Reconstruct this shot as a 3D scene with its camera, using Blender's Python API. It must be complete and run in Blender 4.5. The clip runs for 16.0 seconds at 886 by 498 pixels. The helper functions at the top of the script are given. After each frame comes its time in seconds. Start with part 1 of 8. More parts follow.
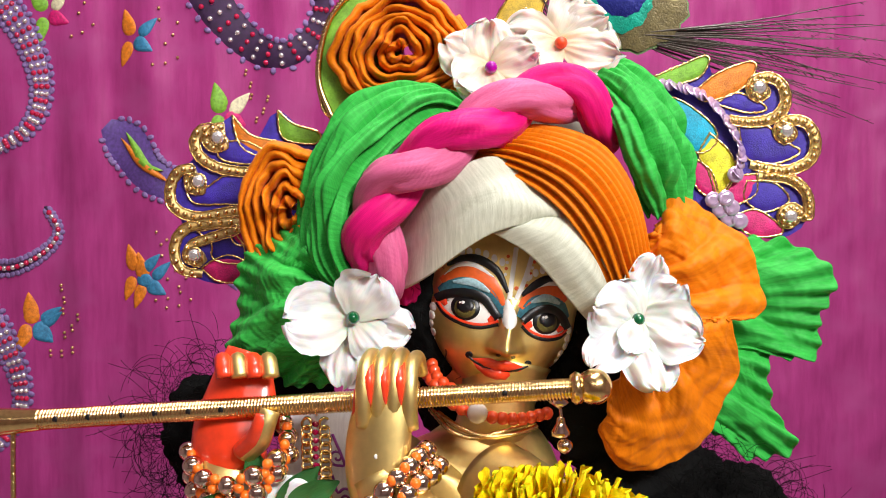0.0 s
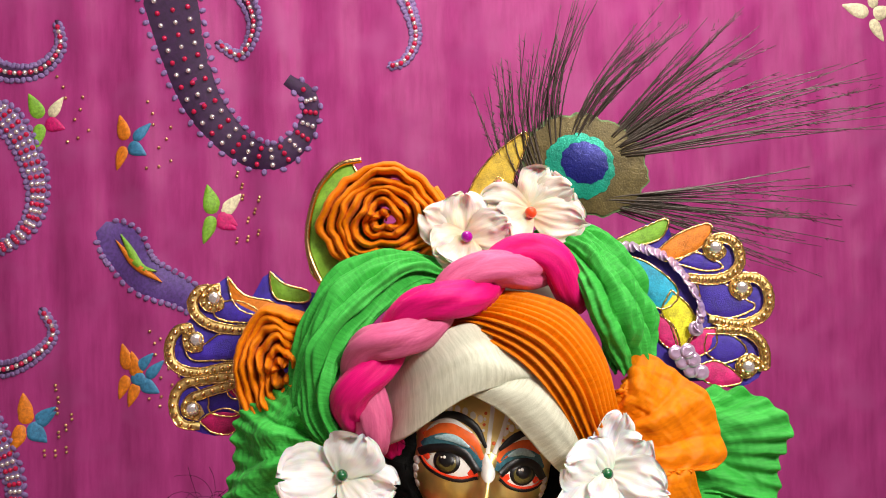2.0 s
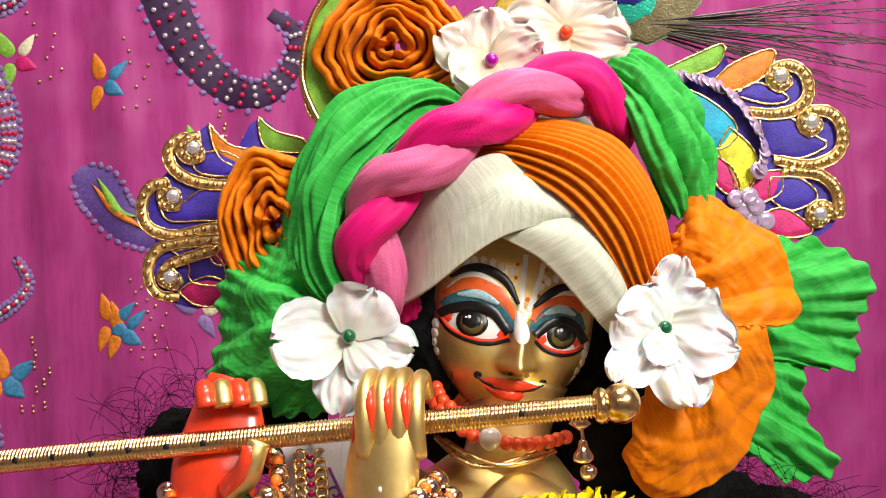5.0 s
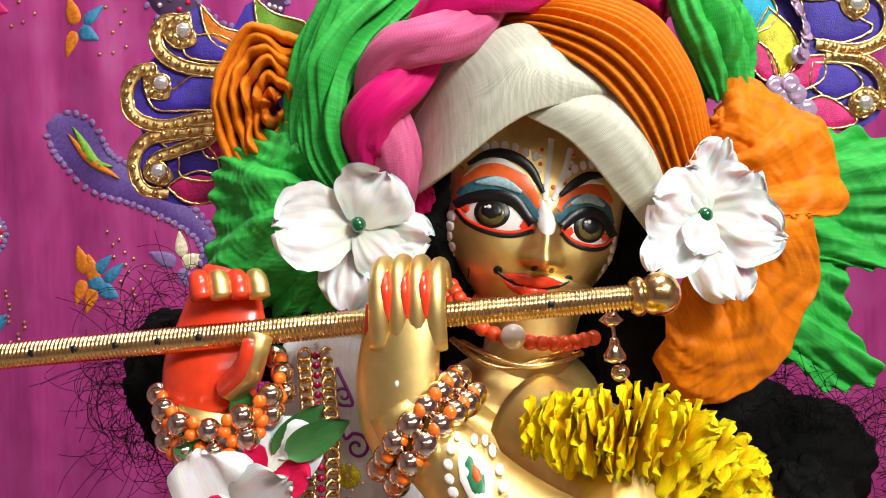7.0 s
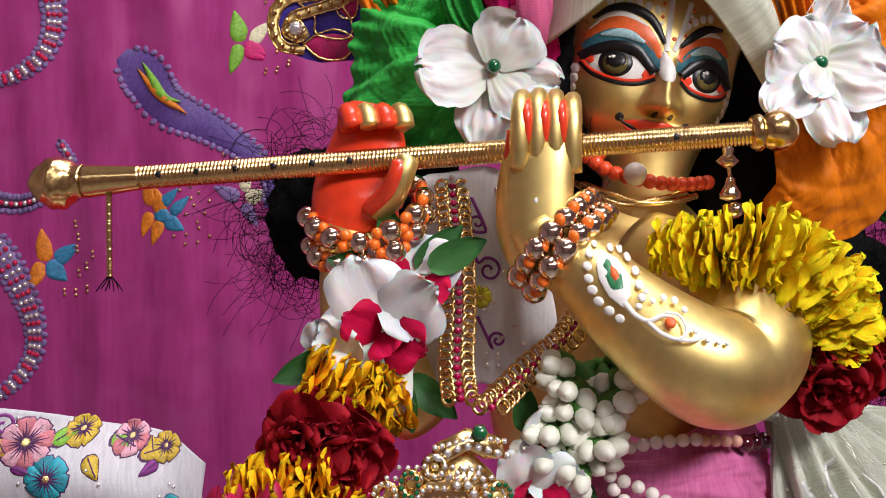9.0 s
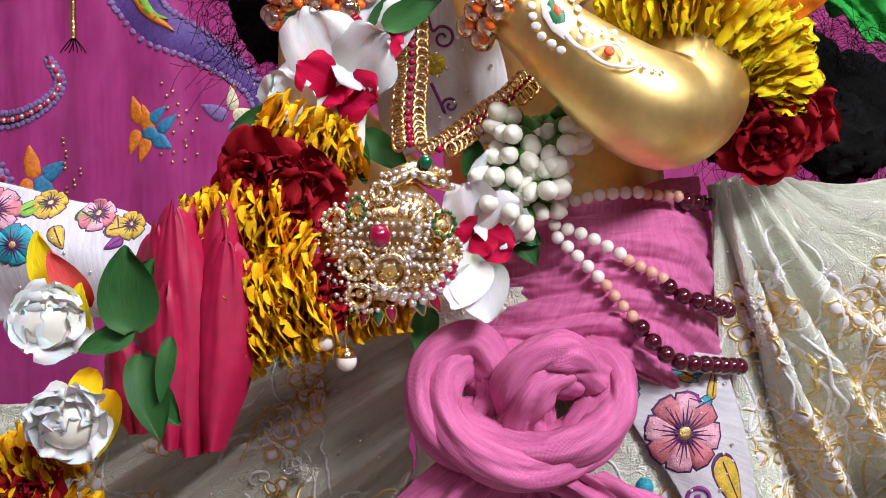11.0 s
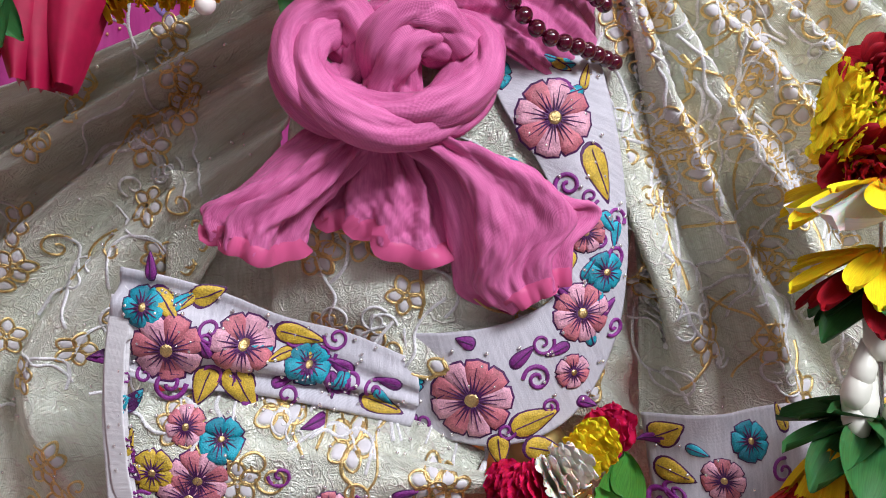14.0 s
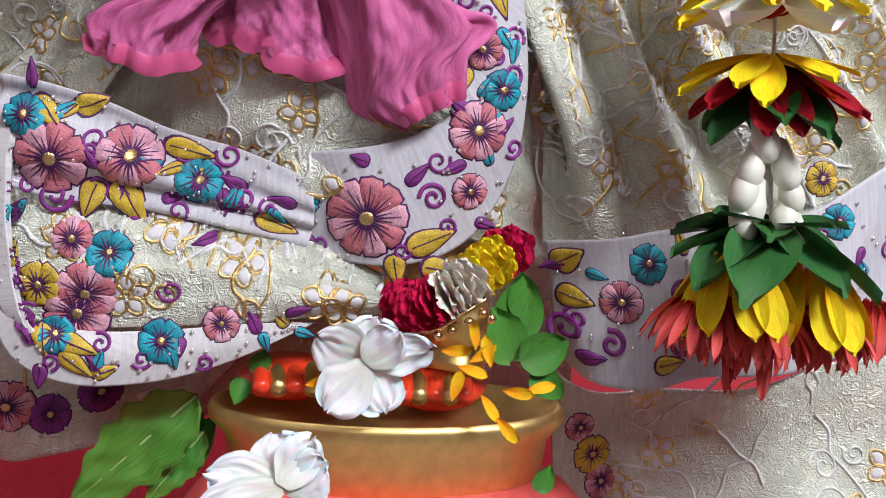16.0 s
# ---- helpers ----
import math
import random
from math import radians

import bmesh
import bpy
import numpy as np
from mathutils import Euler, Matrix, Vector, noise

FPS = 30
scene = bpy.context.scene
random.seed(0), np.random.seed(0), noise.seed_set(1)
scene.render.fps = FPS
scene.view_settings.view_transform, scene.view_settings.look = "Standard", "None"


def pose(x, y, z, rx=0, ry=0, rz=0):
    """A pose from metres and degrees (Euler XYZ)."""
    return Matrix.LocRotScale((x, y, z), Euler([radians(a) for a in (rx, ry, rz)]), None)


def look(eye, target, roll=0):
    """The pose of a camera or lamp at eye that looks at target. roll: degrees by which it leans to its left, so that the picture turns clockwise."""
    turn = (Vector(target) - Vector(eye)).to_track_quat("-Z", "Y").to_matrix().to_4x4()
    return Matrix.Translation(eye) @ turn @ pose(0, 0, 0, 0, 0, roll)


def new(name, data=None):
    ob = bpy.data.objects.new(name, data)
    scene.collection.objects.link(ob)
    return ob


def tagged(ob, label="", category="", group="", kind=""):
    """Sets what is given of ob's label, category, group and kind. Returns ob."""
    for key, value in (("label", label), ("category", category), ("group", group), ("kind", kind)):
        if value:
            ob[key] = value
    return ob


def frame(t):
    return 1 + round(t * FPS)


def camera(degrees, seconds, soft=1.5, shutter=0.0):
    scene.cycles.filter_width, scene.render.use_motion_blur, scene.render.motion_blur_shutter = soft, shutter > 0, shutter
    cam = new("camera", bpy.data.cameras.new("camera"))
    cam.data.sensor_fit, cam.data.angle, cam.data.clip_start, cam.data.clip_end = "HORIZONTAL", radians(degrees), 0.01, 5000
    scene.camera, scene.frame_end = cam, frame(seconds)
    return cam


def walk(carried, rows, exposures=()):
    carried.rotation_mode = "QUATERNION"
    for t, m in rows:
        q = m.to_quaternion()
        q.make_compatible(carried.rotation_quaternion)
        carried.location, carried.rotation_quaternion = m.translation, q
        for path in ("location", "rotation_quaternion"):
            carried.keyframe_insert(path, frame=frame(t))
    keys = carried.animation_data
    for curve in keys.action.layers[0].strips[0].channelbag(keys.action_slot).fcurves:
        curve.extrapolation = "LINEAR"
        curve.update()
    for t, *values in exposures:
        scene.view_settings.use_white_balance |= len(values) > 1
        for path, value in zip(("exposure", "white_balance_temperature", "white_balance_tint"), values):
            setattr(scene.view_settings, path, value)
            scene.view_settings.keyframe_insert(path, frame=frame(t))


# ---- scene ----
cam = camera(45.6, 16.0, soft=1.0)
METRES, EYE, TILT, LEAN, TURN = 0.65, 1.4, -3.0, 0.0, 0.0
ROWS = [
    (0.0, 0.0, 0.0, 0.0, 0.0, 0.0, 0.0),
    (0.5, 0.0064, -0.0222, 0.022, -0.08, 1.1, 0.17),
    (1.0, 0.0076, -0.04, 0.0364, -0.22, 2.14, 0.16),
    (1.5, 0.0093, -0.0566, 0.0579, -0.39, 3.0, 0.48),
    (2.0, 0.0102, -0.0723, 0.0791, -0.44, 3.78, 0.94),
    (2.5, 0.01, -0.0724, 0.0809, -0.52, 4.06, 0.99),
    (3.0, 0.0023, -0.0569, 0.0588, -0.53, 3.34, 0.86),
    (3.5, -0.008, -0.0387, 0.0373, -0.57, 3.06, 0.78),
    (4.0, -0.0154, -0.0042, 0.013, -0.54, 2.96, 1.06),
    (4.5, -0.0185, 0.042, -0.0105, -0.83, 2.87, 1.46),
    (7.0, -0.0482, 0.1548, -0.0876, -2.5, 1.13, 1.61),
    (7.5, -0.0741, 0.1416, -0.1053, -2.08, 0.89, 1.56),
    (8.0, -0.0993, 0.1304, -0.1256, -1.13, 0.46, 1.23),
    (8.5, -0.1202, 0.1192, -0.1549, -0.6, -0.26, 0.66),
    (9.0, -0.1174, 0.1024, -0.1817, -0.57, -0.39, 0.13),
    (9.5, -0.1057, 0.0911, -0.222, -0.92, -1.09, 0.12),
    (12.0, -0.0763, 0.0753, -0.3828, -1.16, -2.58, -1.25),
    (12.5, -0.0661, 0.0785, -0.4129, -1.85, -3.06, -1.55),
    (13.0, -0.0559, 0.0773, -0.4506, -2.54, -3.58, -1.86),
    (13.5, -0.0452, 0.0759, -0.4819, -3.37, -4.25, -2.27),
    (14.0, -0.034, 0.0738, -0.5067, -3.87, -5.01, -2.36),
    (14.5, -0.0244, 0.0717, -0.533, -4.19, -5.84, -2.48),
    (15.0, -0.0158, 0.0707, -0.5592, -4.42, -6.58, -2.73),
    (15.5, -0.003, 0.0698, -0.5757, -4.68, -7.2, -2.76),
    (16.0, 0.0243, 0.0679, -0.5932, -5.13, -7.74, -2.53),
]
walk(cam, [(t, pose(0, 0, EYE, TILT, LEAN, TURN) @ pose(METRES * x, METRES * y, METRES * z, 90 + pitch, roll, yaw)) for t, x, y, z, yaw, pitch, roll in ROWS],
     exposures=[(0.0, 0.0, 6500, 10), (0.5, -0.15, 6700, 12), (2.0, -0.15, 7000, 12), (3.0, -0.1, 7300, 12), (3.5, 0.1, 7300, 8), (4.5, 0.1, 6900, 8), (7.0, 0.0, 6500, 8), (8.5, -0.15, 6300, 11), (9.0, -0.35, 6300, 13), (9.5, 0.05, 6000, 11), (12.0, -0.1, 6000, 15), (14.0, 0.0, 5800, 13), (16.0, -0.05, 5900, 12)])


# ---------- light ----------
world = bpy.data.worlds.new("world")
scene.world = world
world.use_nodes = True
world.node_tree.nodes["Background"].inputs[0].default_value = (0.9, 0.85, 0.9, 1)
world.node_tree.nodes["Background"].inputs[1].default_value = 0.004


def area_lamp(name, eye, target, sx, sy, watts, color):
    data = bpy.data.lights.new(name, "AREA")
    data.shape, data.size, data.size_y, data.energy, data.color = "RECTANGLE", sx, sy, watts, color
    ob = new(name, data)
    ob.matrix_world = look(eye, target)
    return ob


area_lamp("ceiling_light_front", (0.95, -0.85, 2.45), (0.05, 0.5, 1.05), 0.7, 0.35, 56, (1.0, 0.97, 0.95))
area_lamp("ceiling_light_altar", (0.2, 0.4, 2.75), (0.0, 0.6, 1.2), 1.0, 0.3, 19, (1.0, 0.96, 0.94))
# added fill with no known source, brightens the curtain
area_lamp("ceiling_light_back", (0.3, 1.3, 2.9), (-0.3, 2.2, 1.3), 1.6, 0.4, 30, (1.0, 0.95, 0.97))
# added, unseen: lights the far wall and floor that the brass reflects
area_lamp("ceiling_light_hall", (0.0, -2.3, 3.0), (0.0, -2.3, 0.0), 2.4, 0.8, 26, (1.0, 0.96, 0.93))
scene.view_settings.exposure = 0.0


# ---------- materials ----------
def mat(name, build):
    m = bpy.data.materials.new(name)
    m.use_nodes = True
    nt = m.node_tree
    bsdf = nt.nodes["Principled BSDF"]
    build(nt, bsdf)
    return m


def node(nt, kind, **values):
    n = nt.nodes.new(kind)
    for key, value in values.items():
        key = key.replace("_", " ")
        n.inputs[key].default_value = value
    return n


def ramp(nt, fac, stops):
    r = nt.nodes.new("ShaderNodeValToRGB")
    while len(r.color_ramp.elements) < len(stops):
        r.color_ramp.elements.new(0.5)
    for e, (p, c) in zip(r.color_ramp.elements, stops):
        e.position, e.color = p, (*c, 1)
    nt.links.new(fac, r.inputs[0])
    return r.outputs[0]


def scaled(c, k):
    return tuple(min(1.0, v * k) for v in c)


def bump(nt, bsdf, height, strength, distance=0.001):
    b = node(nt, "ShaderNodeBump", Strength=strength, Distance=distance)
    nt.links.new(height, b.inputs["Height"])
    nt.links.new(b.outputs[0], bsdf.inputs["Normal"])


def plain(name, color, rough=0.5, metal=0.0, grain=400.0, vary=0.25, relief=0.15, coat=0.0, sheen=0.0, random_piece=0.0, clear=0.0):
    """A solid surface with fine grain, slow mottling and a slight relief."""
    def build(nt, bsdf):
        tc = nt.nodes.new("ShaderNodeTexCoord")
        fine = node(nt, "ShaderNodeTexNoise", Scale=grain, Detail=4.0)
        slow = node(nt, "ShaderNodeTexNoise", Scale=grain / 9, Detail=3.0)
        for n in (fine, slow):
            nt.links.new(tc.outputs["Object"], n.inputs["Vector"])
        mix = node(nt, "ShaderNodeMath")
        mix.operation = "ADD"
        half = node(nt, "ShaderNodeMath")
        half.operation = "MULTIPLY"
        half.inputs[1].default_value = 0.5
        nt.links.new(fine.outputs[0], mix.inputs[0])
        nt.links.new(slow.outputs[0], mix.inputs[1])
        nt.links.new(mix.outputs[0], half.inputs[0])
        col = ramp(nt, half.outputs[0], [(0.3, scaled(color, 1 - vary)), (0.7, scaled(color, 1 + vary))])
        if random_piece:
            info = nt.nodes.new("ShaderNodeObjectInfo")
            hsv = node(nt, "ShaderNodeHueSaturation")
            mr = node(nt, "ShaderNodeMapRange", To_Min=1 - random_piece, To_Max=1 + random_piece)
            nt.links.new(info.outputs["Random"], mr.inputs["Value"])
            nt.links.new(mr.outputs[0], hsv.inputs["Value"])
            nt.links.new(col, hsv.inputs["Color"])
            col = hsv.outputs[0]
        nt.links.new(col, bsdf.inputs["Base Color"])
        bsdf.inputs["Roughness"].default_value = rough
        bsdf.inputs["Metallic"].default_value = metal
        bsdf.inputs["Coat Weight"].default_value = coat
        bsdf.inputs["Sheen Weight"].default_value = sheen
        bsdf.inputs["Transmission Weight"].default_value = clear
        bump(nt, bsdf, half.outputs[0], relief)
    return mat(name, build)


def cloth(name, color, light, rough=0.55, threads=900.0, relief=0.35, sheen=0.04, streak=60.0, metal=0.0, second=None, gloss=0.15, vine=None, crinkle=0.0):
    """A woven cloth: threads along and across the piece, slubs and slow streaks."""
    def build(nt, bsdf):
        tc = nt.nodes.new("ShaderNodeTexCoord")
        warp = node(nt, "ShaderNodeTexWave", Scale=threads / 1.9, Distortion=1.2, Detail=2.0, Detail_Scale=2.0)
        weft = node(nt, "ShaderNodeTexWave", Scale=threads / 1.9, Distortion=1.0, Detail=2.0, Detail_Scale=2.0)
        weft.bands_direction = "Y"
        mp = nt.nodes.new("ShaderNodeMapping")
        mp.inputs["Scale"].default_value = (1.0, 0.12, 1.0)
        slub = node(nt, "ShaderNodeTexNoise", Scale=streak * 8, Detail=5.0, Roughness=0.65)
        slow = node(nt, "ShaderNodeTexNoise", Scale=streak, Detail=3.0)
        nt.links.new(tc.outputs["UV"], mp.inputs["Vector"])
        for n in (warp, weft, slow):
            nt.links.new(tc.outputs["UV"], n.inputs["Vector"])
        nt.links.new(mp.outputs[0], slub.inputs["Vector"])
        add = node(nt, "ShaderNodeMath")
        add.operation = "ADD"
        nt.links.new(warp.outputs["Fac"], add.inputs[0])
        nt.links.new(weft.outputs["Fac"], add.inputs[1])
        mul = node(nt, "ShaderNodeMath")
        mul.operation = "MULTIPLY_ADD"
        mul.inputs[1].default_value = 0.17
        nt.links.new(add.outputs[0], mul.inputs[0])
        nt.links.new(slub.outputs[0], mul.inputs[2])
        col = ramp(nt, mul.outputs[0], [(0.35, color), (0.95, light)])
        if second:
            mixc = nt.nodes.new("ShaderNodeMix")
            mixc.data_type = "RGBA"
            sel = ramp(nt, slow.outputs[0], [(0.5, (0, 0, 0)), (0.7, (1, 1, 1))])
            nt.links.new(sel, mixc.inputs["Factor"])
            nt.links.new(col, mixc.inputs["A"])
            mixc.inputs["B"].default_value = (*second, 1)
            col = mixc.outputs["Result"]
        height = mul.outputs[0]
        if crinkle:
            # padded leaves and crushed satin between the threads
            pad = node(nt, "ShaderNodeTexVoronoi", Scale=crinkle, Randomness=1.0)
            warp2 = node(nt, "ShaderNodeTexNoise", Scale=crinkle * 0.7, Detail=3.0, Distortion=1.5)
            nt.links.new(tc.outputs["UV"], warp2.inputs["Vector"])
            nt.links.new(warp2.outputs["Color"], pad.inputs["Vector"])
            pad.inputs["Scale"].default_value = 9.0
            upc = node(nt, "ShaderNodeMath")
            upc.operation = "MULTIPLY_ADD"
            upc.inputs[1].default_value = 3.2
            nt.links.new(pad.outputs["Distance"], upc.inputs[0])
            nt.links.new(height, upc.inputs[2])
            height = upc.outputs[0]
        if vine:
            # meandering couched threads
            wander = node(nt, "ShaderNodeTexNoise", Scale=vine, Detail=1.0)
            nt.links.new(tc.outputs["UV"], wander.inputs["Vector"])
            line = ramp(nt, wander.outputs[0], [(0.468, (0, 0, 0)), (0.482, (1, 1, 1)), (0.496, (1, 1, 1)), (0.51, (0, 0, 0))])
            some = node(nt, "ShaderNodeMath")
            some.operation = "MULTIPLY"
            nt.links.new(line, some.inputs[0])
            nt.links.new(ramp(nt, slow.outputs[0], [(0.34, (0, 0, 0)), (0.47, (1, 1, 1))]), some.inputs[1])
            line = some.outputs[0]
            mixv = nt.nodes.new("ShaderNodeMix")
            mixv.data_type = "RGBA"
            nt.links.new(line, mixv.inputs["Factor"])
            nt.links.new(col, mixv.inputs["A"])
            mixv.inputs["B"].default_value = (0.74, 0.72, 0.62, 1)
            col = mixv.outputs["Result"]
            up = node(nt, "ShaderNodeMath")
            up.operation = "MULTIPLY_ADD"
            up.inputs[1].default_value = 2.0
            nt.links.new(line, up.inputs[0])
            nt.links.new(height, up.inputs[2])
            height = up.outputs[0]
        nt.links.new(col, bsdf.inputs["Base Color"])
        bsdf.inputs["Roughness"].default_value = rough
        bsdf.inputs["Metallic"].default_value = metal
        bsdf.inputs["Sheen Weight"].default_value = sheen
        bsdf.inputs["Specular IOR Level"].default_value = gloss
        bump(nt, bsdf, height, relief, 0.0006)
    return mat(name, build)


M = {}
M["brass"] = plain("brass", (0.84, 0.64, 0.24), 0.44, 1.0, 160, 0.16, 0.14)
M["gold"] = plain("gold", (0.83, 0.58, 0.25), 0.2, 1.0, 500, 0.25, 0.25)
M["gilt_thread"] = plain("gilt_thread", (0.70, 0.52, 0.22), 0.38, 1.0, 1500, 0.4, 0.8)
M["silver"] = plain("silver", (0.78, 0.63, 0.50), 0.12, 1.0, 300, 0.1, 0.05)
M["red_paint"] = plain("red_paint", (0.80, 0.05, 0.014), 0.28, 0, 220, 0.2, 0.15, coat=0.4)
M["orange_paint"] = plain("orange_paint", (0.75, 0.12, 0.02), 0.4, 0, 300, 0.2, 0.15)
M["white_paint"] = plain("white_paint", (0.82, 0.80, 0.76), 0.5, 0, 500, 0.08, 0.3)
M["black_paint"] = plain("black_paint", (0.004, 0.004, 0.005), 0.4, 0, 300, 0.2, 0.1)
M["blue_paint"] = plain("blue_paint", (0.03, 0.13, 0.17), 0.42, 0, 500, 0.6, 0.2)
M["pale_blue_paint"] = plain("pale_blue_paint", (0.34, 0.52, 0.56), 0.45, 0, 700, 0.4, 0.2)
M["iris_paint"] = plain("iris_paint", (0.10, 0.08, 0.02), 0.3, 0, 900, 0.6, 0.1)
M["green_paint"] = plain("green_paint", (0.03, 0.2, 0.08), 0.4, 0, 500, 0.3, 0.2)
M["hair"] = plain("hair", (0.004, 0.004, 0.004), 0.75, 0, 900, 0.5, 1.0)
M["hair"].node_tree.nodes["Principled BSDF"].inputs["Specular IOR Level"].default_value = 0.08
M["orange_silk"] = cloth("orange_silk", (0.52, 0.115, 0.001), (0.84, 0.235, 0.003), 0.45, 1500, 0.3)
M["green_silk"] = cloth("green_silk", (0.010, 0.23, 0.025), (0.055, 0.55, 0.085), 0.42, 1300, 0.4)
M["cream_silk"] = cloth("cream_silk", (0.44, 0.46, 0.34), (0.78, 0.80, 0.67), 0.5, 1200, 0.5)
M["magenta_silk"] = cloth("magenta_silk", (0.52, 0.002, 0.11), (0.82, 0.008, 0.21), 0.42, 1300, 0.4)
M["rose_silk"] = cloth("rose_silk", (0.50, 0.07, 0.19), (0.74, 0.16, 0.33), 0.4, 1300, 0.4)
M["pink_silk"] = cloth("pink_silk", (0.42, 0.065, 0.20), (0.72, 0.20, 0.42), 0.33, 1300, 0.5)
M["curtain_silk"] = cloth("curtain_silk", (0.27, 0.026, 0.14), (0.41, 0.05, 0.225), 0.38, 700, 0.25, streak=9.0, second=(0.36, 0.055, 0.21))
M["brocade"] = cloth("brocade", (0.56, 0.60, 0.44), (0.92, 0.96, 0.84), 0.25, 900, 0.7, second=(0.74, 0.75, 0.60), gloss=1.0, vine=92.0, crinkle=170.0, metal=0.2)
M["aubergine"] = plain("aubergine_thread", (0.030, 0.006, 0.045), 0.7, 0, 900, 0.5, 0.9)
M["midrib"] = plain("midrib", (0.30, 0.42, 0.16), 0.45, 0, 300, 0.2, 0.2)
M["net"] = cloth("net", (0.42, 0.41, 0.45), (0.68, 0.67, 0.70), 0.5, 1500, 0.5)
M["white_cloth"] = cloth("white_cloth", (0.55, 0.53, 0.54), (0.78, 0.77, 0.76), 0.6, 1500, 0.4)
M["red_velvet"] = cloth("red_velvet", (0.22, 0.002, 0.008), (0.42, 0.008, 0.018), 0.8, 1200, 0.8, 0.1)
M["lotus_paint"] = plain("lotus_paint", (0.72, 0.10, 0.09), 0.5, 0, 120, 0.3, 0.4)
M["wall_paint"] = plain("wall_paint", (0.34, 0.25, 0.25), 0.7, 0, 60, 0.06, 0.1)
M["floor_marble"] = plain("floor_marble", (0.30, 0.27, 0.25), 0.25, 0, 20, 0.15, 0.02)
M["ceiling_paint"] = plain("ceiling_paint", (0.6, 0.58, 0.56), 0.8, 0, 60, 0.05, 0.1)


def petal_mat(name, color, base, rough=0.7, vary=0.25, spots=None):
    """A petal: veined along its length, paler at its base, a little translucent."""
    def build(nt, bsdf):
        tc = nt.nodes.new("ShaderNodeTexCoord")
        mp = nt.nodes.new("ShaderNodeMapping")
        mp.inputs["Scale"].default_value = (14.0, 1.5, 1.0)
        vein = node(nt, "ShaderNodeTexNoise", Scale=3.0, Detail=5.0)
        nt.links.new(tc.outputs["UV"], mp.inputs["Vector"])
        nt.links.new(mp.outputs[0], vein.inputs["Vector"])
        info = nt.nodes.new("ShaderNodeObjectInfo")
        col = ramp(nt, vein.outputs[0], [(0.3, scaled(color, 1 - vary)), (0.7, scaled(color, 1 + vary))])
        sep = nt.nodes.new("ShaderNodeSeparateXYZ")
        nt.links.new(tc.outputs["UV"], sep.inputs[0])
        mixc = nt.nodes.new("ShaderNodeMix")
        mixc.data_type = "RGBA"
        nt.links.new(ramp(nt, sep.outputs["Y"], [(0.05, (0, 0, 0)), (0.45, (1, 1, 1))]), mixc.inputs["Factor"])
        mixc.inputs["A"].default_value = (*base, 1)
        nt.links.new(col, mixc.inputs["B"])
        hsv = node(nt, "ShaderNodeHueSaturation")
        mr = node(nt, "ShaderNodeMapRange", To_Min=0.85, To_Max=1.12)
        nt.links.new(info.outputs["Random"], mr.inputs["Value"])
        nt.links.new(mr.outputs[0], hsv.inputs["Value"])
        nt.links.new(mixc.outputs["Result"], hsv.inputs["Color"])
        nt.links.new(hsv.outputs[0], bsdf.inputs["Base Color"])
        bsdf.inputs["Roughness"].default_value = rough
        bsdf.inputs["Specular IOR Level"].default_value = 0.15
        bsdf.inputs["Subsurface Weight"].default_value = 0.5
        bsdf.inputs["Subsurface Scale"].default_value = 0.007
        bump(nt, bsdf, vein.outputs[0], 0.08)
    return mat(name, build)


M["white_petal"] = petal_mat("white_petal", (0.77, 0.76, 0.77), (0.70, 0.69, 0.60), vary=0.06)
M["cream_petal"] = petal_mat("cream_petal", (0.82, 0.74, 0.66), (0.75, 0.62, 0.42), vary=0.1)
M["yellow_petal"] = petal_mat("yellow_petal", (0.98, 0.64, 0.004), (0.96, 0.54, 0.0))
M["marigold_petal"] = petal_mat("marigold_petal", (0.98, 0.46, 0.003), (0.95, 0.36, 0.0))
M["red_petal"] = petal_mat("red_petal", (0.28, 0.004, 0.012), (0.14, 0.0, 0.005))
M["rose_petal"] = petal_mat("rose_petal", (0.50, 0.004, 0.055), (0.36, 0.0, 0.03))
M["coral_petal"] = petal_mat("coral_petal", (0.66, 0.09, 0.08), (0.45, 0.02, 0.02))
M["bud_petal"] = petal_mat("bud_petal", (0.80, 0.80, 0.68), (0.5, 0.6, 0.25), vary=0.08)
M["rose_sheet"] = plain("rose_sheet", (0.36, 0.002, 0.045), 0.55, 0, 160, 0.3, 0.3)
M["bud_white"] = plain("bud_white", (0.78, 0.78, 0.66), 0.45, 0, 200, 0.08, 0.2)
M["leaf"] = petal_mat("leaf", (0.035, 0.12, 0.03), (0.06, 0.16, 0.05), 0.4)
M["basil_leaf"] = petal_mat("basil_leaf", (0.07, 0.22, 0.03), (0.08, 0.2, 0.04), 0.45)
for key, c in {"violet": (0.03, 0.01, 0.28), "lilac": (0.20, 0.13, 0.32), "periwinkle": (0.10, 0.05, 0.24), "plum": (0.062, 0.006, 0.075), "teal": (0.02, 0.33, 0.42),
               "emb_teal": (0.01, 0.20, 0.27), "sky": (0.0, 0.36, 0.55), "emb_pink": (0.72, 0.34, 0.42), "emb_rose": (0.50, 0.15, 0.18), "emb_gold": (0.55, 0.38, 0.03),
               "emb_green": (0.18, 0.42, 0.03), "emb_orange": (0.80, 0.20, 0.01), "emb_yellow": (0.85, 0.68, 0.02), "emb_magenta": (0.55, 0.005, 0.14),
               "emb_white": (0.8, 0.78, 0.74), "emb_blue": (0.03, 0.20, 0.36), "emb_purple": (0.20, 0.02, 0.20), "emb_cream": (0.80, 0.68, 0.42)}.items():
    M[key] = plain(key + "_thread", c, 0.52, 0, 1400, 0.55, 0.9)
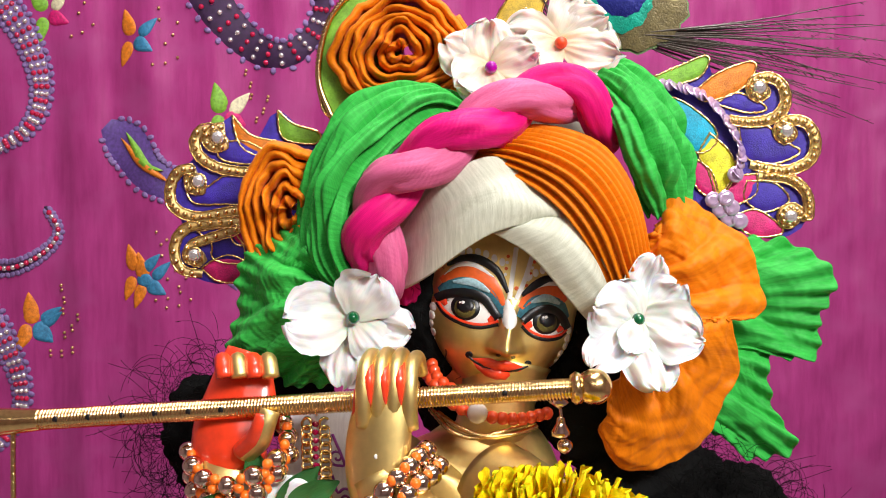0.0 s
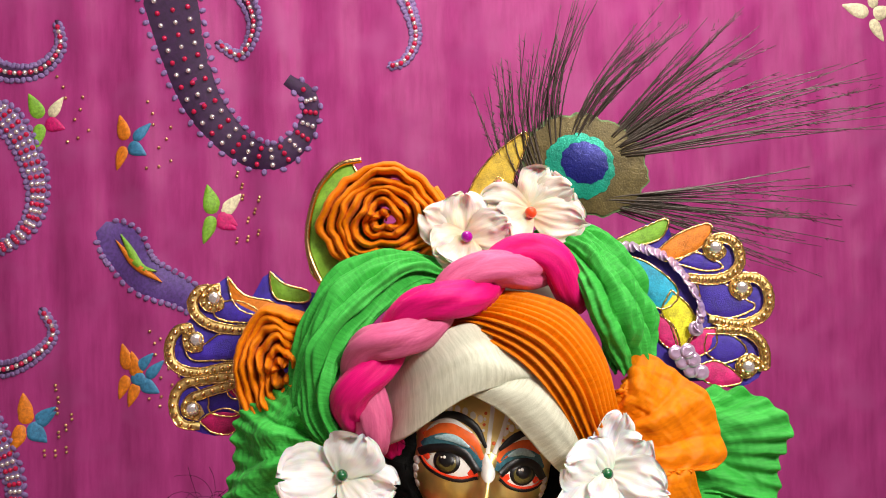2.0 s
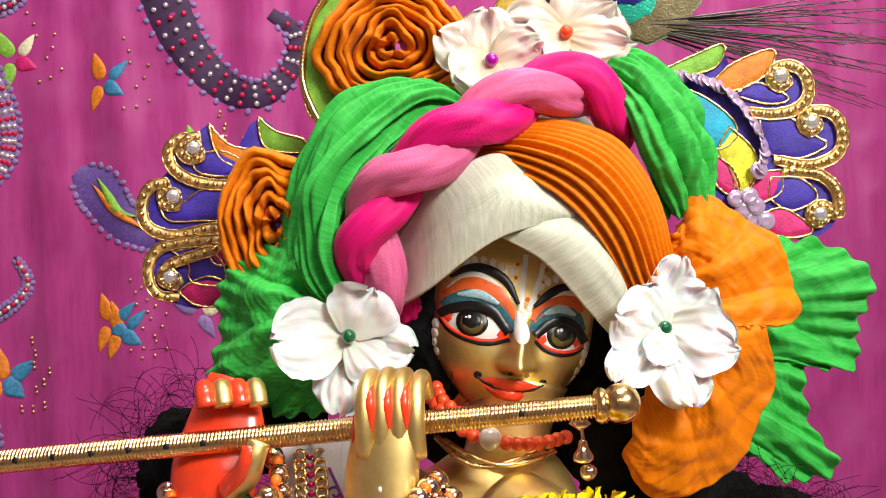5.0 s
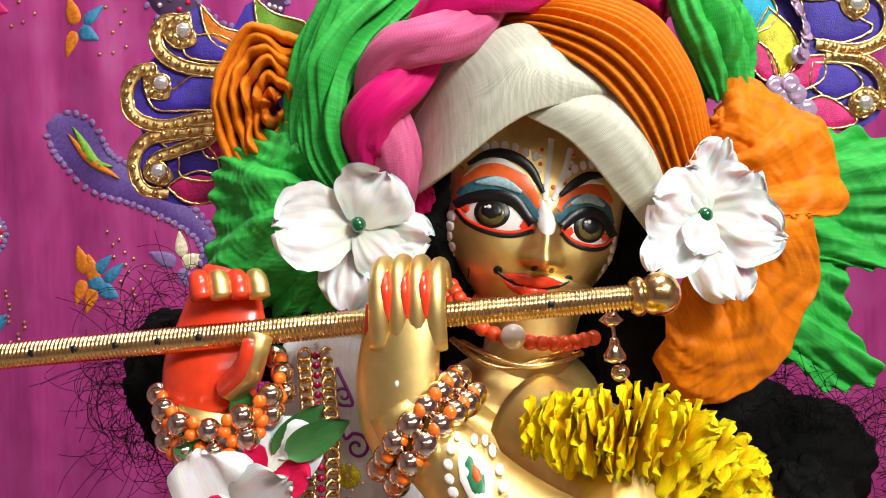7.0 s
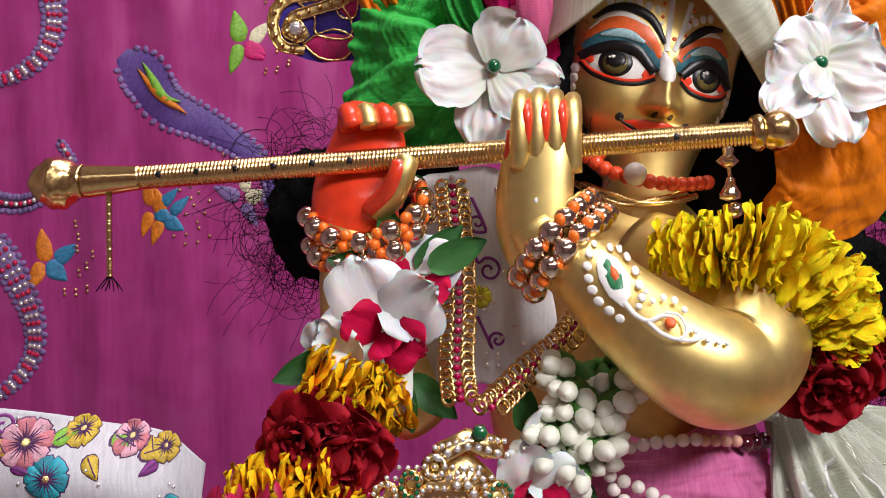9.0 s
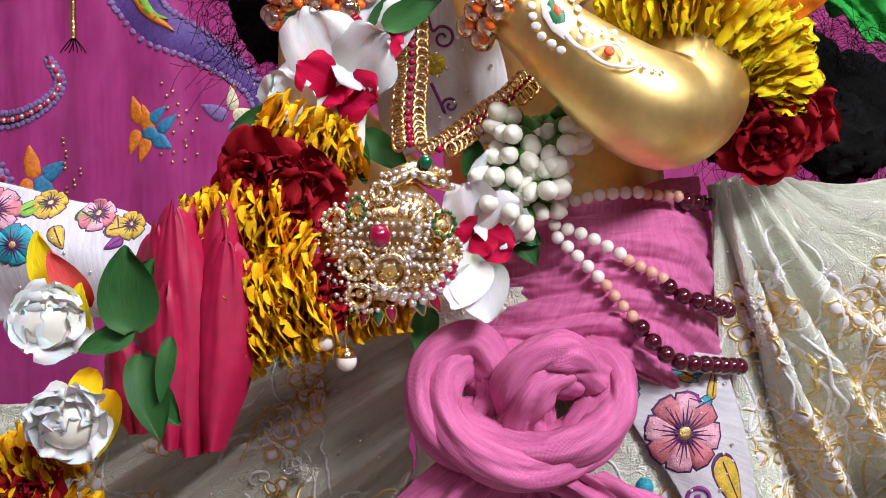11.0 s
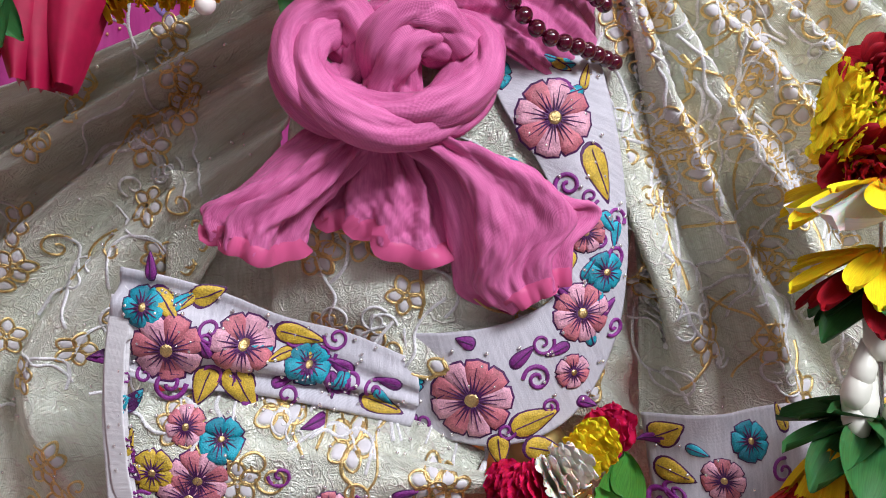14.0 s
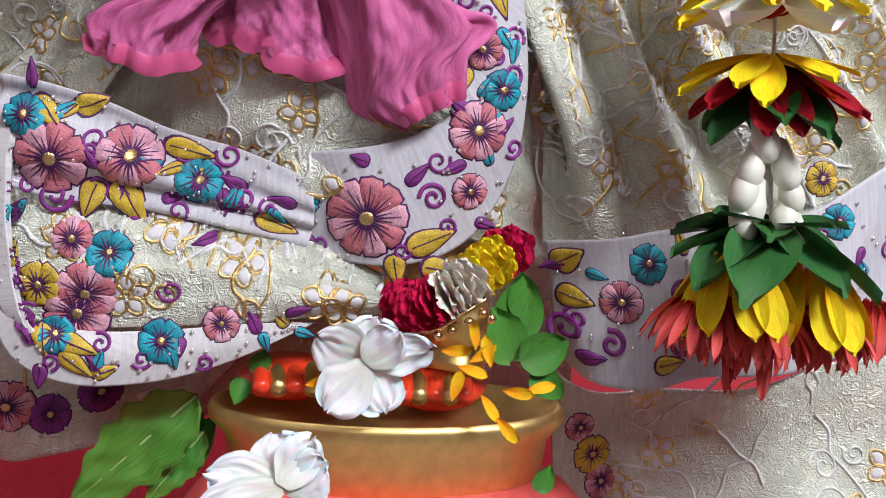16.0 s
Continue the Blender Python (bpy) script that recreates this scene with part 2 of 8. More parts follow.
M["diamond"] = plain("diamond", (0.9, 0.88, 0.86), 0.06, 0.75, 300, 0.1, 0.0)
M["ruby"] = plain("ruby", (0.30, 0.0, 0.04), 0.06, 0.0, 300, 0.2, 0.0, coat=1.0)
M["red_stone"] = plain("red_stone", (0.50, 0.01, 0.06), 0.15, 0.0, 300, 0.3, 0.0, coat=0.8)
M["emerald"] = plain("emerald", (0.0, 0.10, 0.03), 0.06, 0.0, 300, 0.2, 0.0, coat=1.0)
M["pearl"] = plain("pearl", (0.83, 0.76, 0.70), 0.2, 0.0, 200, 0.08, 0.0, coat=0.6)
M["peach_bead"] = plain("peach_bead", (0.72, 0.40, 0.30), 0.25, 0.0, 200, 0.1, 0.0, coat=0.5)
M["garnet"] = plain("garnet", (0.06, 0.002, 0.012), 0.12, 0.0, 200, 0.2, 0.0, coat=0.8)
M["coral"] = plain("coral", (0.75, 0.07, 0.015), 0.35, 0, 300, 0.2, 0.1, coat=0.3)
M["orange_bead"] = plain("orange_bead", (0.85, 0.16, 0.01), 0.3, 0, 300, 0.2, 0.1, coat=0.3)
M["violet_bead"] = plain("violet_bead", (0.35, 0.0, 0.30), 0.1, 0.0, 200, 0.1, 0.0, coat=0.8)
M["sequin"] = plain("sequin", (0.75, 0.55, 0.80), 0.12, 0.6, 300, 0.2, 0.0)
M["quill"] = plain("quill", (0.03, 0.025, 0.02), 0.5, 0, 300, 0.3, 0.1)
M["barb"] = plain("barb", (0.06, 0.045, 0.035), 0.4, 0.2, 300, 0.5, 0.1)
M["eye_bronze"] = plain("eye_bronze", (0.11, 0.085, 0.03), 0.35, 0.4, 900, 0.5, 0.5)
M["eye_gold"] = plain("eye_gold", (0.11, 0.19, 0.07), 0.4, 0.3, 900, 0.5, 0.5)
M["eye_green"] = plain("eye_green", (0.0, 0.30, 0.20), 0.3, 0.4, 900, 0.4, 0.5)
M["eye_blue"] = plain("eye_blue", (0.01, 0.015, 0.16), 0.3, 0.4, 900, 0.4, 0.5)


# ---------- building helpers ----------
def finish(name, bm, material, parent=None, label="", solid=0.0, smooth=True):
    me = bpy.data.meshes.new(name)
    bm.to_mesh(me)
    bm.free()
    for m in material if isinstance(material, (list, tuple)) else [material]:
        me.materials.append(M[m])
    if smooth:
        me.polygons.foreach_set("use_smooth", [True] * len(me.polygons))
    ob = new(name, me)
    if parent:
        ob.parent = parent
    if label:
        tagged(ob, label)
    if solid:
        mod = ob.modifiers.new("thickness", "SOLIDIFY")
        mod.thickness, mod.offset = solid, -1.0
    return ob


def part(name, bm, material, parent, label="", solid=0.0, smooth=True):
    return finish(name, bm, material, parent, label, solid, smooth)


def thing(name, label, category, at=(0, 0, 0), group="", kind=""):
    ob = new(name)
    ob.empty_display_size = 0.01
    return tagged(ob, label, category, group, kind)


def clone(ob, m, parent):
    """One more piece on the same mesh."""
    o = new(ob.name.split(".")[0], ob.data)
    o.parent, o.matrix_basis = parent, m
    return o


def spline(points, n):
    """n + 1 points along a smooth line through the points, evenly spread by length."""
    p = np.array(points, float)
    if len(p) == 1:
        return np.repeat(p, n + 1, 0)
    q = np.vstack([2 * p[0] - p[1], p, 2 * p[-1] - p[-2]])
    a, b, c, d = (q[k:len(q) - 3 + k, None, :] for k in range(4))
    w = np.linspace(0, 1, 24, endpoint=False)[None, :, None]
    out = 0.5 * (2 * b + (c - a) * w + (2 * a - 5 * b + 4 * c - d) * w * w + (3 * b - a - 3 * c + d) * w ** 3)
    out = np.vstack([out.reshape(-1, p.shape[1]), p[-1:]])
    length = np.concatenate([[0], np.cumsum(np.linalg.norm(np.diff(out, axis=0), axis=1))])
    at = np.linspace(0, length[-1], n + 1)
    return np.stack([np.interp(at, length, out[:, k]) for k in range(out.shape[1])], 1)


class Surface:
    """A grid of places, with its normals turned towards the room."""

    def __init__(self, grid):
        self.g, self.bins = grid, None
        du, dv = np.gradient(grid, axis=1), np.gradient(grid, axis=0)
        n = np.cross(du, dv)
        n /= np.linalg.norm(n, axis=2, keepdims=True) + 1e-12
        if n[..., 1].mean() > 0:
            n = -n
        self.n = n

    def push(self, amount):
        return Surface(self.g + self.n * amount[..., None])

    def bm(self, bm=None, slot=0):
        bm = bm or bmesh.new()
        uvl = bm.loops.layers.uv.verify()
        nv, nu = self.g.shape[:2]
        lu = np.linalg.norm(np.diff(self.g, axis=1), axis=2).sum(1).mean()
        lv = np.linalg.norm(np.diff(self.g, axis=0), axis=2).sum(0).mean()
        vs = [[bm.verts.new(self.g[j, i]) for i in range(nu)] for j in range(nv)]
        du, dv = np.gradient(self.g, axis=1), np.gradient(self.g, axis=0)
        flip = (np.cross(du, dv) * self.n).sum() < 0
        for j in range(nv - 1):
            for i in range(nu - 1):
                at = ((i, j), (i + 1, j), (i + 1, j + 1), (i, j + 1))[::-1 if flip else 1]
                f = bm.faces.new([vs[b][a] for a, b in at])
                f.material_index, f.smooth = slot, True
                for lo, (a, b) in zip(f.loops, at):
                    lo[uvl].uv = (a / (nu - 1) * lu, b / (nv - 1) * lv)
        return bm

    def on(self, x, z, h=0.0):
        """The place on the surface that is seen at (x, z) from the front, lifted by h."""
        g, n = self.g.reshape(-1, 3), self.n.reshape(-1, 3)
        if self.bins is None:
            self.low = g[:, (0, 2)].min(0)
            self.step = (g[:, (0, 2)].max(0) - self.low) / max(6, int(len(g) ** 0.5 / 3)) + 1e-9
            cell = np.floor((g[:, (0, 2)] - self.low) / self.step).astype(int)
            self.bins = {}
            for i, (a, b) in enumerate(cell.tolist()):
                self.bins.setdefault((a, b), []).append(i)
        a, b = int((x - self.low[0]) // self.step[0]), int((z - self.low[1]) // self.step[1])
        near = [i for p in (-1, 0, 1) for q in (-1, 0, 1) for i in self.bins.get((a + p, b + q), ())]
        idx = np.array(near) if len(near) > 8 else np.arange(len(g))
        d = (g[idx, 0] - x) ** 2 + (g[idx, 2] - z) ** 2
        k = np.argpartition(d, 5)[:5]
        dk, k = d[k], idx[k]
        w = 1 / (dk + 1e-9)
        w /= w.sum()
        y = (g[k, 1] * w).sum()
        nn = (n[k] * w[:, None]).sum(0)
        return np.array((x, y, z)) + nn / (np.linalg.norm(nn) + 1e-9) * h


def drape(rows, nu, nv, fold=None):
    """A cloth through rows of points; fold(u, v) lifts it along its normal."""
    across = [spline(r, nu) for r in rows]
    grid = np.stack([spline([a[i] for a in across], nv) for i in range(nu + 1)], 1)
    s = Surface(grid)
    if fold:
        u, v = np.meshgrid(np.linspace(0, 1, nu + 1), np.linspace(0, 1, nv + 1))
        s = s.push(fold(u, v))
    return s


def rough_noise(u, v, su, sv, seed):
    r = np.random.RandomState(seed)
    out = np.zeros_like(u)
    for k in range(5):
        a, b, p = r.uniform(0.4, 1.4) * su, r.uniform(0.4, 1.4) * sv, r.uniform(0, 6.28)
        out += np.sin(a * u + b * v * r.choice((-1, 1)) + p)
    return out / 5


def pleats(n, amp, seed=0, sharp=1.0, wander=0.6, slow=1.0):
    """Folds that run along the cloth's second direction."""
    def f(u, v):
        w = u * n * 6.283 + wander * 6 * rough_noise(u, v, 6, 3 * slow, seed)
        s = np.sin(w)
        return amp * (np.sign(s) * np.abs(s) ** sharp * (0.6 + 0.4 * rough_noise(u, v, 5, 4, seed + 1)) + 0.5 * rough_noise(u, v, 14, 5, seed + 2))
    return f


def frames_along(path):
    t = np.gradient(path, axis=0)
    t /= np.linalg.norm(t, axis=1, keepdims=True) + 1e-12
    side = np.cross(t[0], (0.13, 0.9, 0.2))
    side /= np.linalg.norm(side)
    sides = []
    for k in range(len(path)):
        side = side - t[k] * side.dot(t[k])
        side /= np.linalg.norm(side) + 1e-12
        sides.append(side.copy())
    s = np.array(sides)
    return t, s, np.cross(t, s)


def tube(points, radius, n=24, seg=10, bm=None, slot=0, flat=1.0, wave=None):
    """A round, tapered or flattened bar along a smooth line, closed at both ends. radius: a number or a function of 0..1."""
    bm = bm or bmesh.new()
    uvl = bm.loops.layers.uv.verify()
    path = spline(points, n)
    t, s, b = frames_along(path)
    length = np.linalg.norm(np.diff(path, axis=0), axis=1).sum()
    rings = []
    for k in range(n + 1):
        f = k / n
        r = radius(f) if callable(radius) else radius
        ring = []
        for i in range(seg):
            a = 2 * math.pi * i / seg
            q = r * (1 + (wave(a, f) if wave else 0))
            ring.append(bm.verts.new(path[k] + s[k] * q * math.cos(a) + b[k] * q * flat * math.sin(a)))
        rings.append(ring)
    r0 = radius(0.5) if callable(radius) else radius
    for k in range(n):
        for i in range(seg):
            f = bm.faces.new((rings[k][i], rings[k][(i + 1) % seg], rings[k + 1][(i + 1) % seg], rings[k + 1][i]))
            f.material_index, f.smooth = slot, True
            for lo, (a, c) in zip(f.loops, ((i, k), (i + 1, k), (i + 1, k + 1), (i, k + 1))):
                lo[uvl].uv = (a / seg * 6.28 * r0, c / n * length)
    for ring in (rings[0][::-1], rings[-1]):
        f = bm.faces.new(ring)
        f.material_index = slot
    return bm


def ball(center, r, bm=None, slot=0, u=12, v=8, sx=1.0, sy=1.0, sz=1.0, turn=None):
    bm = bm or bmesh.new()
    got = bmesh.ops.create_uvsphere(bm, u_segments=u, v_segments=v, radius=1.0)
    m = Matrix.Translation(Vector(center)) @ (turn or Matrix.Identity(4)) @ Matrix.Diagonal((r * sx, r * sy, r * sz, 1))
    bmesh.ops.transform(bm, matrix=m, verts=got["verts"])
    for f in {f for w in got["verts"] for f in w.link_faces}:
        f.material_index, f.smooth = slot, True
    return bm


def turned(profile, seg=32, bm=None, slot=0, sx=1.0, sy=1.0, at=(0, 0, 0)):
    """A lathe body from (radius, height) pairs."""
    bm = bm or bmesh.new()
    rings = []
    for r, z in profile:
        rings.append([bm.verts.new((at[0] + sx * r * math.cos(6.28319 * i / seg), at[1] + sy * r * math.sin(6.28319 * i / seg), at[2] + z)) for i in range(seg)])
    for a, b in zip(rings, rings[1:]):
        for i in range(seg):
            f = bm.faces.new((a[i], a[(i + 1) % seg], b[(i + 1) % seg], b[i]))
            f.material_index, f.smooth = slot, True
    for ring in (rings[0][::-1], rings[-1]):
        bm.faces.new(ring).material_index = slot
    return bm


def patch(surf, outline, h, bm=None, slot=0, dome=1.0, floor=0.0):
    """A raised pad on a surface, from its outline in (x, z)."""
    bm = bm or bmesh.new()
    o = np.array(outline, float)
    c = o.mean(0)
    rings = []
    for k, lift in ((1.0, floor), (0.9, floor + h * 0.7), (0.5, floor + h * dome)):
        rings.append([bm.verts.new(surf.on(*(c + (q - c) * k), lift)) for q in o])
    mid = bm.verts.new(surf.on(*c, floor + h * dome))
    n = len(o)
    for a, b in zip(rings, rings[1:]):
        for i in range(n):
            f = bm.faces.new((a[i], a[(i + 1) % n], b[(i + 1) % n], b[i]))
            f.material_index, f.smooth = slot, True
    for i in range(n):
        f = bm.faces.new((rings[-1][i], rings[-1][(i + 1) % n], mid))
        f.material_index, f.smooth = slot, True
    return bm


def strip(surf, path, width, h, n=24, bm=None, slot=0, floor=0.0):
    """A raised band on a surface along a line in (x, z). width: a number or a function of 0..1."""
    bm = bm or bmesh.new()
    p = spline(path, n)
    t = np.gradient(p, axis=0)
    t /= np.linalg.norm(t, axis=1, keepdims=True) + 1e-12
    side = np.stack([-t[:, 1], t[:, 0]], 1)
    rows = []
    for k in range(n + 1):
        w = (width(k / n) if callable(width) else width) / 2
        rows.append([bm.verts.new(surf.on(*(p[k] + side[k] * w * e), floor + (0 if abs(e) == 1 else h))) for e in (-1, -0.6, 0.6, 1)])
    for a, b in zip(rows, rows[1:]):
        for i in range(3):
            f = bm.faces.new((a[i], a[i + 1], b[i + 1], b[i]))
            f.material_index, f.smooth = slot, True
    return bm


def arc2(c, r, a0, a1, n=12, sx=1.0, sz=1.0, turn=0.0):
    out = []
    for k in range(n + 1):
        a = radians(a0 + (a1 - a0) * k / n)
        x, z = r * sx * math.cos(a), r * sz * math.sin(a)
        ct, st = math.cos(radians(turn)), math.sin(radians(turn))
        out.append((c[0] + x * ct - z * st, c[1] + x * st + z * ct))
    return out


def drop2(c, length, width, turn, n=18, tip=1.0):
    """A leaf or drop outline: its point along turn (degrees) from c."""
    out = []
    ct, st = math.cos(radians(turn)), math.sin(radians(turn))
    for k in range(n):
        a = 6.28319 * k / n
        x = length * (0.5 - 0.5 * math.cos(a))
        z = width * 0.5 * math.sin(a) * (1 - tip * 0.5 * (x / length) ** 2) ** 1.0
        if tip >= 1:
            z = width * 0.62 * math.sin(a) * (1 - 0.75 * (x / length))
        out.append((c[0] + x * ct - z * st, c[1] + x * st + z * ct))
    return out


def petal_bm(length, width, cup=0.2, curl=0.3, ruffle=0.0, blunt=0.6, nu=6, nv=8, seed=0, tipw=0.25):
    """A petal that starts at the origin and grows along +y, its face up."""
    r = random.Random(seed)
    bm = bmesh.new()
    uvl = bm.loops.layers.uv.verify()
    ph = r.uniform(0, 6)
    rows = []
    for j in range(nv + 1):
        v = j / nv
        if blunt >= 1:
            v = 1 - (1 - v) ** 1.7
            w = width * (math.sin(v / 0.62 * 1.5708) ** 0.8 * 0.92 + 0.08 if v < 0.62 else math.sqrt(max(0.0, 1 - ((v - 0.62) / 0.384) ** 2)))
        else:
            w = width * math.sin(math.pi * min(1.0, v ** blunt * 0.94 + 0.035)) ** 0.62
        row = []
        for i in range(nu + 1):
            u = i / nu * 2 - 1
            x = u * w / 2
            z = cup * width * u * u + curl * length * v * v + ruffle * width * v * math.sin(u * 5 + ph) * math.cos(v * 5 + ph)
            y = v * length - 0.05 * length * abs(u) ** 2.4 * v ** 2 + ruffle * length * 0.2 * math.sin(u * 7 + ph) * v
            row.append(bm.verts.new((x, y, z)))
        rows.append(row)
    for j in range(nv):
        for i in range(nu):
            f = bm.faces.new((rows[j][i], rows[j][i + 1], rows[j + 1][i + 1], rows[j + 1][i]))
            f.smooth = True
            for lo, (a, b) in zip(f.loops, ((i, j), (i + 1, j), (i + 1, j + 1), (i, j + 1))):
                lo[uvl].uv = (a / nu, b / nv)
    return bm


def spun(at, direction, up=(0, 0, 1)):
    """A pose at a place whose z axis follows the direction."""
    z = Vector(direction).normalized()
    x = Vector(up).cross(z)
    x = x.normalized() if x.length > 1e-4 else Vector((1, 0, 0))
    y = z.cross(x)
    m = Matrix((x, y, z)).transposed().to_4x4()
    m.translation = Vector(at)
    return m


def turn(x=0, y=0, z=0):
    return pose(0, 0, 0, x, y, z)


# ---------- the room ----------
def block(name, x0, x1, y0, y1, z0, z1, material, label, category):
    bm = bmesh.new()
    bmesh.ops.create_cube(bm, size=1.0)
    for w in bm.verts:
        w.co = ((x0 + x1) / 2 + w.co.x * (x1 - x0), (y0 + y1) / 2 + w.co.y * (y1 - y0), (z0 + z1) / 2 + w.co.z * (z1 - z0))
    return tagged(finish(name, bm, material, smooth=False), label, category, kind="structure")


block("floor", -2.6, 2.6, -3.2, 2.6, -0.1, 0.0, "floor_marble", "pale polished marble temple floor", "floor")
block("ceiling", -2.6, 2.6, -3.2, 2.6, 3.2, 3.3, "ceiling_paint", "white painted plaster ceiling", "ceiling")
block("wall_west", -2.7, -2.6, -3.2, 2.6, 0.0, 3.2, "wall_paint", "plain painted plaster side wall", "wall")
block("wall_east", 2.6, 2.7, -3.2, 2.6, 0.0, 3.2, "wall_paint", "plain painted plaster side wall", "wall")
block("wall_south", -2.6, 2.6, -3.3, -3.2, 0.0, 3.2, "wall_paint", "plain painted plaster wall opposite the altar", "wall")
block("wall_north", -2.6, 2.6, 2.6, 2.7, 0.0, 3.2, "wall_paint", "plain painted plaster wall behind the curtain", "wall")

# ---------- the curtain behind the altar ----------
CURTAIN_Y = 2.18
curtain = thing("curtain", "magenta silk curtain with embroidered paisleys and sprigs", "curtain", kind="structure")
rows = [[(x, CURTAIN_Y, z) for x in (-1.6, -0.8, 0, 0.8, 1.6)] for z in (3.1, 2.4, 1.8, 1.2, 0.6, 0.02)]


def curtain_fold(u, v):
    return 0.010 * rough_noise(u, v, 150, 2, 3) + 0.016 * rough_noise(u, v, 42, 3, 7) + 0.0035 * rough_noise(u, v, 300, 16, 9) + 0.0065 * rough_noise(u, v, 90, 60, 5) + 0.0035 * np.clip(rough_noise(u, v, 210, 150, 12) + 0.1, 0, 1)


curtain_s = drape(rows, 420, 190, curtain_fold)
part("cloth", curtain_s.bm(), "curtain_silk", curtain)
for pole_name, zc in (("curtain_rail", 3.11),):
    tagged(finish(pole_name, tube([(-1.7, CURTAIN_Y, zc), (0, CURTAIN_Y, zc), (1.7, CURTAIN_Y, zc)], 0.015), "gold"), "brass curtain rail on the wall", "curtain rail")

# ---------- altar ----------
altar_z = (0.0277, 0.4598, 0.8109)[2] - 0.055
altar = thing("altar_table", "altar table covered with red velvet", "table")
bm = bmesh.new()
bmesh.ops.create_cube(bm, size=1.0)
for w in bm.verts:
    w.co = (0.0 + w.co.x * 1.8, 0.905 + w.co.y * 0.90, (altar_z - 0.006) / 2 + w.co.z * (altar_z - 0.006))
bmesh.ops.bevel(bm, geom=bm.edges[:], offset=0.01, segments=2, affect="EDGES")
part("body", bm, "wall_paint", altar, smooth=False)
top_rows = [[(x, y, altar_z) for x in (-0.91, -0.3, 0.3, 0.91)] for y in (0.45, 0.7, 1.0, 1.36)]
part("velvet_cover", drape(top_rows, 60, 40, lambda u, v: 0.002 * rough_noise(u, v, 25, 25, 4)).bm(), "red_velvet", altar, "crimson velvet cover", solid=0.004)
front_rows = [[(x, 0.445, z) for x in (-0.91, -0.3, 0.3, 0.91)] for z in (altar_z, altar_z - 0.2, 0.03)]
part("velvet_skirt", drape(front_rows, 120, 20, pleats(14, 0.01, 3)).bm(), "red_velvet", altar, "hanging crimson velvet", solid=0.004)

# ---------- the statue, one mesh ----------
K = 0.0003
FACE = np.array((0.0365, 0.5693, 1.3336))
FX, FZ = np.array((0.985, 0.0, -0.17)), np.array((0.17, 0.0, 0.985))


def g2(a, b, ca, cb, sa, sb):
    return np.exp(-((a - ca) / sa) ** 2 - ((b - cb) / sb) ** 2)


def face_height(a, b):
    w = 132 - 62 * np.clip((-20 - b) / 140, 0, 1.2) ** 1.7
    r = np.abs((a + 11) / (w + 9)) ** 2.3 + np.abs((b - 8) / np.where(b > 8, 200, 168)) ** 2.6
    h = 98 * np.sqrt(np.clip(1 - r, 0, 1)) - 60 * np.clip(r - 1, 0, 1.5)
    ridge = np.clip((34 - b) / 92, 0, 1) * (b > -75) * np.exp(-np.clip(-62 - b, 0, 99) ** 2 / 60)
    h = h + ridge * 50 * np.exp(-(a / (11 + 9 * ridge)) ** 2)
    h = h + 15 * (g2(a, b, -21, -58, 11, 12) + g2(a, b, 21, -58, 11, 12)) + 8 * g2(a, b, 0, -55, 16, 14)
    h = h - 9 * (g2(a, b, -74, 8, 38, 24) + g2(a, b, 72, 8, 38, 24)) + 9 * (g2(a, b, -74, 0, 30, 16) + g2(a, b, 72, 0, 30, 16))
    h = h + 5 * (g2(a, b, -70, 40, 46, 16) + g2(a, b, 70, 40, 46, 16))
    h = h + 13 * g2(a, b, 0, -91, 34, 9) + 14 * g2(a, b, 0, -110, 27, 9) - 7 * g2(a, b, 0, -100, 40, 4) - 6 * g2(a, b, 0, -126, 24, 8)
    h = h + 13 * g2(a, b, 0, -144, 26, 18) + 7 * (g2(a, b, -66, -60, 30, 34) + g2(a, b, 66, -60, 30, 34))
    return h


aa, bb = np.meshgrid(np.linspace(-165, 145, 125), np.linspace(-190, 200, 151))
hh = face_height(aa, bb)
face_s = Surface(FACE + K * (aa[..., None] * FX + bb[..., None] * FZ) + np.stack([0 * hh, -K * (hh - 95), 0 * hh], 2))


def fp(a, b):
    q = FACE + K * (a * FX + b * FZ)
    return (q[0], q[2])


def fpath(pts):
    return [fp(a, b) for a, b in pts]


(BR, RED, WHITE, BLACK, BLUE, ORANGE, IRIS, GREEN, PALE) = range(9)
statue_mats = ["brass", "red_paint", "white_paint", "black_paint", "blue_paint", "orange_paint", "iris_paint", "green_paint", "pale_blue_paint"]
st = face_s.bm()


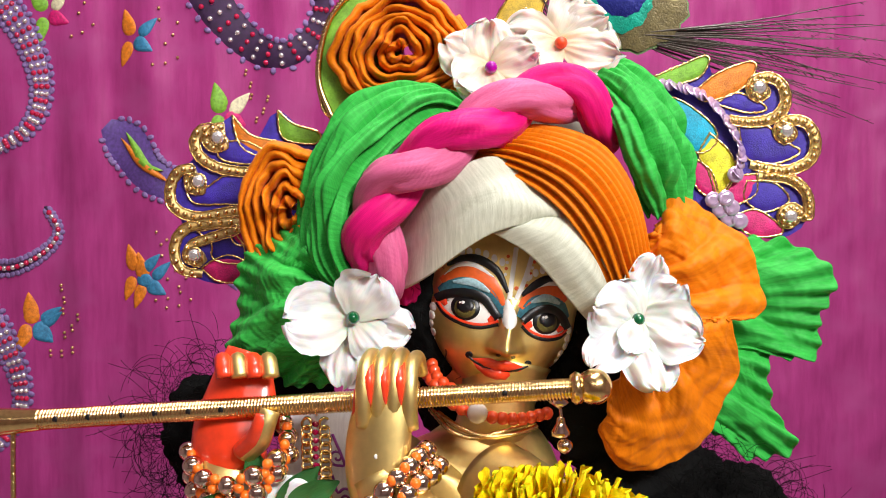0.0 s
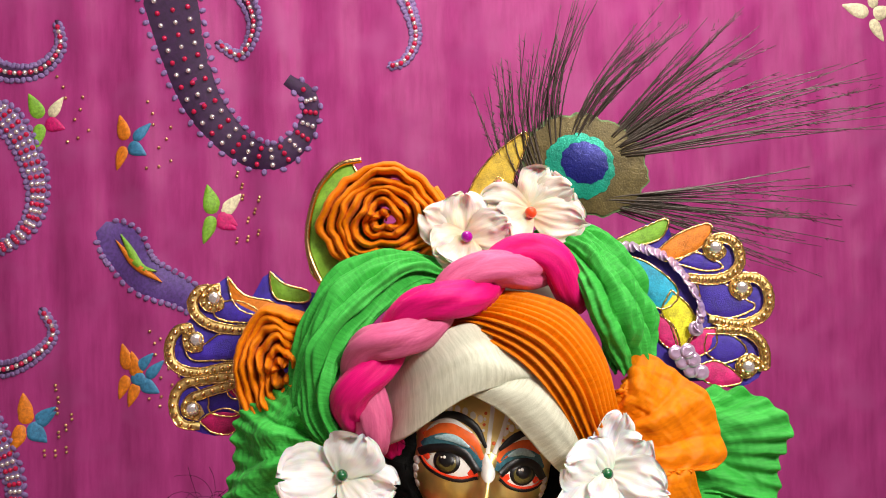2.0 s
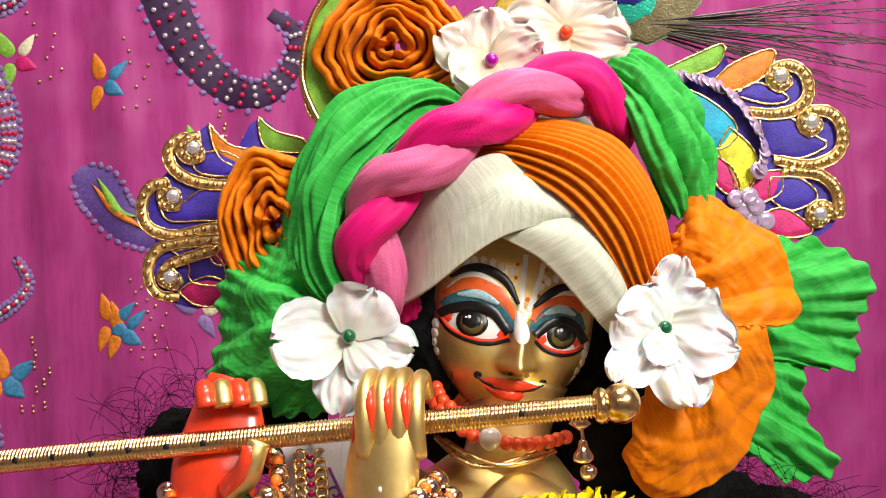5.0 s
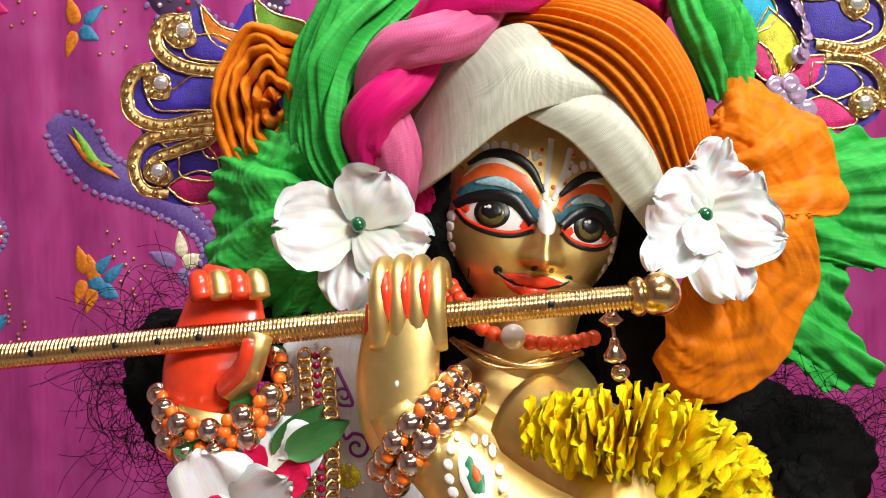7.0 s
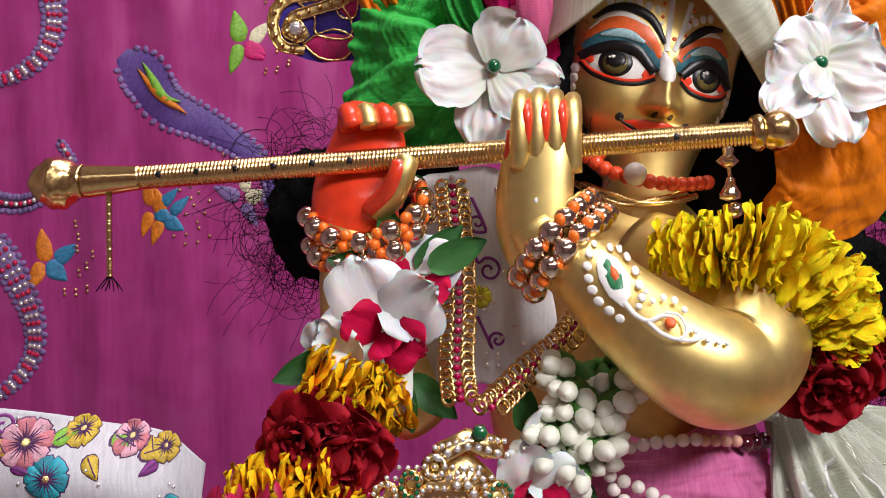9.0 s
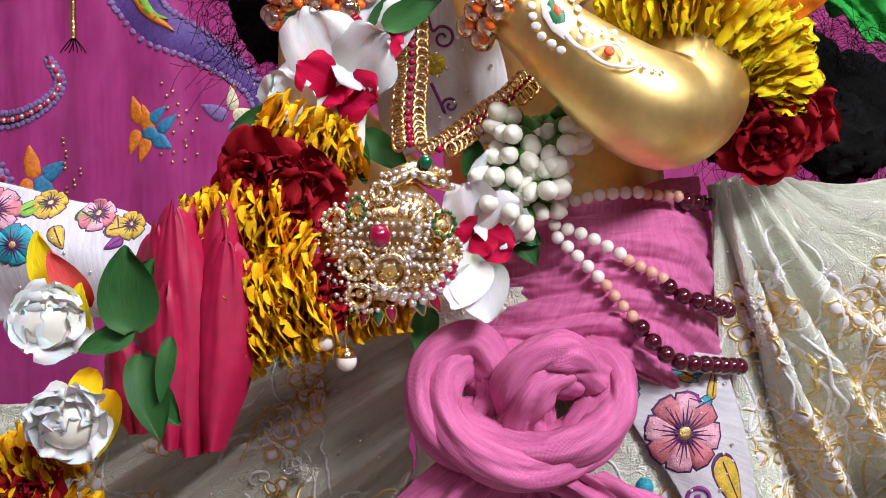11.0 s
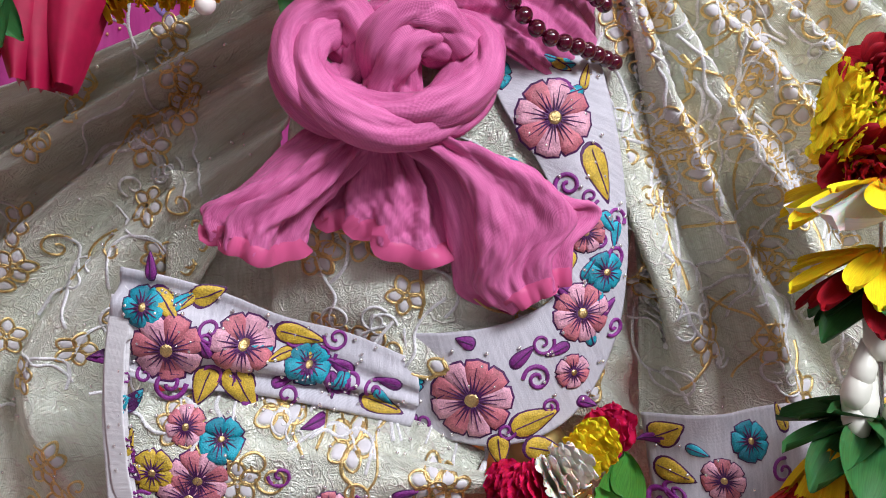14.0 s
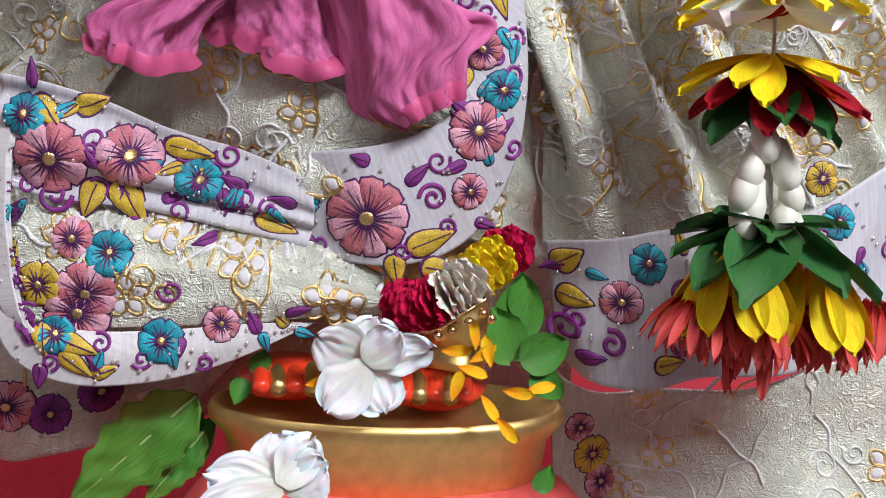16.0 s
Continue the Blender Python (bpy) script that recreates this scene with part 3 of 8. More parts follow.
def painted_eye(top, low, iris, lid, arch, edge, brow, out):
    """One painted eye: white almond, rims, iris, blue lid, orange arch with a white edge, black brow. out: the side of its outer corner."""
    up, lo = spline(top, 9), spline(low, 9)
    patch(face_s, fpath([tuple(q) for q in up] + [tuple(q) for q in lo[::-1][1:-1]]), 0.0005, st, WHITE)
    corner = top[0] if out < 0 else top[-1]
    inner = top[-1] if out < 0 else top[0]
    for c, d in ((corner, -out), (inner, out)):
        patch(face_s, fpath([(c[0] + 2 * d, c[1] - 2), (c[0] + 17 * d, c[1] + 4), (c[0] + 21 * d, c[1] - 5), (c[0] + 16 * d, c[1] - 11)]), 0.0003, st, RED, floor=0.0005)
    strip(face_s, fpath(low), 0.0016, 0.0005, 20, st, RED, 0.0005)
    strip(face_s, fpath([(x, y - 5) for x, y in low]), 0.0021, 0.0004, 20, st, BLACK, 0.0004)
    strip(face_s, fpath(top), lambda f: 0.0060 - 0.0012 * abs(2 * f - 1), 0.0014, 20, st, BLACK, 0.0005)
    for dx, dy, r, h, colour in ((0, 1, 0.0078, 0.0009, BLACK), (0, -1, 0.0061, 0.0012, IRIS), (0, 3, 0.0049, 0.0015, BLACK), (-4, 7, 0.0012, 0.0019, WHITE), (-9, 6, 0.0008, 0.0017, WHITE)):
        patch(face_s, arc2(fp(iris[0] + dx, iris[1] + dy), r, 0, 345, 23, sz=0.92), h, st, colour, floor=0.0005)
    strip(face_s, fpath(lid), lambda f: 0.0095 * math.sin(0.45 + 2.35 * f), 0.0004, 24, st, BLUE, 0.0002)
    strip(face_s, fpath([(x, y + 5) for x, y in lid[1:4]]), lambda f: 0.0042 * math.sin(0.3 + 2.5 * f), 0.0004, 16, st, PALE, 0.0005)
    strip(face_s, fpath(arch), lambda f: 0.0088 * math.sin(0.45 + 2.35 * f), 0.0004, 24, st, ORANGE, 0.0002)
    strip(face_s, fpath(edge), lambda f: 0.0030 * math.sin(0.2 + 2.7 * f), 0.0003, 20, st, WHITE, 0.0004)
    strip(face_s, fpath(brow), lambda f: 0.0048 * math.sin(0.35 + 2.4 * (f if out < 0 else 1 - f)), 0.0007, 22, st, BLACK, 0.0004)


painted_eye([(-135, 6), (-116, 19), (-86, 27), (-51, 22), (-19, -8)], [(-134, 3), (-116, -14), (-84, -24), (-50, -24), (-18, -12)], (-82, 1), [(-133, 20), (-111, 38), (-77, 44), (-44, 33), (-10, -2)],
            [(-132, 39), (-106, 62), (-76, 66), (-43, 50), (-15, 18)], [(-129, 51), (-107, 74), (-78, 79), (-42, 65)], [(-126, 70), (-101, 88), (-71, 91), (-37, 76), (-12, 42)], -1)
painted_eye([(22, -6), (41, 14), (67, 23), (92, 14), (109, -7)], [(22, -8), (43, -22), (71, -27), (96, -22), (109, -11)], (67, 0), [(16, 0), (32, 27), (58, 39), (85, 32), (107, 11)],
            [(15, 18), (32, 42), (58, 56), (81, 55), (97, 43)], [(26, 50), (42, 63), (60, 70), (80, 69)], [(14, 41), (34, 62), (55, 77), (80, 82)], 1)
for x, y in ((-105, 99), (-92, 102), (-77, 104), (-62, 103), (-46, 98), (-31, 94), (22, 78), (32, 85), (44, 92), (57, 96)):
    patch(face_s, arc2(fp(x, y), 0.0017, 0, 330, 9, sz=1.35), 0.0004, st, WHITE)
# lips
patch(face_s, fpath([(-59, -88), (-40, -84), (-22, -82), (-8, -86), (6, -82), (24, -84), (45, -87), (24, -97), (-8, -100), (-40, -97)]), 0.0008, st, RED, floor=0.0010)
patch(face_s, fpath([(-54, -91), (-38, -98), (-8, -102), (22, -98), (40, -90), (30, -106), (12, -114), (-6, -116), (-24, -114), (-40, -107)]), 0.0012, st, RED, floor=0.0010)
strip(face_s, fpath([(-60, -84), (-50, -90), (-30, -96), (-8, -99), (16, -96), (36, -90), (47, -83)]), lambda f: 0.0011, 0.0004, 24, st, BLACK, 0.0014)
for x, y in ((-61, -83), (48, -82)):
    patch(face_s, arc2(fp(x, y), 0.0021, 0, 330, 9), 0.0006, st, BLACK)
for x in (-9, 18):
    patch(face_s, arc2(fp(x, -72), 0.0013, 0, 330, 9), 0.0003, st, BLACK, floor=0.0002)
# forehead mark
strip(face_s, fpath([(-10, 124), (-9, 70), (-7, 30)]), 0.0026, 0.0004, 18, st, WHITE, 0.0003)
strip(face_s, fpath([(21, 114), (14, 69), (5, 32)]), 0.0026, 0.0004, 18, st, WHITE, 0.0003)
patch(face_s, drop2(fp(3, -20), 0.0160, 0.0092, 96), 0.0006, st, WHITE, floor=0.0002)
patch(face_s, arc2(fp(2, 52), 0.0012, 0, 330, 9), 0.0004, st, ORANGE)
for k in range(6):
    for x, z in ((-22, 106 - 11 * k), (27 - 2 * k, 104 - 11 * k)):
        patch(face_s, arc2(fp(x, z), 0.0010, 0, 300, 7), 0.0004, st, WHITE if k % 2 else ORANGE)
for k in range(7):
    for x in (-140 + 2.4 * k * (k > 2), 116 - 2.2 * k * (k > 2)):
        patch(face_s, arc2(fp(x, -12 - 16 * k), 0.0019, 0, 330, 9, sz=1.4), 0.0006, st, WHITE)
# skull, neck, chest and belly
ball((0.0355, 0.6231, 1.3475), 0.042, st, BR, 24, 16, 1, 0.9, 1.25)
tube([(0.0351, 0.5958, 1.3047), (0.0307, 0.5915, 1.2796), (0.0283, 0.5933, 1.2565)], lambda f: 0.021 + 0.006 * (2 * f - 1) ** 2, 14, 24, st, BR)
tube([(0.0266, 0.5987, 1.2644), (0.0251, 0.5931, 1.2533), (0.0178, 0.5859, 1.2293), (0.0124, 0.5836, 1.225), (0.0064, 0.579, 1.1747), (0.0226, 0.5603, 1.105)],
     lambda f: 0.030 + 0.034 * math.sin(min(1, f * 3.2) * 1.57) - 0.012 * f, 30, 32, st, BR, flat=0.62)
# the raised arm: shoulder, elbow, wrist
ARM = [(0.026, 0.5676, 1.2431), (0.0509, 0.5368, 1.2297), (0.057, 0.503, 1.2158), (0.0451, 0.4874, 1.2045), (0.0277, 0.4787, 1.2093), (0.0047, 0.4836, 1.2261), (-0.0141, 0.4975, 1.2438), (-0.0279, 0.5121, 1.2544), (-0.0324, 0.5155, 1.2616)]


def arm_r(f):
    return 0.0245 + 0.002 * math.sin(f * 6) - 0.0105 * max(0, f - 0.55) / 0.45


tube(ARM, arm_r, 48, 28, st, BR)
# back of the hand, fingers bent over the flute
HAND = [(-0.0257, 0.5096, 1.2453), (-0.0319, 0.5132, 1.2568), (-0.0322, 0.5161, 1.2738), (-0.0303, 0.5179, 1.2896), (-0.028, 0.5196, 1.3019)]


def hand_r(f):
    return 0.0142 + 0.0030 * math.sin(f * 3.1)


tube(HAND, hand_r, 20, 24, st, BR, flat=0.6)
for k in range(4):
    tube([tuple(np.array(q) + np.array((0.00745 * k, 0, 0.0010 * (1.5 - abs(k - 1.5)) - 0.0004 * k))) for q in
          ((-0.0387, 0.5137, 1.2859), (-0.039, 0.5115, 1.3003), (-0.0385, 0.5141, 1.3113), (-0.0372, 0.5244, 1.3172), (-0.0351, 0.5374, 1.3172), (-0.0335, 0.5429, 1.3082))],
         lambda f: 0.0045 - 0.001 * f, 20, 12, st, BR)
    if k < 3:
        tube([tuple(np.array(q) + np.array((0.00745 * k, 0, 0))) for q in ((-0.0354, 0.5108, 1.2959), (-0.036, 0.5096, 1.3026), (-0.0361, 0.5115, 1.3111), (-0.0351, 0.5224, 1.3172))],
             lambda f: 0.0011 + 0.0014 * math.sin(f * 3.1), 14, 8, st, RED)
tube([(-0.0421, 0.5205, 1.2619), (-0.0438, 0.5204, 1.2787), (-0.0421, 0.5176, 1.303)], 0.0022, 12, 8, st, RED)
# the red painted palm, its thumb and forearm
tube([(-0.1089, 0.5453, 1.2585), (-0.1113, 0.5439, 1.2684), (-0.1078, 0.5508, 1.2866), (-0.1054, 0.5558, 1.3051), (-0.1021, 0.5593, 1.3143)],
     lambda f: 0.0185 + 0.004 * math.sin(f * 4.4), 20, 24, st, RED, flat=0.45)
tube([(-0.1011, 0.5358, 1.2681), (-0.0939, 0.5292, 1.275), (-0.0895, 0.5246, 1.2837), (-0.087, 0.526, 1.2911)], lambda f: 0.0066 - 0.0016 * f, 14, 14, st, BR)
tube([(-0.1031, 0.5348, 1.2681), (-0.0956, 0.5267, 1.2763), (-0.0919, 0.5226, 1.2837), (-0.0905, 0.5239, 1.2891)], lambda f: 0.0052 - 0.0014 * f, 14, 14, st, RED)
for k, dx in enumerate((0, 26, 52, 78)):
    tube([tuple(np.array(q) + np.array((0.0079 * k, 0, 0))) for q in ((-0.116, 0.5538, 1.3051), (-0.1156, 0.5492, 1.3126), (-0.1134, 0.5411, 1.3107), (-0.1123, 0.5388, 1.3055))], 0.0046, 14, 10, st, BR if k % 2 else RED)
tube([(-0.109, 0.5465, 1.2619), (-0.1116, 0.5526, 1.2445), (-0.1078, 0.5636, 1.2056), (-0.078, 0.5767, 1.1698)], lambda f: 0.0165 + 0.005 * f, 20, 20, st, BR)
# painted leaf on the forearm and drop on the hand


def front_of(points, radius, n=60, m=24):
    """The side of a bar that faces the room."""
    p = spline(points, n)
    t = np.gradient(p, axis=0)
    t /= np.linalg.norm(t, axis=1, keepdims=True)
    f = np.array((0, -1.0, 0)) + t * t[:, 1:2]
    f /= np.linalg.norm(f, axis=1, keepdims=True)
    w = np.cross(t, f)
    r = np.array([radius(k / n) for k in range(n + 1)])[:, None]
    return Surface(np.stack([p + r * (f * math.cos(a) + w * math.sin(a)) for a in np.linspace(-1.45, 1.45, m + 1)], 1))


arm_s = front_of(ARM[3:], lambda q: arm_r(3 / 8 + q * 5 / 8))
patch(arm_s, [(-0.0085, 1.2532), (-0.0025, 1.2499), (0.0010, 1.2437), (0.0006, 1.2366), (-0.0025, 1.2316), (-0.0074, 1.2355), (-0.0107, 1.2420), (-0.0111, 1.2484)], 0.0004, st, WHITE)
patch(arm_s, [(-0.0072, 1.2502), (-0.0035, 1.2480), (-0.0016, 1.2433), (-0.0016, 1.2387), (-0.0036, 1.2359), (-0.0068, 1.2385), (-0.0085, 1.2428), (-0.0089, 1.2476)], 0.0006, st, GREEN)
patch(arm_s, [(-0.0059, 1.2474), (-0.0033, 1.2452), (-0.0025, 1.2420), (-0.0046, 1.2407), (-0.0064, 1.2433)], 0.0009, st, ORANGE)
for path, wd in (([(-0.0020, 1.2336), (0.0015, 1.2293), (0.0062, 1.2271), (0.0116, 1.2292), (0.0159, 1.2282)], 0.0024), ([(0.0062, 1.2267), (0.0105, 1.2228), (0.0169, 1.2206), (0.0202, 1.2238), (0.0180, 1.2292), (0.0126, 1.2303)], 0.002), ([(0.0169, 1.2206), (0.0223, 1.2202), (0.0266, 1.2217)], 0.0018)):
    strip(arm_s, path, lambda f: wd * (1 - 0.5 * f), 0.0005, 20, st, WHITE)
patch(arm_s, arc2([(0.0144, 1.2267)][0], 0.0022, 0, 330, 9), 0.0008, st, ORANGE)
for c, r in zip([(-0.0134, 1.2517), (-0.0147, 1.2468), (-0.0145, 1.2421), (-0.0134, 1.2378), (-0.0113, 1.2335), (-0.0076, 1.2302), (-0.0040, 1.2274), (0.0021, 1.2502), (0.0038, 1.2453), (0.0042, 1.2403), (0.0047, 1.2356), (-0.0044, 1.2539), (-0.0001, 1.2532), (0.0032, 1.2324), (0.0086, 1.2345), (0.0129, 1.2356), (0.0172, 1.2345), (0.0204, 1.2312), (0.0236, 1.2237), (0.0280, 1.2205), (0.0323, 1.2194), (0.0355, 1.2187), (-0.0108, 1.2554), (0.0064, 1.2377)],
                (26, 28, 28, 30, 30, 30, 28, 24, 26, 28, 26, 22, 22, 20, 18, 20, 22, 20, 18, 20, 16, 14, 20, 16)):
    patch(arm_s, arc2(c, r * 0.000065, 0, 330, 9), 0.0006, st, WHITE)
hand_s = front_of(HAND, lambda q: hand_r(q) * 0.6)
patch(hand_s, [(-0.0259, 1.2786), (-0.0228, 1.2762), (-0.0224, 1.2726), (-0.0252, 1.2702), (-0.0281, 1.2734), (-0.0276, 1.2767)], 0.0006, st, WHITE)
patch(hand_s, [(-0.0257, 1.2767), (-0.0238, 1.2750), (-0.0243, 1.2724), (-0.0262, 1.2721), (-0.0269, 1.2745)], 0.0009, st, ORANGE)
strip(hand_s, [(-0.0252, 1.2786), (-0.0267, 1.2815), (-0.0247, 1.2846), (-0.0252, 1.2877)], 0.0014, 0.0005, 12, st, WHITE)
for c in [(-0.0308, 1.2762), (-0.0320, 1.2726), (-0.0308, 1.2686), (-0.0284, 1.2714), (-0.0211, 1.2774), (-0.0199, 1.2738), (-0.0224, 1.2702)]:
    patch(hand_s, arc2(c, 0.0016, 0, 330, 9), 0.0006, st, WHITE)
# legs and feet under the cloth
tube([(0.0226, 0.5603, 1.105), (0.0062, 0.5417, 1.0354), (0.0203, 0.5324, 0.9538), (0.0675, 0.499, 0.8905), (0.0705, 0.4954, 0.8779)], lambda f: 0.050 - 0.034 * f, 26, 20, st, BR)
tube([(0.0676, 0.5045, 0.9), (0.0709, 0.4955, 0.8806), (0.0677, 0.4877, 0.8652)], lambda f: 0.0125 + 0.002 * f, 12, 16, st, BR)
for c in range(5):
    off = np.array((0.0075 * c, 0, 0))
    tube([tuple(np.array(q) + off) for q in ((-0.0202, 0.4976, 0.8642), (-0.0188, 0.4807, 0.8648), (-0.0179, 0.4705, 0.8624))], lambda f: 0.0050 - 0.0012 * f, 10, 10, st, RED if c % 2 == 0 else BR)
    tube([tuple(np.array(q) + off * 0.9) for q in ((0.0461, 0.4976, 0.8643), (0.0451, 0.4776, 0.864), (0.0446, 0.4664, 0.8611))], lambda f: 0.0050 - 0.0012 * f, 10, 10, st, RED if c % 2 == 0 else BR)
ball((-0.0076, 0.4974, 0.8605), 0.022, st, RED, 16, 10, 1.1, 1.0, 0.45)
ball((0.0605, 0.4924, 0.8594), 0.022, st, RED, 16, 10, 1.1, 1.0, 0.5)
statue = finish("statue", st, statue_mats)
tagged(statue, "polished brass flute-playing figure with painted features", "statue")

# ---------- flute ----------
flute = thing("flute", "gilded engraved flute held across the chest", "flute")
fl0, fl1 = np.array((-0.2348, 0.5435, 1.2811)), np.array((0.0752, 0.5266, 1.3026))


def fl(f):
    return tuple(fl0 + (fl1 - fl0) * f)


def engraved(a, f):
    return 0.055 * math.sin(f * 1130 + (2.2 if math.sin(a * 2) > 0 else -2.2) * a)


part("tube", tube([fl(0), fl(0.5), fl(0.985)], 0.0053, 1100, 16, wave=engraved), "gold", flute)
part("collar", tube([fl(0.0), fl(0.04), fl(0.085)], lambda f: 0.0078 - 0.0022 * f, 16, 20), "gold", flute)
part("knob", ball((0.0762, 0.5266, 1.3029), 0.0092, None, 0, 24, 16), "gold", flute, "polished round end knob")
part("knob_collar", tube([fl(0.965), fl(0.975), fl(0.985)], lambda f: 0.0065 + 0.002 * math.sin(f * 3.1), 10, 20), "gold", flute)
bm = tube([(-0.2596, 0.5465, 1.2801), (-0.2548, 0.5455, 1.2803), (-0.2471, 0.5455, 1.2806), (-0.2348, 0.5435, 1.2811)], lambda f: 0.003 + 0.0115 * max(0, math.sin(min(1, f * 1.15 + 0.05) * 2.6)) * 0.8, 26, 24,
          wave=lambda a, f: 0.07 * math.sin(a * 5 + f * 9) * math.sin(f * 14))
part("finial", bm, "gold", flute, "chased bud-shaped finial")
for px_f in (0.114, 0.170, 0.226, 0.281, 0.338, 0.392, 0.857):
    o = fl(px_f)
    part("finger_hole", ball((o[0], o[1] - 0.0049, o[2] + 0.0006), 0.0017, None, 0, 10, 6, 1, 0.4, 1), "black_paint", flute, "dark finger hole")
tassel = tube([(-0.2238, 0.5432, 1.2751), (-0.2239, 0.5425, 1.261), (-0.2237, 0.5413, 1.2378)], 0.0014, 60, 8, wave=lambda a, f: 0.4 * math.sin(f * 160))
part("chain_tassel", tassel, "gold", flute, "thin twisted gold tassel")
fr = bmesh.new()
for k in range(7):
    tube([(-0.2237, 0.5413, 1.2388), tuple(np.array((-0.2237, 0.5411, 1.2347)) + np.array(((k - 3) * 0.0012, 0.001 * (k % 3), 0))), tuple(np.array((-0.2238, 0.5409, 1.2311)) + np.array(((k - 3) * 0.002, 0, 0.001 * (k % 2))))], 0.0003, 4, 4, fr)
part("tassel_fringe", fr, "hair", flute)

# ---------- turban ----------
turban = thing("turban", "festive turban of cream, orange, green and pink silk wraps", "turban")
part("cap", ball((0.0349, 0.6256, 1.3944), 0.066, None, 0, 40, 28, 1.0, 0.72, 1.02), "cream_silk", turban)


def swap(f):
    return lambda u, v: f(v, u)


s = drape([[(-0.0335, 0.5978, 1.3416), (-0.0103, 0.5634, 1.355), (0.0252, 0.5457, 1.3793), (0.0614, 0.5561, 1.3867)], [(-0.03, 0.5935, 1.3564), (-0.0042, 0.5559, 1.3831), (0.0249, 0.5418, 1.4009), (0.0595, 0.5523, 1.3921)], [(-0.0266, 0.5895, 1.3758), (-0.0042, 0.557, 1.4039), (0.0195, 0.5517, 1.4186), (0.0408, 0.5617, 1.4175)]], 70, 40, swap(pleats(2.0, 0.0008, 5)))
part("cream_wrap", s.bm(), "cream_silk", turban, "cream raw-silk wrap", solid=0.002)
s = drape([[(0.026, 0.5517, 1.3797), (0.0462, 0.551, 1.367), (0.0676, 0.5558, 1.3427), (0.0851, 0.5718, 1.324)], [(0.0428, 0.547, 1.3848), (0.0588, 0.5456, 1.3776), (0.077, 0.5485, 1.3568), (0.092, 0.5673, 1.3338)], [(0.0525, 0.5563, 1.392), (0.0704, 0.5561, 1.3876), (0.0856, 0.5571, 1.3681), (0.0966, 0.568, 1.3461)]], 60, 30, swap(pleats(1.6, 0.0007, 8)))
part("cream_wrap", s.bm(), "cream_silk", turban, "cream raw-silk wrap", solid=0.002)
s = drape([[(0.0094, 0.5677, 1.4174), (0.0286, 0.5574, 1.4129), (0.0519, 0.5507, 1.3995), (0.0728, 0.5516, 1.3773), (0.0877, 0.5603, 1.3528), (0.0959, 0.5723, 1.3333)], [(0.0199, 0.5641, 1.4251), (0.0431, 0.552, 1.4239), (0.0688, 0.5453, 1.4097), (0.0881, 0.5459, 1.3834), (0.1009, 0.5583, 1.353), (0.1067, 0.5723, 1.3333)], [(0.0293, 0.5726, 1.4352), (0.0564, 0.5687, 1.4367), (0.0866, 0.5672, 1.4267), (0.105, 0.5668, 1.401), (0.1125, 0.5692, 1.3705), (0.1189, 0.5876, 1.3378)]], 110, 90,
          lambda u, v: 0.0022 * np.sign(np.sin(v * 62 + 0.5 * np.sin(u * 9))) * np.abs(np.sin(v * 62 + 0.5 * np.sin(u * 9))) ** 0.6 * np.clip(1.35 - v, 0.25, 1) + 0.0012 * rough_noise(u, v, 8, 9, 2))
part("orange_pleats", s.bm(), "orange_silk", turban, "finely pleated orange silk band", solid=0.0015)
s = drape([[(0.0144, 0.5879, 1.4402), (-0.0028, 0.581, 1.4428), (-0.0257, 0.5721, 1.4254), (-0.0422, 0.5671, 1.4055), (-0.0524, 0.5677, 1.3797), (-0.0442, 0.5707, 1.3597), (-0.0291, 0.5762, 1.3499)], [(0.0119, 0.5854, 1.4493), (-0.012, 0.5755, 1.4515), (-0.0389, 0.5646, 1.4356), (-0.0549, 0.5573, 1.4099), (-0.0625, 0.5579, 1.383), (-0.0589, 0.5646, 1.3586), (-0.0475, 0.5729, 1.3456)], [(0.01, 0.6037, 1.4541), (-0.0141, 0.6001, 1.4629), (-0.0457, 0.5958, 1.4565), (-0.0695, 0.5943, 1.428), (-0.079, 0.5925, 1.3947), (-0.0817, 0.5872, 1.3695), (-0.0769, 0.5857, 1.3412)]], 120, 90,
          lambda u, v: (0.0035 - 0.0105 * (1 - np.abs(np.sin(v * 12 + 1.5 * np.sin(u * 4 + 1) + 1.6 * rough_noise(u, v, 6, 4, 61)))) ** 1.7) * (0.5 + 0.5 * np.sin(np.pi * np.clip(u * 1.05, 0, 1))) + 0.0011 * np.sin(v * 84 + 3 * np.sin(u * 5)) + 0.0034 * rough_noise(u, v, 15, 12, 6) + 0.0016 * rough_noise(u, v, 34, 22, 18) + 0.0009 * rough_noise(u, v, 60, 50, 16))
part("green_drape", s.bm(), "green_silk", turban, "gathered bright green silk drape", solid=0.0015)
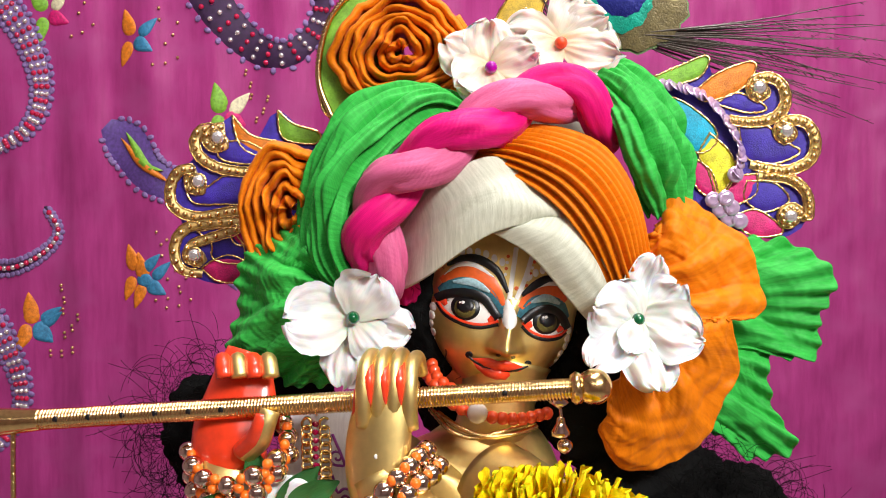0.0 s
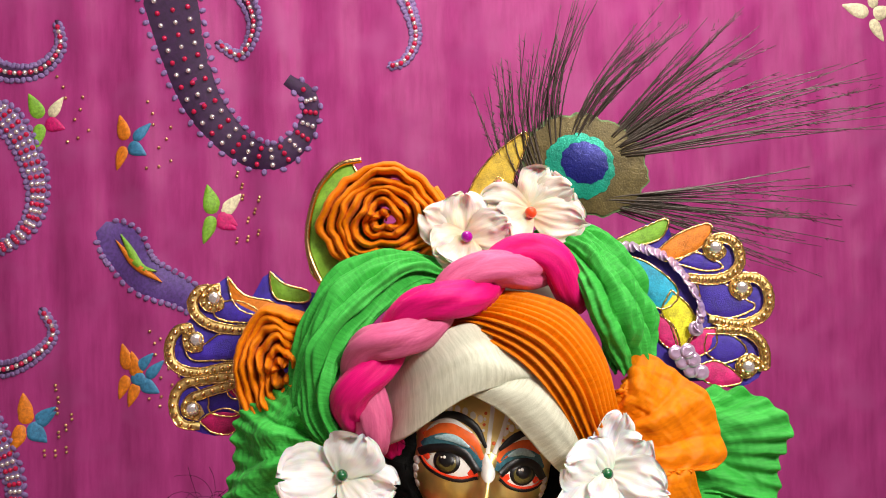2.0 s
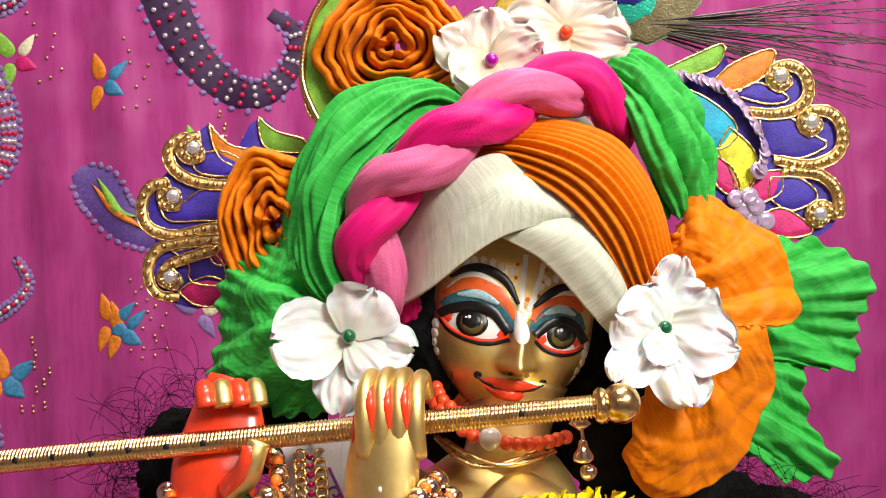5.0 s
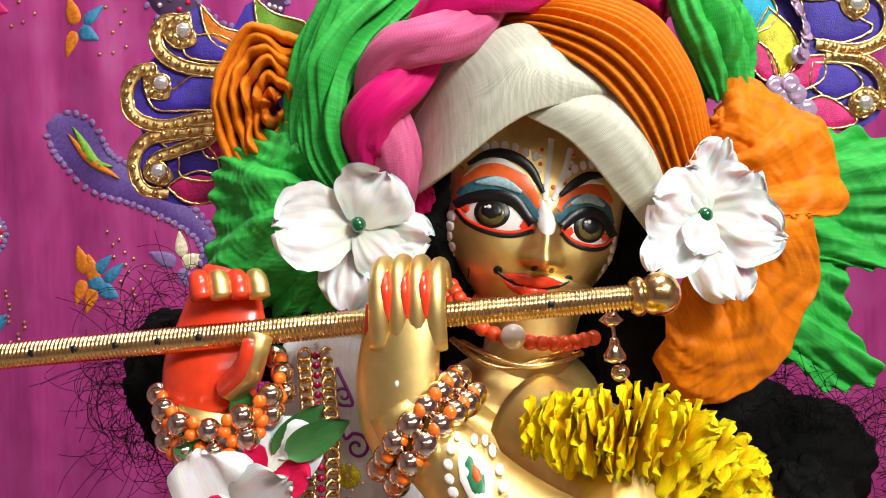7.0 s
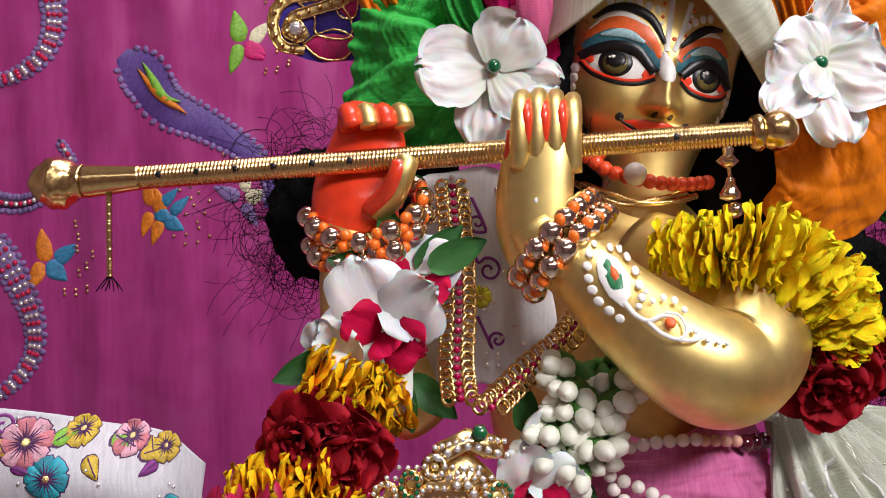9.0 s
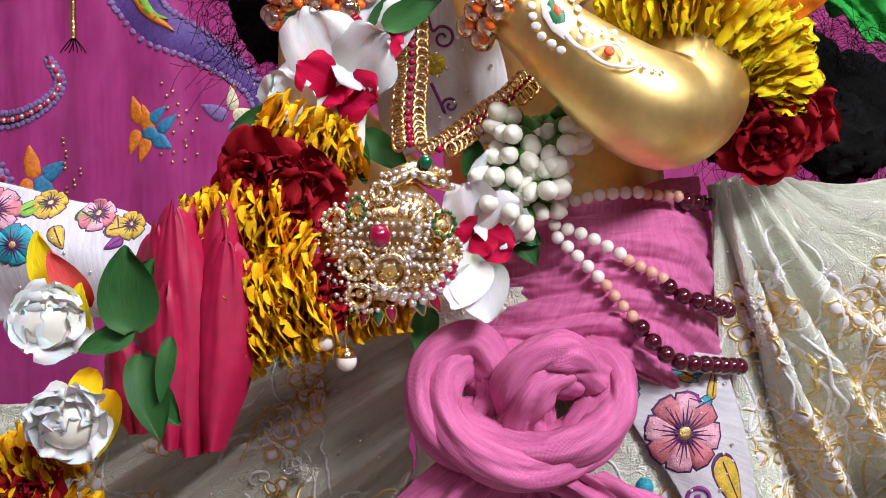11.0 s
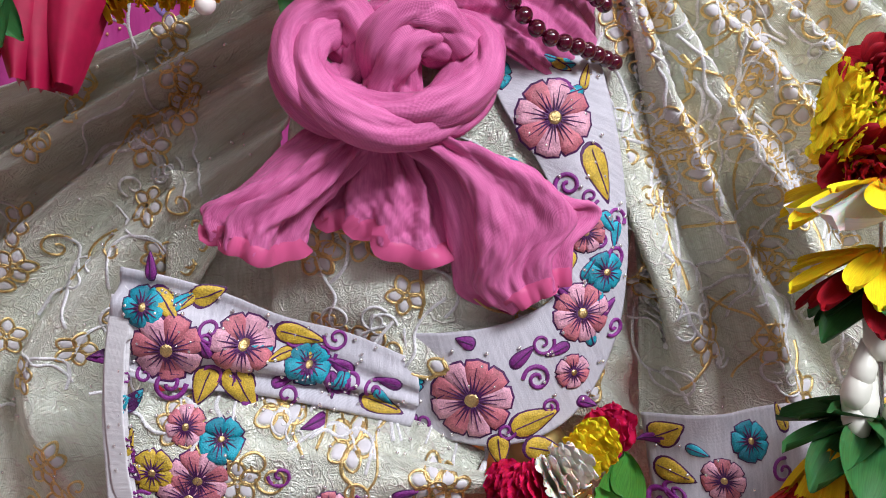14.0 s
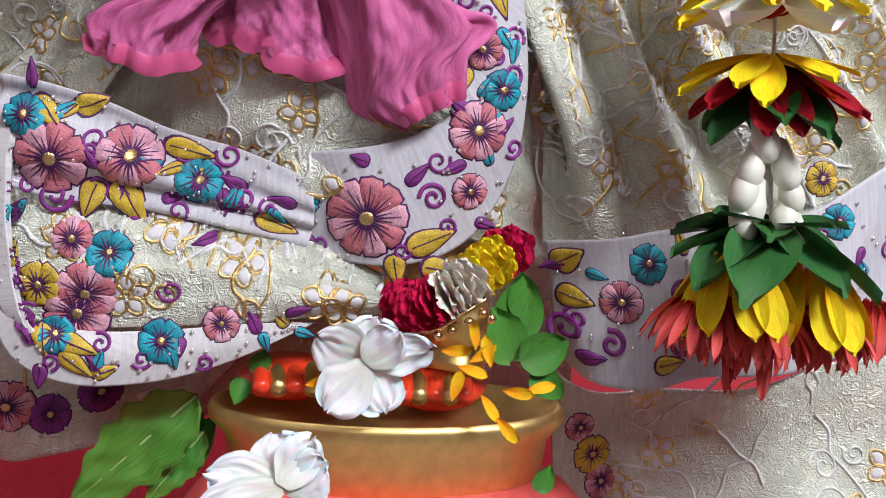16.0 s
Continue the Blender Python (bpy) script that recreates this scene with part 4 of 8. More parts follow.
s = drape([[(0.06, 0.5901, 1.4638), (0.0796, 0.5839, 1.46), (0.092, 0.5728, 1.4376), (0.0981, 0.5715, 1.4132), (0.1138, 0.5801, 1.387)], [(0.0649, 0.5924, 1.4687), (0.0921, 0.5842, 1.4647), (0.108, 0.5691, 1.4434), (0.1152, 0.5656, 1.4161), (0.1231, 0.5802, 1.3886)], [(0.0727, 0.6047, 1.4733), (0.1045, 0.6026, 1.4721), (0.1297, 0.5993, 1.4473), (0.1414, 0.5959, 1.4201), (0.1341, 0.5942, 1.3883)]], 90, 60,
          lambda u, v: (0.0035 - 0.0100 * (1 - np.abs(np.sin(v * 10 + 1.5 * np.sin(u * 5) + 1.6 * rough_noise(u, v, 6, 4, 62)))) ** 1.7) * np.clip(0.4 + u, 0, 1) + 0.0010 * np.sin(v * 70 + 3 * np.sin(u * 5)) + 0.0032 * rough_noise(u, v, 14, 11, 3) + 0.0016 * rough_noise(u, v, 30, 20, 19) + 0.0009 * rough_noise(u, v, 60, 50, 13))
part("green_drape", s.bm(), "green_silk", turban, "gathered bright green silk drape", solid=0.0015)


def fan(name, hub, rim, material, label, n, amp, seed, frill=0.0015, mid=0.5, lift=0.012):
    """A cloth fan: tight at its hub, rippled at its rim."""
    h, r = np.array(hub), np.array(rim)
    hs = spline(hub, len(rim) - 1)
    middle = [tuple(a * (1 - mid) + b * mid - np.array((0, lift, 0))) for a, b in zip(hs, r)]
    def gathered(u, v):
        w = 3.1416 * n * u + 2.2 * rough_noise(u, v, 6, 2.5, seed) + 0.8 * rough_noise(u, v, 13, 4, seed + 1)
        folds = (1.15 - 0.45 * v) * (0.55 + 0.6 * rough_noise(u, v, 6, 2.5, seed + 6)) * (0.8 * np.sin(2 * w) - 1.5 * (1 - np.abs(np.sin(w))) ** 2)
        return amp * folds + frill * v ** 4 * np.sin(21 * n * u + 4 * rough_noise(u, v, 9, 3, seed + 4)) * 1.6 + 0.0016 * rough_noise(u, v, 14, 9, seed + 2) * (0.3 + v) + 0.0014 * rough_noise(u, v, 45, 30, seed + 3) + 0.0005 * rough_noise(u, v, 110, 90, seed + 8)
    q = drape([hub, middle, rim], 190, 70, gathered)
    return part(name, q.bm(), material, turban, label, solid=0.0012)


fan("green_fan", [(-0.0619, 0.5787, 1.3606), (-0.0661, 0.5743, 1.3517), (-0.0643, 0.5716, 1.3395), (-0.0566, 0.5711, 1.3303), (-0.0443, 0.5707, 1.3211)], [(-0.079, 0.592, 1.3836), (-0.0997, 0.5915, 1.3741), (-0.1151, 0.5967, 1.3594), (-0.1184, 0.5974, 1.3352), (-0.1242, 0.5964, 1.3159), (-0.1155, 0.5878, 1.3044), (-0.0958, 0.5834, 1.2965), (-0.0701, 0.5792, 1.2935), (-0.0494, 0.5756, 1.3016)],
    "green_silk", "green silk fan with a frilled rim", 5.5, 0.0038, 11, frill=0.0012)
fan("green_fan", [(0.1274, 0.5987, 1.3593), (0.1338, 0.5972, 1.3304), (0.1274, 0.5957, 1.3015), (0.1177, 0.5948, 1.2854)], [(0.1655, 0.6094, 1.3733), (0.1982, 0.5994, 1.3737), (0.2203, 0.5904, 1.3541), (0.2151, 0.5952, 1.3306), (0.2141, 0.6, 1.3073), (0.1859, 0.5978, 1.3043), (0.192, 0.6004, 1.2778), (0.2028, 0.5991, 1.2518), (0.1786, 0.6028, 1.2476), (0.1496, 0.606, 1.27)],
    "green_silk", "green silk fan with a frilled rim", 6.0, 0.0052, 14, frill=0.0020, lift=0.004)
fan("orange_fan", [(0.1072, 0.5772, 1.3701), (0.1042, 0.568, 1.3461), (0.1023, 0.5652, 1.331), (0.0984, 0.568, 1.3091), (0.0902, 0.5732, 1.2927)], [(0.1162, 0.5841, 1.3869), (0.1267, 0.5827, 1.3985), (0.1506, 0.5782, 1.3892), (0.1696, 0.573, 1.3657), (0.1742, 0.5695, 1.3373), (0.1543, 0.5573, 1.3335), (0.1619, 0.5678, 1.3045), (0.1552, 0.5671, 1.2907), (0.1367, 0.5714, 1.2586), (0.0986, 0.5748, 1.2477), (0.0864, 0.5819, 1.2688)],
    "orange_silk", "orange silk fan gathered beside the ear", 6.5, 0.0042, 21, lift=0.012, frill=0.0003)


def twisted(path, turns, phase, swing, r, material, n=150):
    """One strand of a cord: a soft roll that winds round a line."""
    p = spline(path, n)
    t, sd, b = frames_along(p)
    line = [p[k] + swing * (sd[k] * math.cos(6.283 * turns * k / n + phase) + b[k] * math.sin(6.283 * turns * k / n + phase)) for k in range(n + 1)]
    bm = tube(line, lambda f: r * (0.72 + 0.28 * math.sin(min(1, f * 6, (1 - f) * 6) * 1.57)), n, 30,
              wave=lambda a, f: 0.05 - 0.20 * (1 - abs(math.sin(1.5 * a + f * 16 + 0.8 * math.sin(f * 11)))) ** 3 + 0.05 * math.sin(a * 5 - f * 24) + 0.03 * math.sin(a * 9 + f * 43))
    return part("rope_strand", bm, material, turban, "twisted " + ("magenta" if material == "magenta_silk" else "rose pink") + " silk strand")


ROPE = [(-0.0254, 0.5978, 1.3432), (-0.0321, 0.5746, 1.3578), (-0.0389, 0.5619, 1.3829), (-0.0265, 0.556, 1.4039), (-0.0041, 0.5509, 1.4215), (0.0225, 0.5557, 1.438), (0.0504, 0.5695, 1.4519), (0.0726, 0.5776, 1.4532), (0.0905, 0.5829, 1.4398), (0.098, 0.5903, 1.4278)]
twisted(ROPE, 3.3, 2.6, 0.0062, 0.0102, "magenta_silk")
twisted(ROPE, 3.3, 2.6 + math.pi, 0.0062, 0.0102, "rose_silk")


def coil(center, sx, sz, turns, seed, label, wob=0.10, depth=0.012, core=0.08):
    """A pleated cloth rolled into a flat rosette: folded edges face the room."""
    n, m = 64 * turns, 8
    g = np.zeros((m + 1, n + 1, 3))
    rnd = np.random.RandomState(seed)
    ph = rnd.uniform(0, 6.28, 4)
    for i in range(n + 1):
        f = i / n
        th = f * turns * 6.283 + 0.6
        r = core + (1 - core) * f ** 0.9
        edge = 1 + wob * (1 - f) * (np.sin(3 * th + ph[0]) + 0.7 * np.sin(2 * th + ph[1])) + 0.02 * np.sin(7 * th + ph[2]) + 0.012 * np.sin(13 * th + ph[3]) + 0.30 * (1 - 0.6 * f) * noise.noise(Vector((1.4 * math.cos(th) + seed, 1.4 * math.sin(th), 0.45 * f * turns))) + 0.05 * noise.noise(Vector((5 * math.cos(th), 5 * math.sin(th), 1.3 * f * turns + seed)))
        for j in range(m + 1):
            w = j / m * 2 - 1
            rr = r * edge + w * 0.60 / turns
            front = depth * (1 - 0.55 * f ** 3) * (1 + 0.25 * np.sin(5 * th + ph[1]) + 0.5 * noise.noise(Vector((2 * math.cos(th), 2 * math.sin(th), f * turns * 0.9)))) * (1 - abs(w) ** 2.2) - 0.02 * (abs(w) > 0.99)
            g[j, i] = (center[0] + sx * rr * math.cos(th), center[1] - front, center[2] + sz * rr * math.sin(th))
    return part("rosette", Surface(g).bm(), "orange_silk", turban, label, solid=0.0008)


coil((-0.0237, 0.6081, 1.4818), 0.0395, 0.0350, 7, 2, "large rolled orange silk rosette", wob=0.14, depth=0.011)
coil((-0.0863, 0.5984, 1.3914), 0.0305, 0.040, 6, 5, "small rolled orange silk rosette", wob=0.16, depth=0.011)

# ---------- hair ----------
hair = thing("wig", "long black curly wig behind the face and shoulders", "wig")
hb = bmesh.new()
for c, r, sx, sz in (((-0.0078, 0.6022, 1.3298), 0.026, 0.8, 1.6), ((0.0837, 0.6066, 1.3194), 0.022, 0.8, 1.5), ((0.0837, 0.6044, 1.2769), 0.028, 1.0, 1.4), ((-0.135, 0.5937, 1.2646), 0.024, 1.1, 1.5), ((-0.0953, 0.6049, 1.2875), 0.03, 1.2, 1.0),
                     ((0.0734, 0.6008, 1.2842), 0.016, 1.0, 2.2), ((0.1305, 0.6115, 1.2219), 0.036, 1.2, 1.1), ((0.168, 0.6109, 1.2094), 0.03, 1.3, 1.2), ((0.0329, 0.6355, 1.2983), 0.05, 1.2, 1.3), ((0.1033, 0.6013, 1.2171), 0.03, 1.1, 1.3), ((0.1599, 0.59, 1.1944), 0.02, 1.3, 1.2)):
    ball(c, r * 0.92, hb, 0, 40, 28, sx, 0.6, sz)
for w in hb.verts:
    w.co += Vector((noise.noise(w.co * 190), 0.5 * noise.noise(w.co * 170), noise.noise(w.co * 210 + Vector((9, 2, 1))))) * 0.0055
part("hair_mass", hb, "hair", hair)
lk = bmesh.new()
rnd = random.Random(4)
for c, r, n in (((-0.0076, 0.5892, 1.3313), 0.022, 60), ((0.0791, 0.5962, 1.3111), 0.02, 40), ((-0.1367, 0.5836, 1.262), 0.030, 260), ((0.1308, 0.5963, 1.2176), 0.045, 260), ((0.1766, 0.5908, 1.2084), 0.035, 200), ((0.1512, 0.5815, 1.2223), 0.022, 120), ((-0.1412, 0.5945, 1.279), 0.025, 60), ((-0.1305, 0.5952, 1.2934), 0.02, 40), ((0.1306, 0.6074, 1.2397), 0.02, 40)):
    for k in range(n):
        a, d = rnd.uniform(0, 6.28), r * rnd.uniform(0.3, 1.0) ** 0.5
        p0 = Vector(c) + Vector((math.cos(a) * d * 0.9, rnd.uniform(-0.008, 0.012), math.sin(a) * d))
        pts, q = [p0], p0.copy()
        curl, step = rnd.uniform(-1.1, 1.1), rnd.uniform(0.004, 0.009)
        ang = a + rnd.uniform(-1.2, 1.2)
        for m in range(5):
            q = q + Vector((math.cos(ang) * step, rnd.uniform(-0.002, 0.002), math.sin(ang) * step - 0.001))
            ang += curl
            pts.append(q.copy())
        tube([tuple(w) for w in pts], 0.00016, 8, 3, lk)
tagged(part("loose_hair", lk, "hair", hair), kind="stuff")

# ---------- clothes ----------
blouse = thing("blouse", "white embroidered blouse with purple scrolls and sequins", "blouse")
blouse_s = drape([[(-0.0787, 0.5747, 1.2835), (-0.0654, 0.5668, 1.2866), (-0.0475, 0.5599, 1.288), (-0.0329, 0.5644, 1.2783)], [(-0.0832, 0.5673, 1.276), (-0.0671, 0.5544, 1.2787), (-0.049, 0.5473, 1.2761), (-0.0331, 0.5497, 1.2655)], [(-0.0833, 0.5647, 1.2272), (-0.0647, 0.5468, 1.229), (-0.0441, 0.5418, 1.2295), (-0.0203, 0.5447, 1.2265)], [(-0.078, 0.5622, 1.1783), (-0.0596, 0.5426, 1.1875), (-0.0417, 0.5377, 1.1883), (-0.0178, 0.5429, 1.1925)]], 60, 60, pleats(1.5, 0.0012, 4))
part("front", blouse_s.bm(), "white_cloth", blouse, solid=0.0015)

cape = thing("cape", "cream brocade cape spread out behind the figure", "cape")
cape_l = drape([[(-0.0613, 0.555, 1.1371), (-0.062, 0.5456, 1.11), (-0.0641, 0.5402, 1.083), (-0.0635, 0.5387, 1.0557), (-0.0657, 0.5373, 1.0282)], [(-0.1425, 0.5696, 1.0906), (-0.1541, 0.571, 1.0597), (-0.1474, 0.5662, 1.0256), (-0.1254, 0.5548, 0.9997), (-0.0989, 0.5467, 0.9795)], [(-0.2403, 0.5878, 1.0553), (-0.2518, 0.5846, 0.9952), (-0.2187, 0.5717, 0.939), (-0.1652, 0.5554, 0.9164), (-0.121, 0.5477, 0.9205)], [(-0.3811, 0.6025, 1.0501), (-0.376, 0.5856, 0.9187), (-0.1888, 0.5573, 0.8568), (-0.1021, 0.5432, 0.8745), (-0.0464, 0.5355, 0.9176)], [(-0.4559, 0.6024, 1.0486), (-0.3207, 0.5618, 0.8465), (-0.1825, 0.5495, 0.8028), (-0.0798, 0.5402, 0.817), (-0.0344, 0.5323, 0.8561)]], 220, 110,
              lambda u, v: (0.0165 * np.sin(u * 26 + 1.6 * np.sin(v * 4) + 1.5 * rough_noise(u, v, 9, 2, 44)) + 0.0030 * np.sin(u * 83 + 3 * np.sin(3 * v))) * np.clip(0.25 + 1.1 * v, 0, 1) + 0.0012 * rough_noise(u, v, 40, 30, 3))
part("cape_side", cape_l.bm(), "brocade", cape, solid=0.002)
cape_r = drape([[(0.0759, 0.5338, 1.1711), (0.0833, 0.539, 1.175), (0.0955, 0.544, 1.176), (0.1094, 0.549, 1.1752), (0.1249, 0.5539, 1.1739)], [(0.0824, 0.531, 1.1195), (0.0944, 0.5208, 1.1152), (0.1149, 0.5242, 1.1233), (0.1367, 0.5351, 1.1393), (0.1549, 0.5589, 1.1726)], [(0.0911, 0.528, 1.0607), (0.1103, 0.5144, 1.0503), (0.1439, 0.5211, 1.063), (0.1764, 0.5329, 1.097), (0.2072, 0.5741, 1.1772)], [(0.1051, 0.5241, 0.9861), (0.132, 0.5087, 0.9789), (0.185, 0.5233, 0.9721), (0.2309, 0.5324, 1.0115), (0.2783, 0.5883, 1.1618)], [(0.11, 0.5104, 0.9159), (0.1424, 0.5018, 0.925), (0.1919, 0.5133, 0.9154), (0.2936, 0.5254, 0.9168), (0.3428, 0.5843, 1.0855)]], 210, 110,
              lambda u, v: (0.0130 * np.sin(u * 42 + 1.6 * np.sin(v * 4 + 1) + 1.5 * rough_noise(u, v, 9, 2, 45)) + 0.0028 * np.sin(u * 91 + 3 * np.sin(3 * v))) * np.clip(0.2 + 1.3 * v, 0, 1) * np.clip(1.5 - 0.9 * v, 0.5, 1) + 0.0012 * rough_noise(u, v, 40, 30, 5))
part("cape_side", cape_r.bm(), "brocade", cape, solid=0.002)
border_r = drape([[(0.1123, 0.5109, 0.926), (0.1272, 0.4911, 0.9301), (0.1442, 0.4862, 0.9334), (0.1666, 0.4914, 0.9367), (0.2294, 0.5066, 0.9403), (0.2883, 0.5183, 0.9713), (0.3371, 0.5289, 0.9835)], [(0.1164, 0.5043, 0.8959), (0.1302, 0.4825, 0.9004), (0.1489, 0.4746, 0.9029), (0.1766, 0.4797, 0.9037), (0.2282, 0.4949, 0.9068), (0.2934, 0.5158, 0.9239), (0.3432, 0.5262, 0.9322)], [(0.1224, 0.4979, 0.8701), (0.1331, 0.4728, 0.8673), (0.1568, 0.4727, 0.8652), (0.1846, 0.4779, 0.8694), (0.2317, 0.4929, 0.8684), (0.2981, 0.5135, 0.881), (0.3482, 0.5241, 0.8913)]], 80, 40, pleats(2.5, 0.0025, 3))
part("flowered_border", border_r.bm(), "net", cape, "white net border embroidered with flowers", solid=0.0015)
border_l = drape([[(-0.1917, 0.5872, 1.1396), (-0.2145, 0.5979, 1.1524), (-0.2434, 0.5883, 1.1615), (-0.2784, 0.5688, 1.1706), (-0.3176, 0.5591, 1.1765), (-0.3821, 0.5595, 1.1849)], [(-0.1885, 0.5708, 1.1145), (-0.2151, 0.5764, 1.1247), (-0.24, 0.5668, 1.1329), (-0.2747, 0.5571, 1.1381), (-0.3131, 0.5473, 1.1432), (-0.3765, 0.5476, 1.1489)], [(-0.1714, 0.5843, 1.084), (-0.2051, 0.5898, 1.0946), (-0.2388, 0.585, 1.0973), (-0.2753, 0.575, 1.0974), (-0.3159, 0.5648, 1.0946), (-0.3855, 0.5644, 1.0875)]], 70, 40, pleats(2.0, 0.003, 6))
part("flowered_border", border_l.bm(), "net", cape, "white net border embroidered with flowers", solid=0.0015)
lower_r = drape([[(0.1145, 0.5127, 0.8654), (0.1382, 0.5022, 0.8549), (0.1663, 0.502, 0.8527), (0.2085, 0.5022, 0.8563), (0.2645, 0.503, 0.8717), (0.3496, 0.5235, 0.8795)], [(0.1214, 0.5011, 0.835), (0.1537, 0.5205, 0.8222), (0.1874, 0.5154, 0.8216), (0.2298, 0.5104, 0.8212), (0.2686, 0.5009, 0.8315), (0.3547, 0.5213, 0.8374)], [(0.129, 0.4981, 0.7777), (0.162, 0.5126, 0.7676), (0.1941, 0.5027, 0.7697), (0.2277, 0.4931, 0.7777), (0.2632, 0.4786, 0.7881), (0.3629, 0.5177, 0.7693)]], 70, 40, pleats(3.0, 0.006, 12))
part("cape_hem", lower_r.bm(), "brocade", cape, solid=0.0015)

skirt = thing("skirt", "cream brocade skirt with a flower-embroidered border", "skirt")
skirt_s = drape([[(-0.0647, 0.5409, 1.1157), (-0.0356, 0.5212, 1.1228), (0.0101, 0.5114, 1.1269), (0.056, 0.5212, 1.1222), (0.1006, 0.5455, 1.1079)], [(-0.0607, 0.5374, 1.0505), (-0.0343, 0.5075, 1.0516), (0.0104, 0.4946, 1.0551), (0.0586, 0.5076, 1.0534), (0.1057, 0.542, 1.0415)], [(-0.0685, 0.5348, 1.0004), (-0.0351, 0.4998, 1.0011), (0.005, 0.4897, 0.9989), (0.0561, 0.4947, 0.9999), (0.1038, 0.5293, 0.9907)], [(-0.0615, 0.5317, 0.9403), (-0.0338, 0.4996, 0.9598), (0.0066, 0.4877, 0.9612), (0.0574, 0.4899, 0.9647), (0.1078, 0.527, 0.9463)], [(-0.0458, 0.5305, 0.9186), (-0.0066, 0.5008, 0.9253), (0.0239, 0.4881, 0.9311), (0.0703, 0.494, 0.929), (0.1167, 0.525, 0.908)]], 90, 110,
               lambda u, v: 0.0035 * np.sin(v * 34 + 3 * np.cos(u * 3.1 - 1.4)) * np.clip(v * 2 - 0.9, 0, 1) + 0.0022 * rough_noise(u, v, 20, 26, 2) + 0.0008 * rough_noise(u, v, 60, 60, 5))
part("front", skirt_s.bm(), "brocade", skirt, solid=0.0015)
under_s = drape([[(-0.1207, 0.5564, 1.0293), (-0.0481, 0.5431, 1.0249), (0.0177, 0.5411, 1.0249), (0.0736, 0.5432, 1.0269), (0.1223, 0.5563, 1.0276)], [(-0.1201, 0.5569, 0.944), (-0.0462, 0.5398, 0.9614), (0.0201, 0.5359, 0.9643), (0.0764, 0.538, 0.9656), (0.1261, 0.5529, 0.964)], [(-0.0999, 0.5587, 0.8824), (-0.0246, 0.5393, 0.8949), (0.0364, 0.5349, 0.9063), (0.0845, 0.537, 0.9073), (0.1335, 0.5498, 0.9032)], [(-0.0921, 0.5595, 0.8033), (-0.0281, 0.5606, 0.8227), (0.0463, 0.5609, 0.8287), (0.0918, 0.5609, 0.8296), (0.1418, 0.5604, 0.8195)]], 90, 70, pleats(5, 0.004, 31))
part("underskirt", under_s.bm(), "brocade", skirt, "pleated brocade underskirt", solid=0.0015)
# the flowered border that sweeps down from the hip and across to the side
band_a = drape([[(0.0239, 0.5052, 1.1037), (0.0322, 0.4965, 1.0718), (0.0536, 0.4939, 1.0405), (0.0675, 0.4903, 1.0112), (0.0617, 0.485, 0.9864), (0.0405, 0.4814, 0.9738), (0.0135, 0.483, 0.9676), (-0.0135, 0.4978, 0.9634)], [(0.0494, 0.505, 1.1), (0.0599, 0.4964, 1.0706), (0.074, 0.4938, 1.0388), (0.083, 0.4901, 1.0067), (0.0791, 0.4865, 0.9765), (0.0567, 0.4813, 0.9539), (0.0268, 0.4788, 0.9435), (-0.0077, 0.4948, 0.9434)], [(0.0799, 0.5147, 1.0944), (0.0878, 0.505, 1.0616), (0.0934, 0.5034, 1.0312), (0.0968, 0.5015, 0.9951), (0.0928, 0.4979, 0.9639), (0.0717, 0.486, 0.9295), (0.0383, 0.4804, 0.9174), (-0.0017, 0.4936, 0.9201)]], 110, 40, pleats(2, 0.0008, 9))
part("flowered_border", band_a.bm(), "net", skirt, "white net border embroidered with flowers", solid=0.0015)
band_b = drape([[(-0.1241, 0.4714, 0.9944), (-0.104, 0.4692, 0.9912), (-0.0812, 0.4729, 0.9841), (-0.0579, 0.4803, 0.9735), (-0.0286, 0.4879, 0.9652), (0.0018, 0.4873, 0.9534)], [(-0.128, 0.4683, 0.9738), (-0.1076, 0.465, 0.968), (-0.0826, 0.4687, 0.9618), (-0.0571, 0.4772, 0.9518), (-0.0278, 0.4847, 0.943), (0.0026, 0.4862, 0.933)], [(-0.13, 0.4672, 0.9524), (-0.108, 0.4679, 0.9455), (-0.083, 0.4737, 0.942), (-0.0621, 0.4815, 0.9379), (-0.0325, 0.488, 0.9289), (-0.0019, 0.4896, 0.9213)]], 80, 60, swap(pleats(2.4, 0.0032, 19, 0.8)))
part("flowered_border", band_b.bm(), "net", skirt, "white net border embroidered with flowers", solid=0.0015)
fold_a = drape([[(-0.1264, 0.4666, 0.9405), (-0.0973, 0.4737, 0.9417), (-0.0695, 0.4816, 0.9402), (-0.0326, 0.4881, 0.9315), (0.0031, 0.4898, 0.9253), (0.0344, 0.4881, 0.912)], [(-0.128, 0.4637, 0.9242), (-0.0956, 0.4649, 0.9271), (-0.0679, 0.4699, 0.9273), (-0.0319, 0.4757, 0.9225), (0.0031, 0.4792, 0.9144), (0.0318, 0.4848, 0.9052)], [(-0.1201, 0.4632, 0.9141), (-0.0883, 0.463, 0.9103), (-0.0562, 0.4638, 0.9062), (-0.021, 0.4648, 0.9057), (0.0147, 0.4688, 0.907), (0.0436, 0.4796, 0.9027)], [(-0.1218, 0.4632, 0.8948), (-0.0888, 0.464, 0.8906), (-0.0565, 0.466, 0.8908), (-0.0211, 0.4681, 0.8924), (0.015, 0.4733, 0.8958), (0.0403, 0.4842, 0.8936)]], 90, 60, swap(pleats(2.0, 0.0022, 8)))
part("brocade_fold", fold_a.bm(), "brocade", skirt, "turned fold of cream brocade", solid=0.0015)
